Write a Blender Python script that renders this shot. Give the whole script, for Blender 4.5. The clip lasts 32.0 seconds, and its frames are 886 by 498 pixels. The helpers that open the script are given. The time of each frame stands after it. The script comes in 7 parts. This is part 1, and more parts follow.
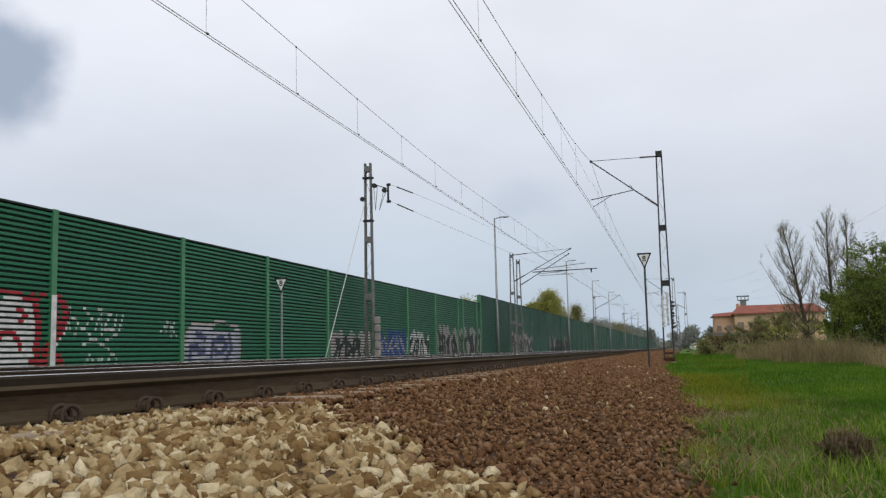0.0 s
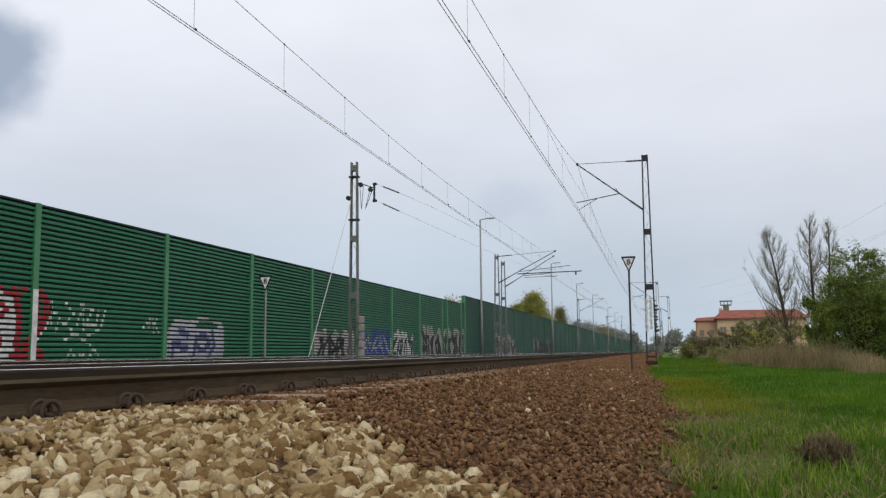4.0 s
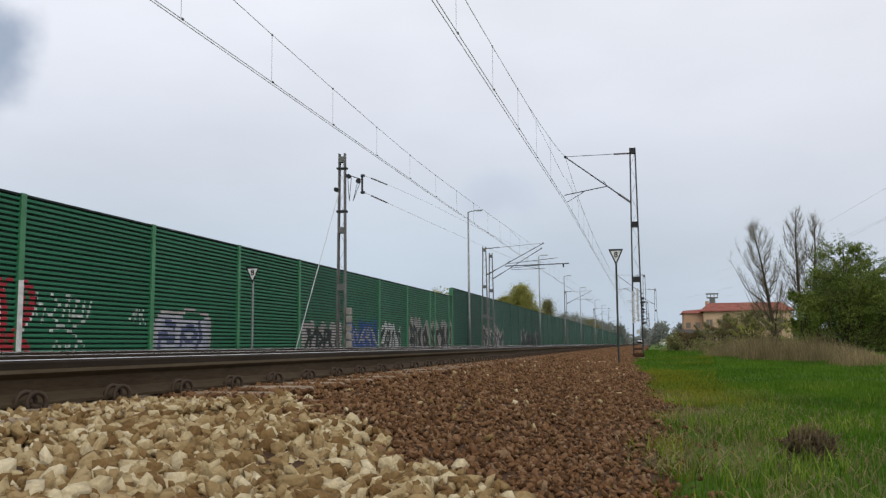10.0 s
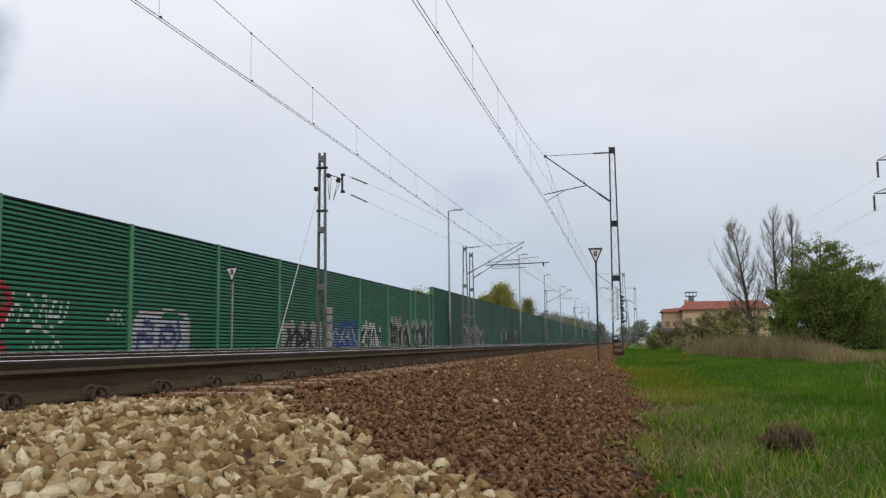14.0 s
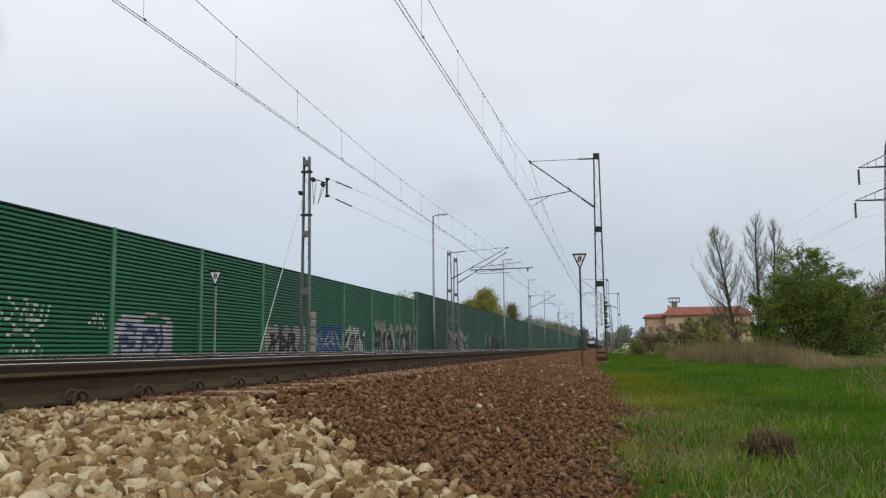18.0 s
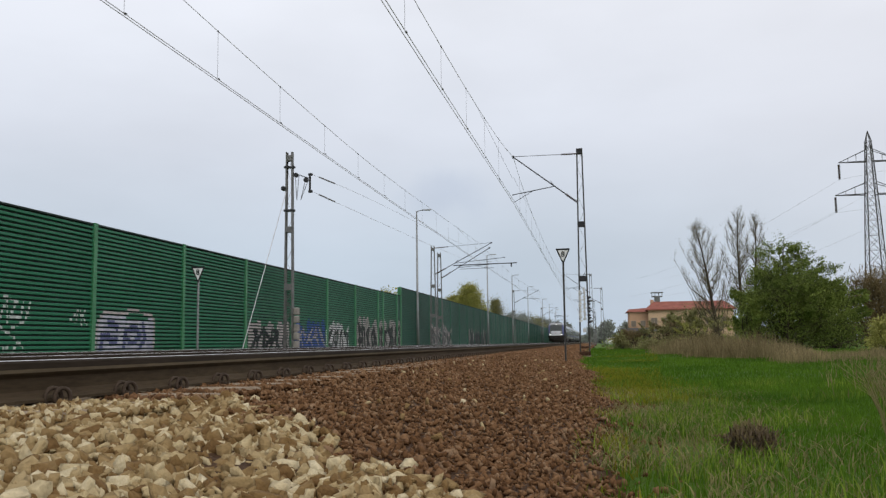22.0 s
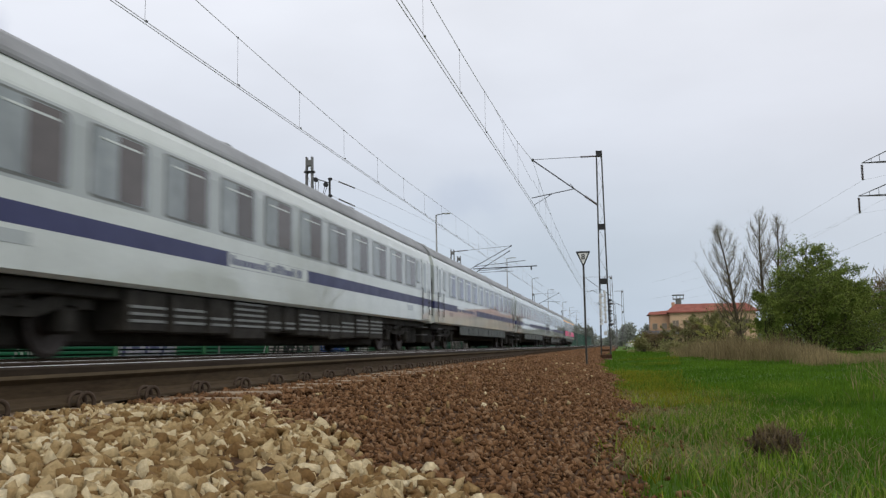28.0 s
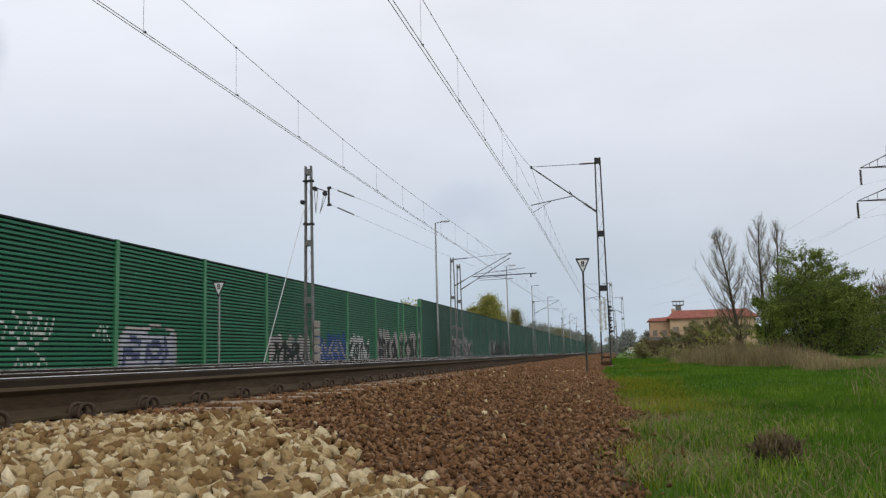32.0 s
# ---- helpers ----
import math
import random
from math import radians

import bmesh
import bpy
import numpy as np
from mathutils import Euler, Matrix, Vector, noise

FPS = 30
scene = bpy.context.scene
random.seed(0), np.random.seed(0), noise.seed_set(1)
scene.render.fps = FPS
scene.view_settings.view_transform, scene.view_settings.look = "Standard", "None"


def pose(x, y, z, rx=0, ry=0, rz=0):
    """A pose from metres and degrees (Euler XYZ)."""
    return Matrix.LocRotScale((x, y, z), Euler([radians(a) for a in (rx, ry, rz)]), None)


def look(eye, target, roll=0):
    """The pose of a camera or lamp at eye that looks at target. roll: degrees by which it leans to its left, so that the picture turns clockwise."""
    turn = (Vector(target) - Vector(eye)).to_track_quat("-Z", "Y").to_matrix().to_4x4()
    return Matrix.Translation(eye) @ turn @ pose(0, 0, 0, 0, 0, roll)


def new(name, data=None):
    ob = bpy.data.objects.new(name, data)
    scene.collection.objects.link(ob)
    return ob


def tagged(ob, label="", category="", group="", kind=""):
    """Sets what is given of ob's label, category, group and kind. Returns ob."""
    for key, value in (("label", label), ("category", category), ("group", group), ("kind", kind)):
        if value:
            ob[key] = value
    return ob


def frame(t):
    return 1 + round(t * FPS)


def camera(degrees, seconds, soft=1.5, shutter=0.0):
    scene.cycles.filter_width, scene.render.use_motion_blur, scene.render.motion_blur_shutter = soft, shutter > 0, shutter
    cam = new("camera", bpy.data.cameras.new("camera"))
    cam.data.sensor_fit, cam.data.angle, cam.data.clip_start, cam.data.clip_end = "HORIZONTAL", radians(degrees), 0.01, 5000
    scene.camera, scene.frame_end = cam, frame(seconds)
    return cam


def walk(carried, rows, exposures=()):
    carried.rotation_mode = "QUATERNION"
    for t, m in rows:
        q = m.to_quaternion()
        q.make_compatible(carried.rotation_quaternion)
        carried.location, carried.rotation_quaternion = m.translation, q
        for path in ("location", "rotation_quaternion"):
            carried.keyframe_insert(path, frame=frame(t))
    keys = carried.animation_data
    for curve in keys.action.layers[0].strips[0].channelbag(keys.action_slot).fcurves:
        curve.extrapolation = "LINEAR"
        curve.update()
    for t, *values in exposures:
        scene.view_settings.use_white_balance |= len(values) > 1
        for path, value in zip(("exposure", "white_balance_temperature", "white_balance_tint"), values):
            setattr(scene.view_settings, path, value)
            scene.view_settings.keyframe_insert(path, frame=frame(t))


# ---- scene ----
# ---------------------------------------------------------------- camera
EYE_Z = 0.066
TURNS = (
    # seconds, tilt, lean, heading
    (0.0, 96.65, 1.33, 14.92),
    (0.5, 96.69, 1.48, 14.66),
    (1.0, 96.65, 1.44, 14.45),
    (1.5, 96.47, 1.73, 14.56),
    (2.0, 96.89, 1.32, 14.42),
    (2.5, 96.86, 1.05, 14.34),
    (3.0, 96.92, 0.90, 14.31),
    (3.5, 96.80, 0.65, 14.09),
    (5.5, 96.44, 0.54, 13.61),
    (6.0, 96.31, 0.50, 13.58),
    (6.5, 95.86, 0.28, 13.79),
    (7.0, 96.01, 0.17, 13.80),
    (7.5, 96.01, 0.15, 13.72),
    (8.0, 95.94, 0.12, 13.57),
    (8.5, 96.05, 0.17, 13.20),
    (9.0, 95.96, -0.08, 13.07),
    (9.5, 96.02, -0.10, 13.12),
    (10.0, 96.14, 0.41, 13.08),
    (10.5, 96.38, 0.39, 13.07),
    (11.0, 96.54, 0.55, 12.74),
    (11.5, 96.41, 0.64, 12.42),
    (12.0, 96.46, 0.58, 12.20),
    (12.5, 96.29, 0.56, 12.26),
    (13.0, 96.25, 0.65, 12.16),
    (13.5, 96.19, 0.68, 11.99),
    (14.0, 96.08, 0.65, 11.84),
    (14.5, 96.34, 0.53, 11.51),
    (16.5, 96.29, 0.37, 11.10),
    (17.0, 96.31, 0.33, 10.74),
    (17.5, 96.29, 0.34, 10.72),
    (18.0, 96.38, 0.49, 10.82),
    (18.5, 96.23, 0.44, 10.63),
    (19.0, 96.06, 0.15, 10.63),
    (19.5, 96.00, 0.24, 10.45),
    (20.0, 96.02, 0.27, 10.37),
    (20.5, 96.03, 0.42, 10.41),
    (21.0, 96.03, 0.51, 10.34),
    (21.5, 96.01, 0.54, 10.04),
    (22.0, 96.07, 0.74, 9.79),
    (22.5, 96.41, 0.77, 9.92),
    (23.0, 96.55, 0.88, 10.08),
    (23.5, 96.79, 0.91, 9.96),
    (24.0, 96.73, 0.71, 9.75),
    (24.5, 96.91, 0.56, 9.63),
    (25.0, 97.12, 0.60, 9.58),
    (25.5, 97.19, 0.62, 9.54),
    (26.0, 97.22, 0.41, 9.56),
    (26.5, 96.34, 0.57, 10.11),
    (28.5, 96.33, 0.99, 11.13),
    (29.0, 96.44, 1.25, 10.94),
    (29.5, 96.33, 1.74, 10.85),
    (30.0, 96.32, 1.60, 10.86),
    (30.5, 96.39, 1.77, 10.77),
    (31.0, 96.61, 1.71, 11.04),
    (31.5, 96.78, 1.57, 11.17),
    (32.0, 96.83, 1.38, 11.10),
)
cam = camera(52.78, 32.0, soft=1.35, shutter=0.2)
walk(cam, [(t, pose(0, 0, EYE_Z, a, b, c)) for t, a, b, c in TURNS])

# ---------------------------------------------------------------- plan (metres, rail top is z = 0)
NEAR_TRACK, FAR_TRACK = -3.29, -7.95
GAUGE = 0.75
FENCE_X = -12.6
FIELD_Z = -0.52

# ---------------------------------------------------------------- world and sun


def build_world():
    world = bpy.data.worlds.new("overcast_sky")
    scene.world = world
    world.use_nodes = True
    nt = world.node_tree
    nt.nodes.clear()
    out = nt.nodes.new("ShaderNodeOutputWorld")
    bg = nt.nodes.new("ShaderNodeBackground")
    sky = nt.nodes.new("ShaderNodeTexSky")
    sky.sky_type = "NISHITA"
    sky.sun_disc = False
    sky.sun_elevation = radians(42)
    sky.sun_rotation = radians(147)
    sky.dust_density = 3.0
    geo = nt.nodes.new("ShaderNodeTexCoord")
    sep = nt.nodes.new("ShaderNodeSeparateXYZ")
    nt.links.new(geo.outputs["Generated"], sep.inputs[0])
    ramp = nt.nodes.new("ShaderNodeValToRGB")
    el = ramp.color_ramp.elements
    el[0].position, el[0].color = 0.0, (0.50, 0.60, 0.72, 1)
    el[1].position, el[1].color = 1.0, (0.95, 0.96, 1.0, 1)
    for p, c in ((0.10, (0.565, 0.645, 0.745)), (0.22, (0.722, 0.762, 0.848)), (0.42, (0.9, 0.92, 0.985))):
        e = el.new(p)
        e.color = (*c, 1)
    nt.links.new(sep.outputs["Z"], ramp.inputs[0])
    # soft cloud structure
    mp = nt.nodes.new("ShaderNodeMapping")
    mp.inputs["Scale"].default_value = (1.0, 1.0, 2.6)
    nt.links.new(geo.outputs["Generated"], mp.inputs[0])
    n1 = nt.nodes.new("ShaderNodeTexNoise")
    n1.inputs["Scale"].default_value = 2.6
    n1.inputs["Detail"].default_value = 5
    n1.inputs["Roughness"].default_value = 0.5
    nt.links.new(mp.outputs[0], n1.inputs["Vector"])
    cr = nt.nodes.new("ShaderNodeMapRange")
    cr.inputs[1].default_value, cr.inputs[2].default_value = 0.35, 0.65
    cr.inputs[3].default_value, cr.inputs[4].default_value = 0.95, 1.06
    nt.links.new(n1.outputs["Fac"], cr.inputs[0])
    mul = nt.nodes.new("ShaderNodeVectorMath")
    mul.operation = "SCALE"
    nt.links.new(ramp.outputs[0], mul.inputs[0])
    nt.links.new(cr.outputs[0], mul.inputs["Scale"])
    # the cloud cover is whiter away from the barrier
    side = nt.nodes.new("ShaderNodeMapRange")
    side.interpolation_type = "SMOOTHSTEP"
    side.inputs[1].default_value, side.inputs[2].default_value = -0.15, 0.4
    side.inputs[3].default_value, side.inputs[4].default_value = 0.0, 0.3
    nt.links.new(sep.outputs["X"], side.inputs[0])
    white = nt.nodes.new("ShaderNodeMix")
    white.data_type = "RGBA"
    nt.links.new(side.outputs[0], white.inputs["Factor"])
    nt.links.new(mul.outputs[0], white.inputs["A"])
    white.inputs["B"].default_value = (0.83, 0.815, 0.85, 1)
    # one darker cloud over the barrier
    dist = nt.nodes.new("ShaderNodeVectorMath")
    dist.operation = "DISTANCE"
    dist.inputs[1].default_value = (-0.638, 0.71, 0.283)
    n2 = nt.nodes.new("ShaderNodeTexNoise")
    n2.inputs["Scale"].default_value = 14
    n2.inputs["Detail"].default_value = 4
    nt.links.new(geo.outputs["Generated"], n2.inputs["Vector"])
    off = nt.nodes.new("ShaderNodeVectorMath")
    off.operation = "MULTIPLY_ADD"
    off.inputs[1].default_value = (0.07, 0.07, 0.07)
    nt.links.new(n2.outputs["Color"], off.inputs[0])
    nt.links.new(geo.outputs["Generated"], off.inputs[2])
    sub = nt.nodes.new("ShaderNodeVectorMath")
    sub.operation = "SUBTRACT"
    sub.inputs[1].default_value = (0.035, 0.035, 0.035)
    nt.links.new(off.outputs[0], sub.inputs[0])
    nt.links.new(sub.outputs[0], dist.inputs[0])
    cm = nt.nodes.new("ShaderNodeMapRange")
    cm.interpolation_type = "SMOOTHSTEP"
    cm.inputs[1].default_value, cm.inputs[2].default_value = 0.035, 0.085
    cm.inputs[3].default_value, cm.inputs[4].default_value = 0.95, 0.0
    nt.links.new(dist.outputs["Value"], cm.inputs[0])
    mixc = nt.nodes.new("ShaderNodeMix")
    mixc.data_type = "RGBA"
    nt.links.new(cm.outputs[0], mixc.inputs["Factor"])
    nt.links.new(white.outputs["Result"], mixc.inputs["A"])
    mixc.inputs["B"].default_value = (0.36, 0.43, 0.55, 1)
    # a smaller soft grey cloud over the end of the line
    dist2 = nt.nodes.new("ShaderNodeVectorMath")
    dist2.operation = "DISTANCE"
    dist2.inputs[1].default_value = (-0.165, 0.972, 0.166)
    nt.links.new(sub.outputs[0], dist2.inputs[0])
    cm2 = nt.nodes.new("ShaderNodeMapRange")
    cm2.interpolation_type = "SMOOTHSTEP"
    cm2.inputs[1].default_value, cm2.inputs[2].default_value = 0.008, 0.05
    cm2.inputs[3].default_value, cm2.inputs[4].default_value = 0.38, 0.0
    nt.links.new(dist2.outputs["Value"], cm2.inputs[0])
    mixd = nt.nodes.new("ShaderNodeMix")
    mixd.data_type = "RGBA"
    nt.links.new(cm2.outputs[0], mixd.inputs["Factor"])
    nt.links.new(mixc.outputs["Result"], mixd.inputs["A"])
    mixd.inputs["B"].default_value = (0.47, 0.54, 0.68, 1)
    # a little of the clear sky behind the clouds
    dim = nt.nodes.new("ShaderNodeVectorMath")
    dim.operation = "SCALE"
    dim.inputs["Scale"].default_value = 0.1
    nt.links.new(sky.outputs[0], dim.inputs[0])
    mix = nt.nodes.new("ShaderNodeMix")
    mix.data_type = "RGBA"
    mix.inputs["Factor"].default_value = 0.06
    nt.links.new(mixd.outputs["Result"], mix.inputs["A"])
    nt.links.new(dim.outputs[0], mix.inputs["B"])
    nt.links.new(mix.outputs["Result"], bg.inputs["Color"])
    bg.inputs["Strength"].default_value = 1.0
    nt.links.new(bg.outputs[0], out.inputs[0])


build_world()
sun = new("sun", bpy.data.lights.new("sun", "SUN"))
sun.data.energy = 0.9
sun.data.angle = radians(25)
sun.data.color = (1.0, 0.93, 0.82)
sun.matrix_world = look((25, -38, 45), (0, 0, 0))

# ---------------------------------------------------------------- materials


def mat(name, base, rough=0.6, metal=0.0, vary=0.25, scale=8.0, fine=90.0, bump=0.15, other=None, stains=0.0,
        rnd=0.0, island=0.0, coat=0.0, emit=0.0, stretch=(1, 1, 1), dist=0.02, spec=None):
    """Procedural surface: base colour, large-scale variation towards other, fine grain, bump and wear."""
    m = bpy.data.materials.new(name)
    m.use_nodes = True
    nt = m.node_tree
    bs = nt.nodes["Principled BSDF"]
    tc = nt.nodes.new("ShaderNodeTexCoord")
    mp = nt.nodes.new("ShaderNodeMapping")
    mp.inputs["Scale"].default_value = stretch
    nt.links.new(tc.outputs["Object"], mp.inputs[0])
    a = nt.nodes.new("ShaderNodeTexNoise")
    a.inputs["Scale"].default_value = scale
    a.inputs["Detail"].default_value = 5
    b = nt.nodes.new("ShaderNodeTexNoise")
    b.inputs["Scale"].default_value = fine
    b.inputs["Detail"].default_value = 3
    for n in (a, b):
        nt.links.new(mp.outputs[0], n.inputs["Vector"])
    if other is None:
        other = tuple(max(0.0, min(1.0, c * (1 - 1.2 * vary))) for c in base)
    ra = nt.nodes.new("ShaderNodeMapRange")
    ra.inputs[1].default_value, ra.inputs[2].default_value = 0.35, 0.68
    nt.links.new(a.outputs["Fac"], ra.inputs[0])
    mix = nt.nodes.new("ShaderNodeMix")
    mix.data_type = "RGBA"
    mix.inputs["A"].default_value = (*base, 1)
    mix.inputs["B"].default_value = (*other, 1)
    nt.links.new(ra.outputs[0], mix.inputs["Factor"])
    rb = nt.nodes.new("ShaderNodeMapRange")
    rb.inputs[1].default_value, rb.inputs[2].default_value = 0.25, 0.75
    rb.inputs[3].default_value, rb.inputs[4].default_value = 1 - 0.7 * vary, 1 + 0.7 * vary
    nt.links.new(b.outputs["Fac"], rb.inputs[0])
    val = rb.outputs[0]
    if rnd or island:
        src = nt.nodes.new("ShaderNodeObjectInfo").outputs["Random"] if rnd else nt.nodes.new("ShaderNodeNewGeometry").outputs["Random Per Island"]
        amount = rnd or island
        rr = nt.nodes.new("ShaderNodeMapRange")
        rr.inputs[3].default_value, rr.inputs[4].default_value = 1 - amount, 1 + amount
        nt.links.new(src, rr.inputs[0])
        mm = nt.nodes.new("ShaderNodeMath")
        mm.operation = "MULTIPLY"
        nt.links.new(val, mm.inputs[0])
        nt.links.new(rr.outputs[0], mm.inputs[1])
        val = mm.outputs[0]
    sc = nt.nodes.new("ShaderNodeVectorMath")
    sc.operation = "SCALE"
    nt.links.new(mix.outputs["Result"], sc.inputs[0])
    nt.links.new(val, sc.inputs["Scale"])
    col = sc.outputs[0]
    if stains:
        st = nt.nodes.new("ShaderNodeTexNoise")
        st.inputs["Scale"].default_value = scale * 0.45
        st.inputs["Detail"].default_value = 8
        st.inputs["Roughness"].default_value = 0.7
        mp2 = nt.nodes.new("ShaderNodeMapping")
        mp2.inputs["Scale"].default_value = (1, 1, 0.35)
        mp2.inputs["Location"].default_value = (3.1, 7.7, 1.3)
        nt.links.new(tc.outputs["Object"], mp2.inputs[0])
        nt.links.new(mp2.outputs[0], st.inputs["Vector"])
        rs = nt.nodes.new("ShaderNodeMapRange")
        rs.inputs[1].default_value, rs.inputs[2].default_value = 0.5, 0.75
        rs.inputs[4].default_value = stains
        nt.links.new(st.outputs["Fac"], rs.inputs[0])
        mx = nt.nodes.new("ShaderNodeMix")
        mx.data_type = "RGBA"
        nt.links.new(rs.outputs[0], mx.inputs["Factor"])
        nt.links.new(col, mx.inputs["A"])
        mx.inputs["B"].default_value = (0.05, 0.04, 0.03, 1)
        col = mx.outputs["Result"]
    nt.links.new(col, bs.inputs["Base Color"])
    rg = nt.nodes.new("ShaderNodeMapRange")
    rg.inputs[3].default_value, rg.inputs[4].default_value = max(0.02, rough - 0.12), min(1, rough + 0.12)
    nt.links.new(a.outputs["Fac"], rg.inputs[0])
    nt.links.new(rg.outputs[0], bs.inputs["Roughness"])
    bs.inputs["Metallic"].default_value = metal
    bs.inputs["Coat Weight"].default_value = coat
    bs.inputs["Specular IOR Level"].default_value = spec if spec is not None else (0.15 if rough > 0.7 else 0.4)
    if bump:
        bp = nt.nodes.new("ShaderNodeBump")
        bp.inputs["Strength"].default_value = bump
        bp.inputs["Distance"].default_value = dist
        nt.links.new(b.outputs["Fac"], bp.inputs["Height"])
        nt.links.new(bp.outputs[0], bs.inputs["Normal"])
    if emit:
        bs.inputs["Emission Color"].default_value = (1, 0.97, 0.9, 1)
        bs.inputs["Emission Strength"].default_value = emit
    return m


def leaf_mat(name, base, other, island=0.4):
    m = mat(name, base, 0.55, vary=0.3, scale=0.6, fine=12, bump=0.0, other=other, island=island)
    bs = m.node_tree.nodes["Principled BSDF"]
    bs.inputs["Specular IOR Level"].default_value = 0.08
    nt = m.node_tree
    out = nt.nodes["Material Output"]
    tr = nt.nodes.new("ShaderNodeBsdfTranslucent")
    nt.links.new(bs.inputs["Base Color"].links[0].from_socket, tr.inputs["Color"])
    mx = nt.nodes.new("ShaderNodeMixShader")
    mx.inputs[0].default_value = 0.4
    nt.links.new(bs.outputs[0], mx.inputs[1])
    nt.links.new(tr.outputs[0], mx.inputs[2])
    nt.links.new(mx.outputs[0], out.inputs[0])
    return m


def two_scale(name, parts, scale, rough=0.9, island=0.3, bump=0.3, fine=60, dist=0.02, detail=6):
    """Ground-like surface: a ramp of colours over broken noise, with a tone of its own on each loose piece."""
    m = mat(name, parts[0], rough, vary=0.3, scale=scale, fine=fine, bump=bump, island=island, dist=dist)
    nt = m.node_tree
    mix = [n for n in nt.nodes if n.bl_idname == "ShaderNodeMix"][0]
    sc = [n for n in nt.nodes if n.bl_idname == "ShaderNodeVectorMath"][0]
    ns = [n for n in nt.nodes if n.bl_idname == "ShaderNodeTexNoise"][0]
    ns.inputs["Detail"].default_value = detail
    ramp = nt.nodes.new("ShaderNodeValToRGB")
    el = ramp.color_ramp.elements
    k = len(parts)
    el[0].position, el[0].color = 0.3, (*parts[0], 1)
    el[1].position, el[1].color = 0.7, (*parts[-1], 1)
    for i in range(1, k - 1):
        e = el.new(0.3 + 0.4 * i / (k - 1))
        e.color = (*parts[i], 1)
    nt.links.new(ns.outputs["Fac"], ramp.inputs[0])
    nt.links.new(ramp.outputs[0], sc.inputs[0])
    nt.nodes.remove(mix)
    return m


def stone_mat(name, tones, rnd=True, bump=0.5, fine=55, span=0.95):
    """Broken stone: each stone takes its own tone out of the ramp."""
    m = mat(name, tones[0], 0.92, vary=0.28, scale=14, fine=fine, bump=bump, dist=0.01)
    nt = m.node_tree
    mix = [n for n in nt.nodes if n.bl_idname == "ShaderNodeMix"][0]
    sc = [n for n in nt.nodes if n.bl_idname == "ShaderNodeVectorMath"][0]
    ns = [n for n in nt.nodes if n.bl_idname == "ShaderNodeTexNoise"][0]
    src = nt.nodes.new("ShaderNodeObjectInfo").outputs["Random"] if rnd else nt.nodes.new("ShaderNodeNewGeometry").outputs["Random Per Island"]
    add = nt.nodes.new("ShaderNodeMath")
    add.operation = "MULTIPLY_ADD"
    add.inputs[1].default_value = 0.35
    nt.links.new(ns.outputs["Fac"], add.inputs[0])
    shift = nt.nodes.new("ShaderNodeMath")
    shift.operation = "MULTIPLY_ADD"
    shift.inputs[1].default_value = span
    shift.inputs[2].default_value = 0.325 - span / 2
    nt.links.new(src, shift.inputs[0])
    nt.links.new(shift.outputs[0], add.inputs[2])
    ramp = nt.nodes.new("ShaderNodeValToRGB")
    el = ramp.color_ramp.elements
    k = len(tones)
    el[0].position, el[0].color = 0.0, (*tones[0], 1)
    el[1].position, el[1].color = 1.0, (*tones[-1], 1)
    for i in range(1, k - 1):
        e = el.new(i / (k - 1))
        e.color = (*tones[i], 1)
    nt.links.new(add.outputs[0], ramp.inputs[0])
    nt.links.new(ramp.outputs[0], sc.inputs[0])
    nt.nodes.remove(mix)
    return m


M_RUST = mat("rail_rust", (0.066, 0.047, 0.027), 0.8, 0.1, 0.35, 6, 70, 0.3, other=(0.05, 0.035, 0.021), stretch=(1, 0.15, 1), dist=0.004, spec=0.12)
# Pale band under the rail head: light put into the colour.
M_RAILBAND = mat("painted_lit_band_under_rail_head", (0.15, 0.118, 0.078), 0.9, 0.0, 0.2, 6, 70, 0.2, stretch=(1, 0.15, 1), dist=0.003, spec=0.1)
M_RAILSIDE = mat("dark_rail_head_side", (0.032, 0.023, 0.015), 0.75, 0.1, 0.3, 6, 70, 0.2, stretch=(1, 0.15, 1), dist=0.003, spec=0.12)
M_RAILTOP = mat("polished_rail_head", (0.85, 0.84, 0.82), 0.42, 0.9, 0.12, 3, 60, 0.05, stretch=(1, 0.05, 1))
M_CLIP = mat("spring_clip_steel", (0.07, 0.05, 0.036), 0.75, 0.1, 0.3, 30, 160, 0.2, dist=0.003)
M_SLEEPER = mat("weathered_concrete_sleeper", (0.28, 0.22, 0.155), 0.92, 0, 0.25, 5, 90, 0.35, other=(0.18, 0.135, 0.092), dist=0.006)
M_CONC = mat("foundation_concrete", (0.34, 0.32, 0.29), 0.92, 0, 0.25, 4, 60, 0.35, stains=0.35, dist=0.008)
M_BED = two_scale("brown_ballast_bed", ((0.035, 0.018, 0.009), (0.06, 0.032, 0.016), (0.085, 0.048, 0.026)), 22, island=0.0, bump=0.8, fine=45)
M_STONE_BROWN = stone_mat("brown_ballast_stone", ((0.044, 0.021, 0.009), (0.1, 0.05, 0.022), (0.15, 0.078, 0.036), (0.19, 0.106, 0.053), (0.27, 0.185, 0.115)), False, 0.6, 55, 0.8)
M_STONE_PALE = stone_mat("pale_limestone_part", ((0.115, 0.061, 0.023), (0.184, 0.114, 0.046), (0.286, 0.203, 0.097), (0.41, 0.326, 0.182), (0.61, 0.533, 0.367)), True, 1.0, 3.0, 0.85)
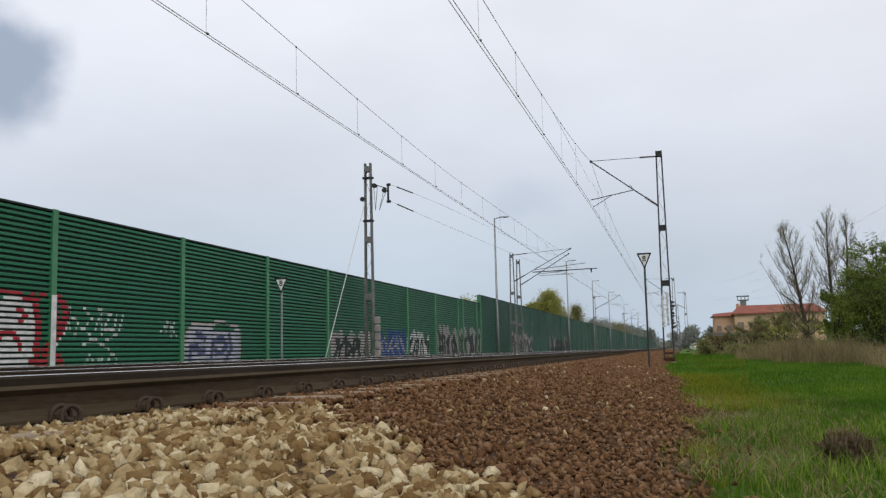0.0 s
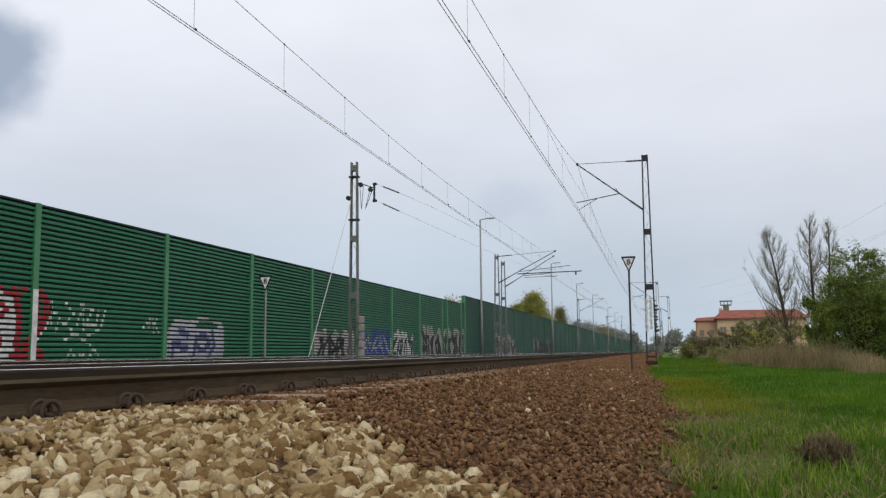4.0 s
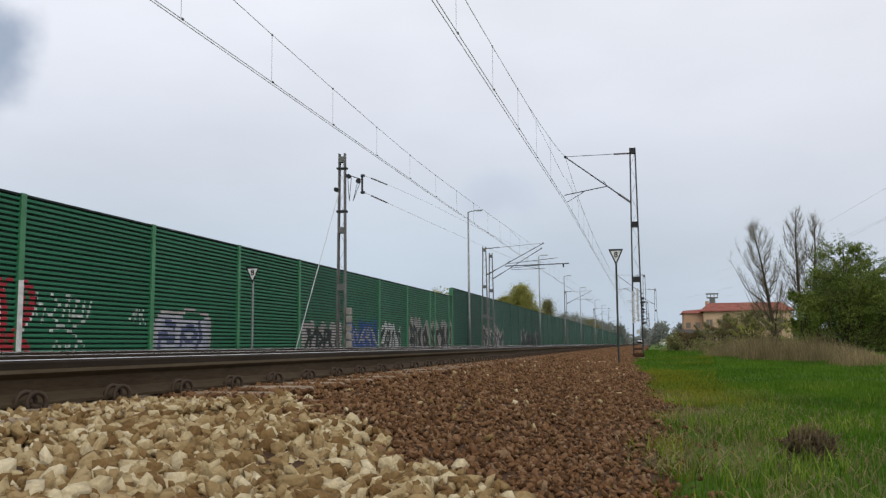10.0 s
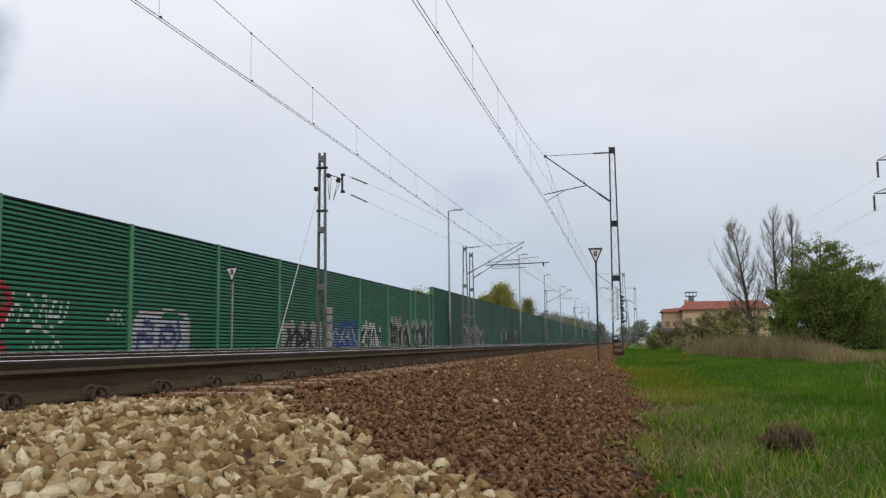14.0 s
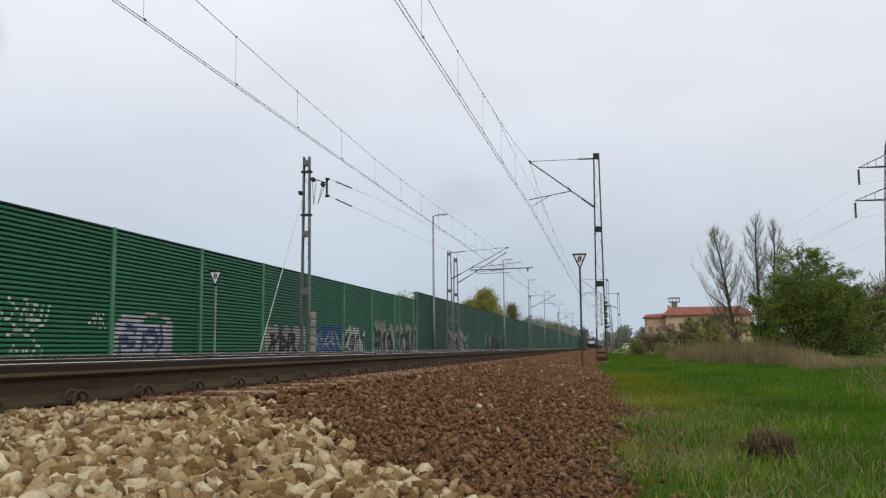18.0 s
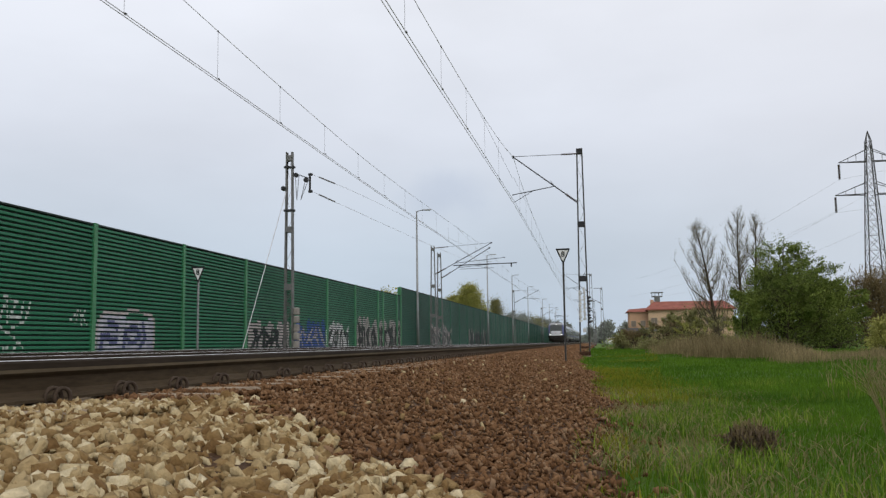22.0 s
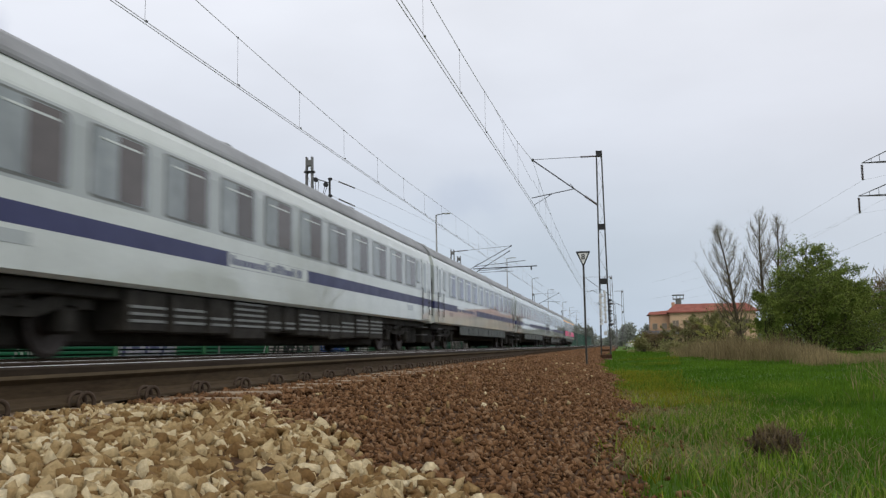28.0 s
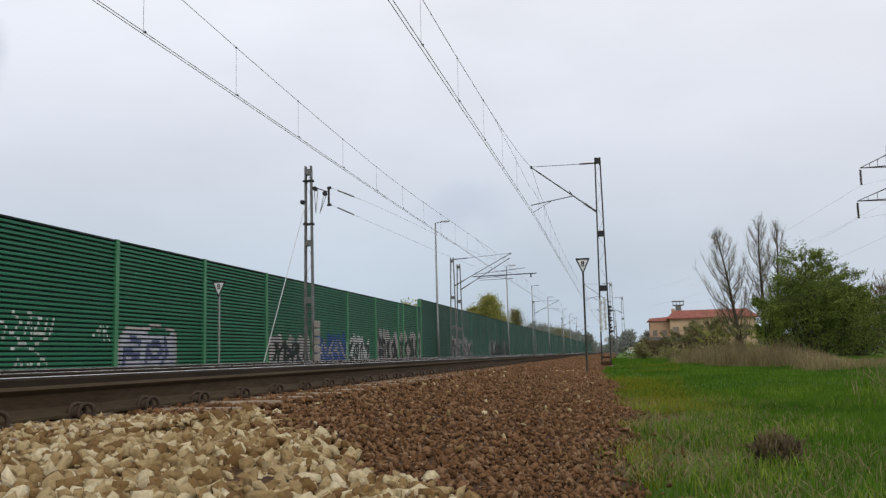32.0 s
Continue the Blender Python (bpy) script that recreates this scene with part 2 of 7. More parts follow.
M_STONE_PALE_L = stone_mat("pale_limestone", ((0.115, 0.061, 0.023), (0.184, 0.114, 0.046), (0.286, 0.203, 0.097), (0.41, 0.326, 0.182), (0.61, 0.533, 0.367)), False, 1.0, 60, 0.85)
for m_ in (M_BED, M_STONE_BROWN, M_STONE_PALE, M_STONE_PALE_L, M_SLEEPER):
    m_.node_tree.nodes["Principled BSDF"].inputs["Specular IOR Level"].default_value = 0.12
M_FIELD = two_scale("meadow_soil_and_turf", ((0.042, 0.08, 0.009), (0.062, 0.118, 0.011), (0.09, 0.15, 0.013)), 0.5, island=0.0, bump=0.7, fine=14, dist=0.05)
M_FENCE = mat("green_painted_steel_slat", (0.019, 0.158, 0.078), 0.5, 0.0, 0.14, 1.3, 40, 0.06, stretch=(1, 0.25, 1), rnd=0.06, spec=0.3)
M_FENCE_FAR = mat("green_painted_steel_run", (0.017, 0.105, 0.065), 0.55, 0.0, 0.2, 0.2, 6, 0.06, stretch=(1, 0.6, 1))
# Near-black: the shade between the ribs is put into the backing colour.
M_FENCE_BACK = mat("gap_shade_dark_green", (0.003, 0.016, 0.01), 0.7, 0.0, 0.2, 2, 40, 0.05)
M_POST = mat("green_fence_post_paint", (0.062, 0.225, 0.105), 0.5, 0.0, 0.15, 3, 60, 0.08)
M_POST_FAR = mat("far_post_darker_green", (0.026, 0.125, 0.075), 0.5, 0.0, 0.15, 3, 60, 0.08)
M_GALV = mat("galvanised_steel", (0.33, 0.34, 0.34), 0.5, 0.6, 0.2, 6, 120, 0.08, stains=0.2)
M_MAST = mat("weathered_mast_steel", (0.07, 0.068, 0.064), 0.6, 0.5, 0.3, 5, 90, 0.15, stains=0.3)
M_MASTL = mat("pale_weathered_mast_steel", (0.2, 0.2, 0.195), 0.6, 0.4, 0.3, 5, 90, 0.15, stains=0.2)
M_MASTDARK = mat("dark_painted_steel", (0.035, 0.035, 0.038), 0.55, 0.3, 0.3, 6, 90, 0.1)
M_RUSTY = mat("rusty_mast_foot", (0.08, 0.042, 0.025), 0.85, 0.1, 0.4, 8, 80, 0.3)
# Grey lightened so that the wires fade against the sky as in haze.
M_WIRE = mat("lightened_grey_wire", (0.6, 0.6, 0.62), 0.5, 0.1, 0.15, 5, 60, 0.0)
M_HANGER = mat("dropper_wire", (0.34, 0.34, 0.36), 0.6, 0.4, 0.1, 5, 60, 0.0)
M_INSUL = mat("brown_glazed_insulator", (0.05, 0.022, 0.016), 0.25, 0.0, 0.15, 20, 90, 0.0, coat=0.5)
M_WHITE = mat("white_enamel", (0.75, 0.76, 0.75), 0.4, 0.0, 0.08, 6, 60, 0.03, stains=0.12)
M_BLACK = mat("black_enamel", (0.018, 0.018, 0.02), 0.4, 0.0, 0.1, 6, 60, 0.03)
M_LAMP = mat("lamp_housing_grey", (0.3, 0.31, 0.32), 0.5, 0.3, 0.15, 6, 60, 0.05)
M_POLE = mat("zinc_lamp_pole", (0.28, 0.29, 0.29), 0.5, 0.5, 0.2, 2, 60, 0.06, stains=0.2)

# ---------------------------------------------------------------- mesh helpers


def mesh_of(name, verts, faces, mats, smooth=False, index=None):
    me = bpy.data.meshes.new(name)
    me.from_pydata([tuple(v) for v in verts], [], faces)
    for m in mats if isinstance(mats, (list, tuple)) else (mats,):
        me.materials.append(m)
    if index is not None:
        me.polygons.foreach_set("material_index", index)
    if smooth:
        me.polygons.foreach_set("use_smooth", [True] * len(me.polygons))
    me.update()
    return me


def big_mesh(name, co, tris, mats, smooth=False):
    """A mesh from arrays: co (n, 3), tris (m, 3)."""
    me = bpy.data.meshes.new(name)
    co, tris = np.asarray(co, np.float32), np.asarray(tris, np.int32)
    me.vertices.add(len(co))
    me.vertices.foreach_set("co", co.ravel())
    me.loops.add(tris.size)
    me.loops.foreach_set("vertex_index", tris.ravel())
    me.polygons.add(len(tris))
    me.polygons.foreach_set("loop_start", np.arange(0, tris.size, 3, dtype=np.int32))
    for m in mats if isinstance(mats, (list, tuple)) else (mats,):
        me.materials.append(m)
    if smooth:
        me.polygons.foreach_set("use_smooth", np.ones(len(tris), bool))
    me.update(calc_edges=True)
    me.validate()
    return me


class Shape:
    """Collects boxes, tubes and other solids into one mesh."""

    def __init__(self):
        self.v, self.f, self.i = [], [], []

    def add(self, verts, faces, mi=0):
        n = len(self.v)
        self.v += [tuple(p) for p in verts]
        self.f += [tuple(n + k for k in f) for f in faces]
        self.i += [mi] * len(faces)
        return self

    def box(self, x0, x1, y0, y1, z0, z1, mi=0, bevel=0.0):
        b = min(bevel, (x1 - x0) * 0.45, (y1 - y0) * 0.45, (z1 - z0) * 0.45)
        if b <= 0:
            v = [(x, y, z) for x in (x0, x1) for y in (y0, y1) for z in (z0, z1)]
            return self.add(v, [(0, 1, 3, 2), (4, 6, 7, 5), (0, 4, 5, 1), (2, 3, 7, 6), (0, 2, 6, 4), (1, 5, 7, 3)], mi)
        rings = []
        for z, s in ((z0, b), (z0 + b, 0), (z1 - b, 0), (z1, b)):
            rings.append([(x0 + s, y0 + b, z), (x0 + b, y0 + s, z), (x1 - b, y0 + s, z), (x1 - s, y0 + b, z),
                          (x1 - s, y1 - b, z), (x1 - b, y1 - s, z), (x0 + b, y1 - s, z), (x0 + s, y1 - b, z)])
        return self.loft(rings, mi)

    def loft(self, rings, mi=0, caps=True):
        k = len(rings[0])
        v = [p for r in rings for p in r]
        f = [(a * k + j, a * k + (j + 1) % k, (a + 1) * k + (j + 1) % k, (a + 1) * k + j) for a in range(len(rings) - 1) for j in range(k)]
        if caps:
            f += [tuple(range(k))[::-1], tuple((len(rings) - 1) * k + j for j in range(k))]
        return self.add(v, f, mi)

    def tube(self, pts, r, k=8, mi=0, caps=True):
        pts = [Vector(p) for p in pts]
        rs = r if isinstance(r, (list, tuple)) else [r] * len(pts)
        rings = []
        for a, p in enumerate(pts):
            t = (pts[min(a + 1, len(pts) - 1)] - pts[max(a - 1, 0)]).normalized()
            u = t.orthogonal().normalized() if a == 0 else (u - t * u.dot(t)).normalized()
            w = t.cross(u)
            rings.append([p + (u * math.cos(2 * math.pi * j / k) + w * math.sin(2 * math.pi * j / k)) * rs[a] for j in range(k)])
        return self.loft(rings, mi, caps)

    def bar(self, a, b, w, d=None, mi=0):
        """A straight bar of rectangular section between two points."""
        a, b, d = Vector(a), Vector(b), d or w
        t = (b - a).normalized()
        u = t.cross(Vector((0, 1, 0)))
        u = (u if u.length > 0.05 else t.cross(Vector((1, 0, 0)))).normalized()
        n = t.cross(u)
        return self.loft([[p + u * sx * w / 2 + n * sy * d / 2 for sx, sy in ((-1, -1), (1, -1), (1, 1), (-1, 1))] for p in (a, b)], mi)

    def lathe(self, prof, k=16, at=(0, 0, 0), axis="z", mi=0):
        rings = []
        for r, h in prof:
            ring = []
            for j in range(k):
                c, s = math.cos(2 * math.pi * j / k) * r, math.sin(2 * math.pi * j / k) * r
                p = (c, s, h) if axis == "z" else (h, c, s) if axis == "x" else (s, h, c)
                ring.append((p[0] + at[0], p[1] + at[1], p[2] + at[2]))
            rings.append(ring)
        return self.loft(rings, mi)

    def mesh(self, name, mats, smooth=False):
        return mesh_of(name, self.v, self.f, mats, smooth, self.i if any(self.i) else None)


def part(name, shape, mats, parent=None, label="", smooth=False, at=None):
    data = shape if isinstance(shape, bpy.types.Mesh) else shape.mesh(name, mats, smooth)
    ob = new(name, data)
    if parent is not None:
        ob.parent = parent
    if at is not None:
        ob.matrix_basis = at if isinstance(at, Matrix) else Matrix.Translation(at)
    if label:
        ob["label"] = label
    return ob


def thing(name, at=(0, 0, 0), label="", category="", group="", kind="", rz=0):
    ob = new(name)
    ob.matrix_basis = pose(*at, 0, 0, rz)
    return tagged(ob, label, category, group, kind)


# ---------------------------------------------------------------- ground


def toe(y):
    """Where the ballast slope meets the grass."""
    k = min(1, max(0, (y - 12) / 16))
    return 0.02 - 0.62 * k * k * (3 - 2 * k) + 0.07 * math.sin(y * 0.9) + 0.05 * math.sin(y * 2.3 + 1)


def field_z(x, y):
    """Height of the meadow."""
    far = min(1, max(0, (math.hypot(x, y) - 60) / 120))
    z = FIELD_Z + 0.05 * noise.noise((x * 0.35, y * 0.22, 0)) * min(1, max(0, x)) + 0.018 * max(0, min(6, x - 1))
    return z * (1 - far) - 0.65 * far


def bed_z(x, y):
    """Height of the ballast bed."""
    e = toe(y)
    if x > -1.9:
        k = (x + 1.9) / (e + 1.9)
        return -0.225 + (FIELD_Z + 0.02 + 0.225) * (0.25 * k + 0.75 * k * k * (2 - k) * 0.9 + 0.075 * k)
    if x > -10.0:
        return -0.225
    return -0.225 - 0.45 * min(1, (-10.0 - x) / 1.0)


def grid_mesh(name, xs, ys, zf, m):
    v = [(x, y, zf(x, y)) for y in ys for x in xs]
    n = len(xs)
    f = [(j * n + i, j * n + i + 1, (j + 1) * n + i + 1, (j + 1) * n + i) for j in range(len(ys) - 1) for i in range(n - 1)]
    return mesh_of(name, v, f, m, True)


def spread(a, b, near, far, centre=0.0):
    """Steps that grow with the distance from centre."""
    out, p = [centre], centre
    while p < b:
        p = min(b, p + near + (p - centre) * far)
        out.append(p)
    p = centre
    while p > a:
        p = max(a, p - near - (centre - p) * far)
        out.insert(0, p)
    return out


def ground_z(x, y):
    if x < -14:
        return -0.75
    if x < 0.2:
        return -0.72
    return field_z(x, y) - (0.12 if x < 0.45 and y > -1 else 0.0) * max(0.0, 1 - x / 0.45)


ground = tagged(part("ground", grid_mesh("ground", spread(-3000, 3000, 0.3, 0.12), spread(-600, 4500, 0.5, 0.10, 2.0), ground_z, M_FIELD), None),
                "grassy meadow ground reaching the horizon", "ground", kind="structure")
verge_y = spread(9, 900, 0.4, 0.06, 9.0)
vs, fs = [], []
for j, yv in enumerate(verge_y):
    for i in range(6):
        a = toe(yv) - 0.06
        xv = a + (0.75 - a) * i / 5
        vs.append((xv, yv, field_z(xv, yv) + 0.006 - (0.03 if i in (0, 5) else 0.0)))
    if j:
        fs += [((j - 1) * 6 + i, (j - 1) * 6 + i + 1, j * 6 + i + 1, j * 6 + i) for i in range(5)]
part("verge", mesh_of("verge", vs, fs, M_FIELD, True), None, ground, "grassy verge beside the ballast")
YB = spread(-60, 900, 0.25, 0.06, 5.0)
ballast = tagged(part("ballast_bed", grid_mesh("ballast_bed", [-11.3, -11.0, -10.5, -10.0, -8.7, -7.2, -5.6, -4.0, -2.6, -2.2] + [-1.9 + 0.1 * i for i in range(20)] + [0.15],
                                               YB, lambda x, y: bed_z(min(x, toe(y)), y) - (0.2 if x > toe(y) + 0.1 else 0.0), M_BED), None),
                 "brown crushed-stone ballast bed under the two tracks", "ballast", kind="structure")

# ---------------------------------------------------------------- tracks
RAIL_Z = 0.017
RAIL_HALF = [(0.075, -0.187), (0.075, -0.174), (0.03, -0.158), (0.0085, -0.138), (0.0085, -0.08), (0.02, -0.07), (0.034, -0.056), (0.0375, -0.04), (0.036, -0.012), (0.028, -0.0015), (0.012, 0.0)]
RAIL_PROFILE = RAIL_HALF + [(-x, z) for x, z in reversed(RAIL_HALF)]


def rail_mesh(y0, y1):
    k = len(RAIL_PROFILE)
    ys = [y0, 0, 20, 60, 150, y1]
    v = [(x, y, z) for y in ys for x, z in RAIL_PROFILE]
    f, idx = [], []
    for a in range(len(ys) - 1):
        for j in range(k):
            f.append((a * k + j, (a + 1) * k + j, (a + 1) * k + (j + 1) % k, a * k + (j + 1) % k))
            # faces 6 and 14 carry the painted light band
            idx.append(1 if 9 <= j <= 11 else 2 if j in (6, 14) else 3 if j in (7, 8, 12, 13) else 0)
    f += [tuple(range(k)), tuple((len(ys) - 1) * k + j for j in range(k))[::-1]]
    return mesh_of("rail", v, f, [M_RUST, M_RAILTOP, M_RAILBAND, M_RAILSIDE], False, idx + [0, 0])


def sleeper_mesh():
    rings = []
    for x, w, h in ((-1.3, 0.13, 0.2), (-1.28, 0.15, 0.212), (-0.5, 0.15, 0.212), (-0.3, 0.12, 0.18), (0.3, 0.12, 0.18), (0.5, 0.15, 0.212), (1.28, 0.15, 0.212), (1.3, 0.13, 0.2)):
        rings.append([(x, -w, 0), (x, w, 0), (x, w * 0.82, h - 0.02), (x, w * 0.74, h), (x, -w * 0.74, h), (x, -w * 0.82, h - 0.02)])
    return Shape().loft(rings).mesh("sleeper", M_SLEEPER)


def clip_mesh():
    """Spring clip: two upright loops side by side on a shoulder."""
    s = Shape()
    s.box(0.066, 0.16, -0.062, 0.062, -0.19, -0.158, bevel=0.008)
    for x, r, dy in ((0.082, 0.046, -0.01), (0.115, 0.043, 0.012)):
        pts = []
        for i in range(15):
            a = math.radians(-35 + 250 * i / 14)
            pts.append((x + 0.012 * math.cos(a), dy + r * math.cos(a), -0.132 + r * math.sin(a)))
        s.tube(pts, 0.0105, 6)
    s.tube([(0.05, 0.0, -0.15), (0.1, 0.004, -0.14), (0.135, 0.0, -0.15)], 0.012, 6)
    return s.mesh("rail_clip", M_CLIP, True)


SLEEPER, CLIP = sleeper_mesh(), clip_mesh()
RAIL = rail_mesh(-60, 900)
for centre, label in ((NEAR_TRACK, "railway track with brown rusty rails on concrete sleepers"), (FAR_TRACK, "second railway track with rusty rails beside the barrier")):
    track = thing("track", (centre, 0, RAIL_Z), label, "railway track", "parallel tracks", "structure")
    for sx in (-GAUGE, GAUGE):
        part("rail", RAIL, None, track, "rusty rail with a polished running surface", at=(sx, 0, 0))
    near = centre == NEAR_TRACK
    count = 141 if near else 91
    for i in range(count):
        y = 3.24 + 0.6 * (i - 40)
        part("sleeper", SLEEPER, None, track, at=pose(random.uniform(-0.015, 0.015), y, -0.388 - RAIL_Z + random.uniform(-0.003, 0.003), 0, 0, random.uniform(-0.6, 0.6)))
    rest = Shape()
    sv, sf = [v.co[:] for v in SLEEPER.vertices], [tuple(p.vertices) for p in SLEEPER.polygons]
    for i in range(count, 700):
        y = 3.24 + 0.6 * (i - 40)
        rest.add([(a, b + y, c - 0.388 - RAIL_Z) for a, b, c in sv], sf)
    tagged(part("far_sleepers", rest, M_SLEEPER, track), kind="stuff")
    if near:
        for i in range(80):
            y = 3.24 + 0.6 * (i - 6)
            part("rail_clip", CLIP, None, track, at=(GAUGE, y - 0.07, -0.024 - RAIL_Z))


# ---------------------------------------------------------------- noise barrier
SLAT, SLAT_H = 0.112, 0.07


def slat_mesh(y0, y1, m=None, name="slat"):
    """One proud rib of the corrugated panel."""
    prof = [(0.0, -0.04), (0.044, -0.034), (0.05, -0.028), (0.05, 0.018), (0.046, 0.026), (0.0, 0.036)]
    return Shape().loft([[(x, y, z) for x, z in prof] for y in (y0, y1)]).mesh(name, m or M_FENCE)


def post_mesh(h):
    s = Shape()
    s.box(0.0, 0.085, -0.08, 0.08, -0.7, h + 0.02, bevel=0.006)
    s.box(-0.14, 0.0, -0.012, 0.012, -0.7, h)
    s.box(-0.155, -0.14, -0.08, 0.08, -0.7, h)
    return s.mesh("post", M_POST)


barrier = thing("noise_barrier", (FENCE_X, 0, 0), "tall green ribbed steel noise barrier with graffiti along the track", "noise barrier", kind="structure")
LOW, HIGH = 3.225, 3.78
BAYS = [15.8 + 4.98 * i for i in range(-5, 9)]
SLAT_NEAR = slat_mesh(0.08, 4.90)
PANELS = {}
for i in range(len(BAYS) - 1):
    y0 = BAYS[i]
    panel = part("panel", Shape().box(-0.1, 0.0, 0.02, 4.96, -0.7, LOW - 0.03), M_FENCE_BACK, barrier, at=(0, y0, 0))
    PANELS[i] = panel
    if i >= 4:
        for k in range(34):
            part("slat", SLAT_NEAR, None, panel, at=(0, 0, LOW - 0.10 - SLAT * k))
    else:
        s = Shape()
        sv, sf = [v.co[:] for v in SLAT_NEAR.vertices], [tuple(p.vertices) for p in SLAT_NEAR.polygons]
        for k in range(34):
            s.add([(a, b, c + LOW - 0.10 - SLAT * k) for a, b, c in sv], sf)
        tagged(part("slat_run", s, M_FENCE, panel), kind="stuff")
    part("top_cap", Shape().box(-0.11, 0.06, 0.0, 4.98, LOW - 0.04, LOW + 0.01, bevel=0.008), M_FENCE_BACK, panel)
POST_LOW, POST_HIGH = post_mesh(LOW), post_mesh(HIGH)
# far posts, like the far run, take a darker green than the near ones
POST_FAR = post_mesh(HIGH)
POST_FAR.materials[0] = M_POST_FAR
for y in BAYS + [51.9]:
    part("post", POST_LOW, None, barrier, "light green steel post", at=(0, y, 0))


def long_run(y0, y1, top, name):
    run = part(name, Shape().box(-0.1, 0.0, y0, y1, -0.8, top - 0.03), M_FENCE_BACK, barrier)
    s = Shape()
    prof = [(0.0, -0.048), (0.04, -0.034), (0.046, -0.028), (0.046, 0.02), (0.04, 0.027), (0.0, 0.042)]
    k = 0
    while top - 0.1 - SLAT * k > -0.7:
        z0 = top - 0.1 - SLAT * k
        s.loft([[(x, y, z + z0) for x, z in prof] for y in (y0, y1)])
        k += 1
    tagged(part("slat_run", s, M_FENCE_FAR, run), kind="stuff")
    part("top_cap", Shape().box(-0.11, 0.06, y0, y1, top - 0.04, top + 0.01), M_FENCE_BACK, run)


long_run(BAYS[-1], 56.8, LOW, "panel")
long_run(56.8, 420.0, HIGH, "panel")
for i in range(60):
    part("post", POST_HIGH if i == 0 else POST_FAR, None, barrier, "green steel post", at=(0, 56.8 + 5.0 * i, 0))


# ---------------------------------------------------------------- graffiti on the barrier
M_GW = mat("white_spray_paint", (0.72, 0.72, 0.72), 0.7, 0, 0.25, 5, 60, 0.1)
M_GR = mat("red_spray_paint", (0.42, 0.02, 0.035), 0.65, 0, 0.25, 5, 60, 0.1)
M_GB = mat("blue_spray_paint", (0.03, 0.09, 0.36), 0.65, 0, 0.3, 5, 60, 0.1)
M_GK = mat("black_spray_paint", (0.02, 0.02, 0.025), 0.65, 0, 0.25, 5, 60, 0.1)
M_GV = mat("violet_spray_paint", (0.11, 0.12, 0.25), 0.65, 0, 0.3, 5, 60, 0.1)
M_GL = mat("pale_lilac_spray_paint", (0.5, 0.5, 0.56), 0.7, 0, 0.3, 3, 60, 0.1, other=(0.3, 0.31, 0.42))
M_GT = mat("thin_grey_white_spray", (0.62, 0.68, 0.64), 0.7, 0, 0.4, 7, 60, 0.1)
M_GP = mat("pinkish_grey_spray_paint", (0.5, 0.45, 0.44), 0.7, 0, 0.3, 5, 60, 0.1)


def near_stroke(y, z, stroke, width):
    """Whether a point lies on a polyline."""
    for (ay, az), (by, bz) in zip(stroke, stroke[1:]):
        dy, dz = by - ay, bz - az
        k = max(0, min(1, ((y - ay) * dy + (z - az) * dz) / (dy * dy + dz * dz + 1e-9)))
        if math.hypot(y - ay - k * dy, z - az - k * dz) < width:
            return True
    return False


def spray(layers, y0, y1, z0, z1, label):
    """Paint lies on the faces of the ribs. layers: (material, test(y, z)), the first that holds wins."""
    shapes = [Shape() for _ in layers]
    step = 0.032
    k = 0
    while LOW - 0.10 - SLAT * k > z0 - 0.05:
        zc = LOW - 0.10 - SLAT * k
        k += 1
        if zc > z1:
            continue
        for za, zb, xa, xb in ((zc - 0.0365, zc - 0.032, 0.03, 0.0505), (zc - 0.0315, zc + 0.022, 0.0535, 0.0535), (zc + 0.0225, zc + 0.0345, 0.0525, 0.02)):
            run, start = -1, y0
            n = int((y1 - y0) / step)
            for i in range(n + 1):
                y = y0 + i * step
                hit = -1
                if i < n:
                    for j, (_, test) in enumerate(layers):
                        if test(y + 0.02 * noise.noise((y * 6, zc * 9, 3)), 0.5 * (za + zb) + 0.05 * noise.noise((y * 4, zc * 5, 0))):
                            hit = j
                            break
                if hit != run:
                    if run >= 0 and y > start:
                        shapes[run].add([(xa, start, za), (xa, y, za), (xb, y, zb), (xb, start, zb)], [(0, 1, 2, 3)])
                    run, start = hit, y
    root = None
    for (m, _), s in zip(layers, shapes):
        if s.f:
            root = part("graffiti", s, m, barrier if root is None else root, label)


def letters(seed, y0, y1, z0, z1, n, width):
    """Strokes of scrawled letters that cannot be read."""
    rng = random.Random(seed)
    out = []
    for i in range(n):
        a, w = y0 + (y1 - y0) * i / n, (y1 - y0) / n
        pts = [(a + w * rng.uniform(-0.15, 1.15), z0 + (z1 - z0) * q) for q in (rng.uniform(0.02, 0.15), rng.uniform(0.3, 0.6), rng.uniform(0.75, 0.98), rng.uniform(0.5, 0.9), rng.uniform(0.2, 0.6), rng.uniform(0, 0.4))]
        out.append(pts)
    return lambda y, z: any(near_stroke(y, z, s, width) for s in out)


heart = [[(13.2, 1.3), (14.3, 1.43), (14.86, 1.41), (15.24, 1.28), (15.54, 1.46)], [(15.2, 1.36), (15.34, 1.05), (15.38, 0.75), (15.32, 0.35), (15.4, 0.0)],
         [(15.83, 1.4), (16.12, 1.32), (16.23, 1.07), (16.06, 0.74), (15.78, 0.43), (15.55, 0.28), (15.96, 0.2), (16.1, 0.02)],
         [(14.78, 1.14), (15.0, 1.0), (14.86, 0.9)], [(13.9, 0.5), (14.35, 0.62), (14.6, 0.66), (14.8, 0.54), (14.88, 0.37)], [(15.9, 1.15), (15.95, 0.85)], [(15.2, 0.1), (15.7, 0.02)]]
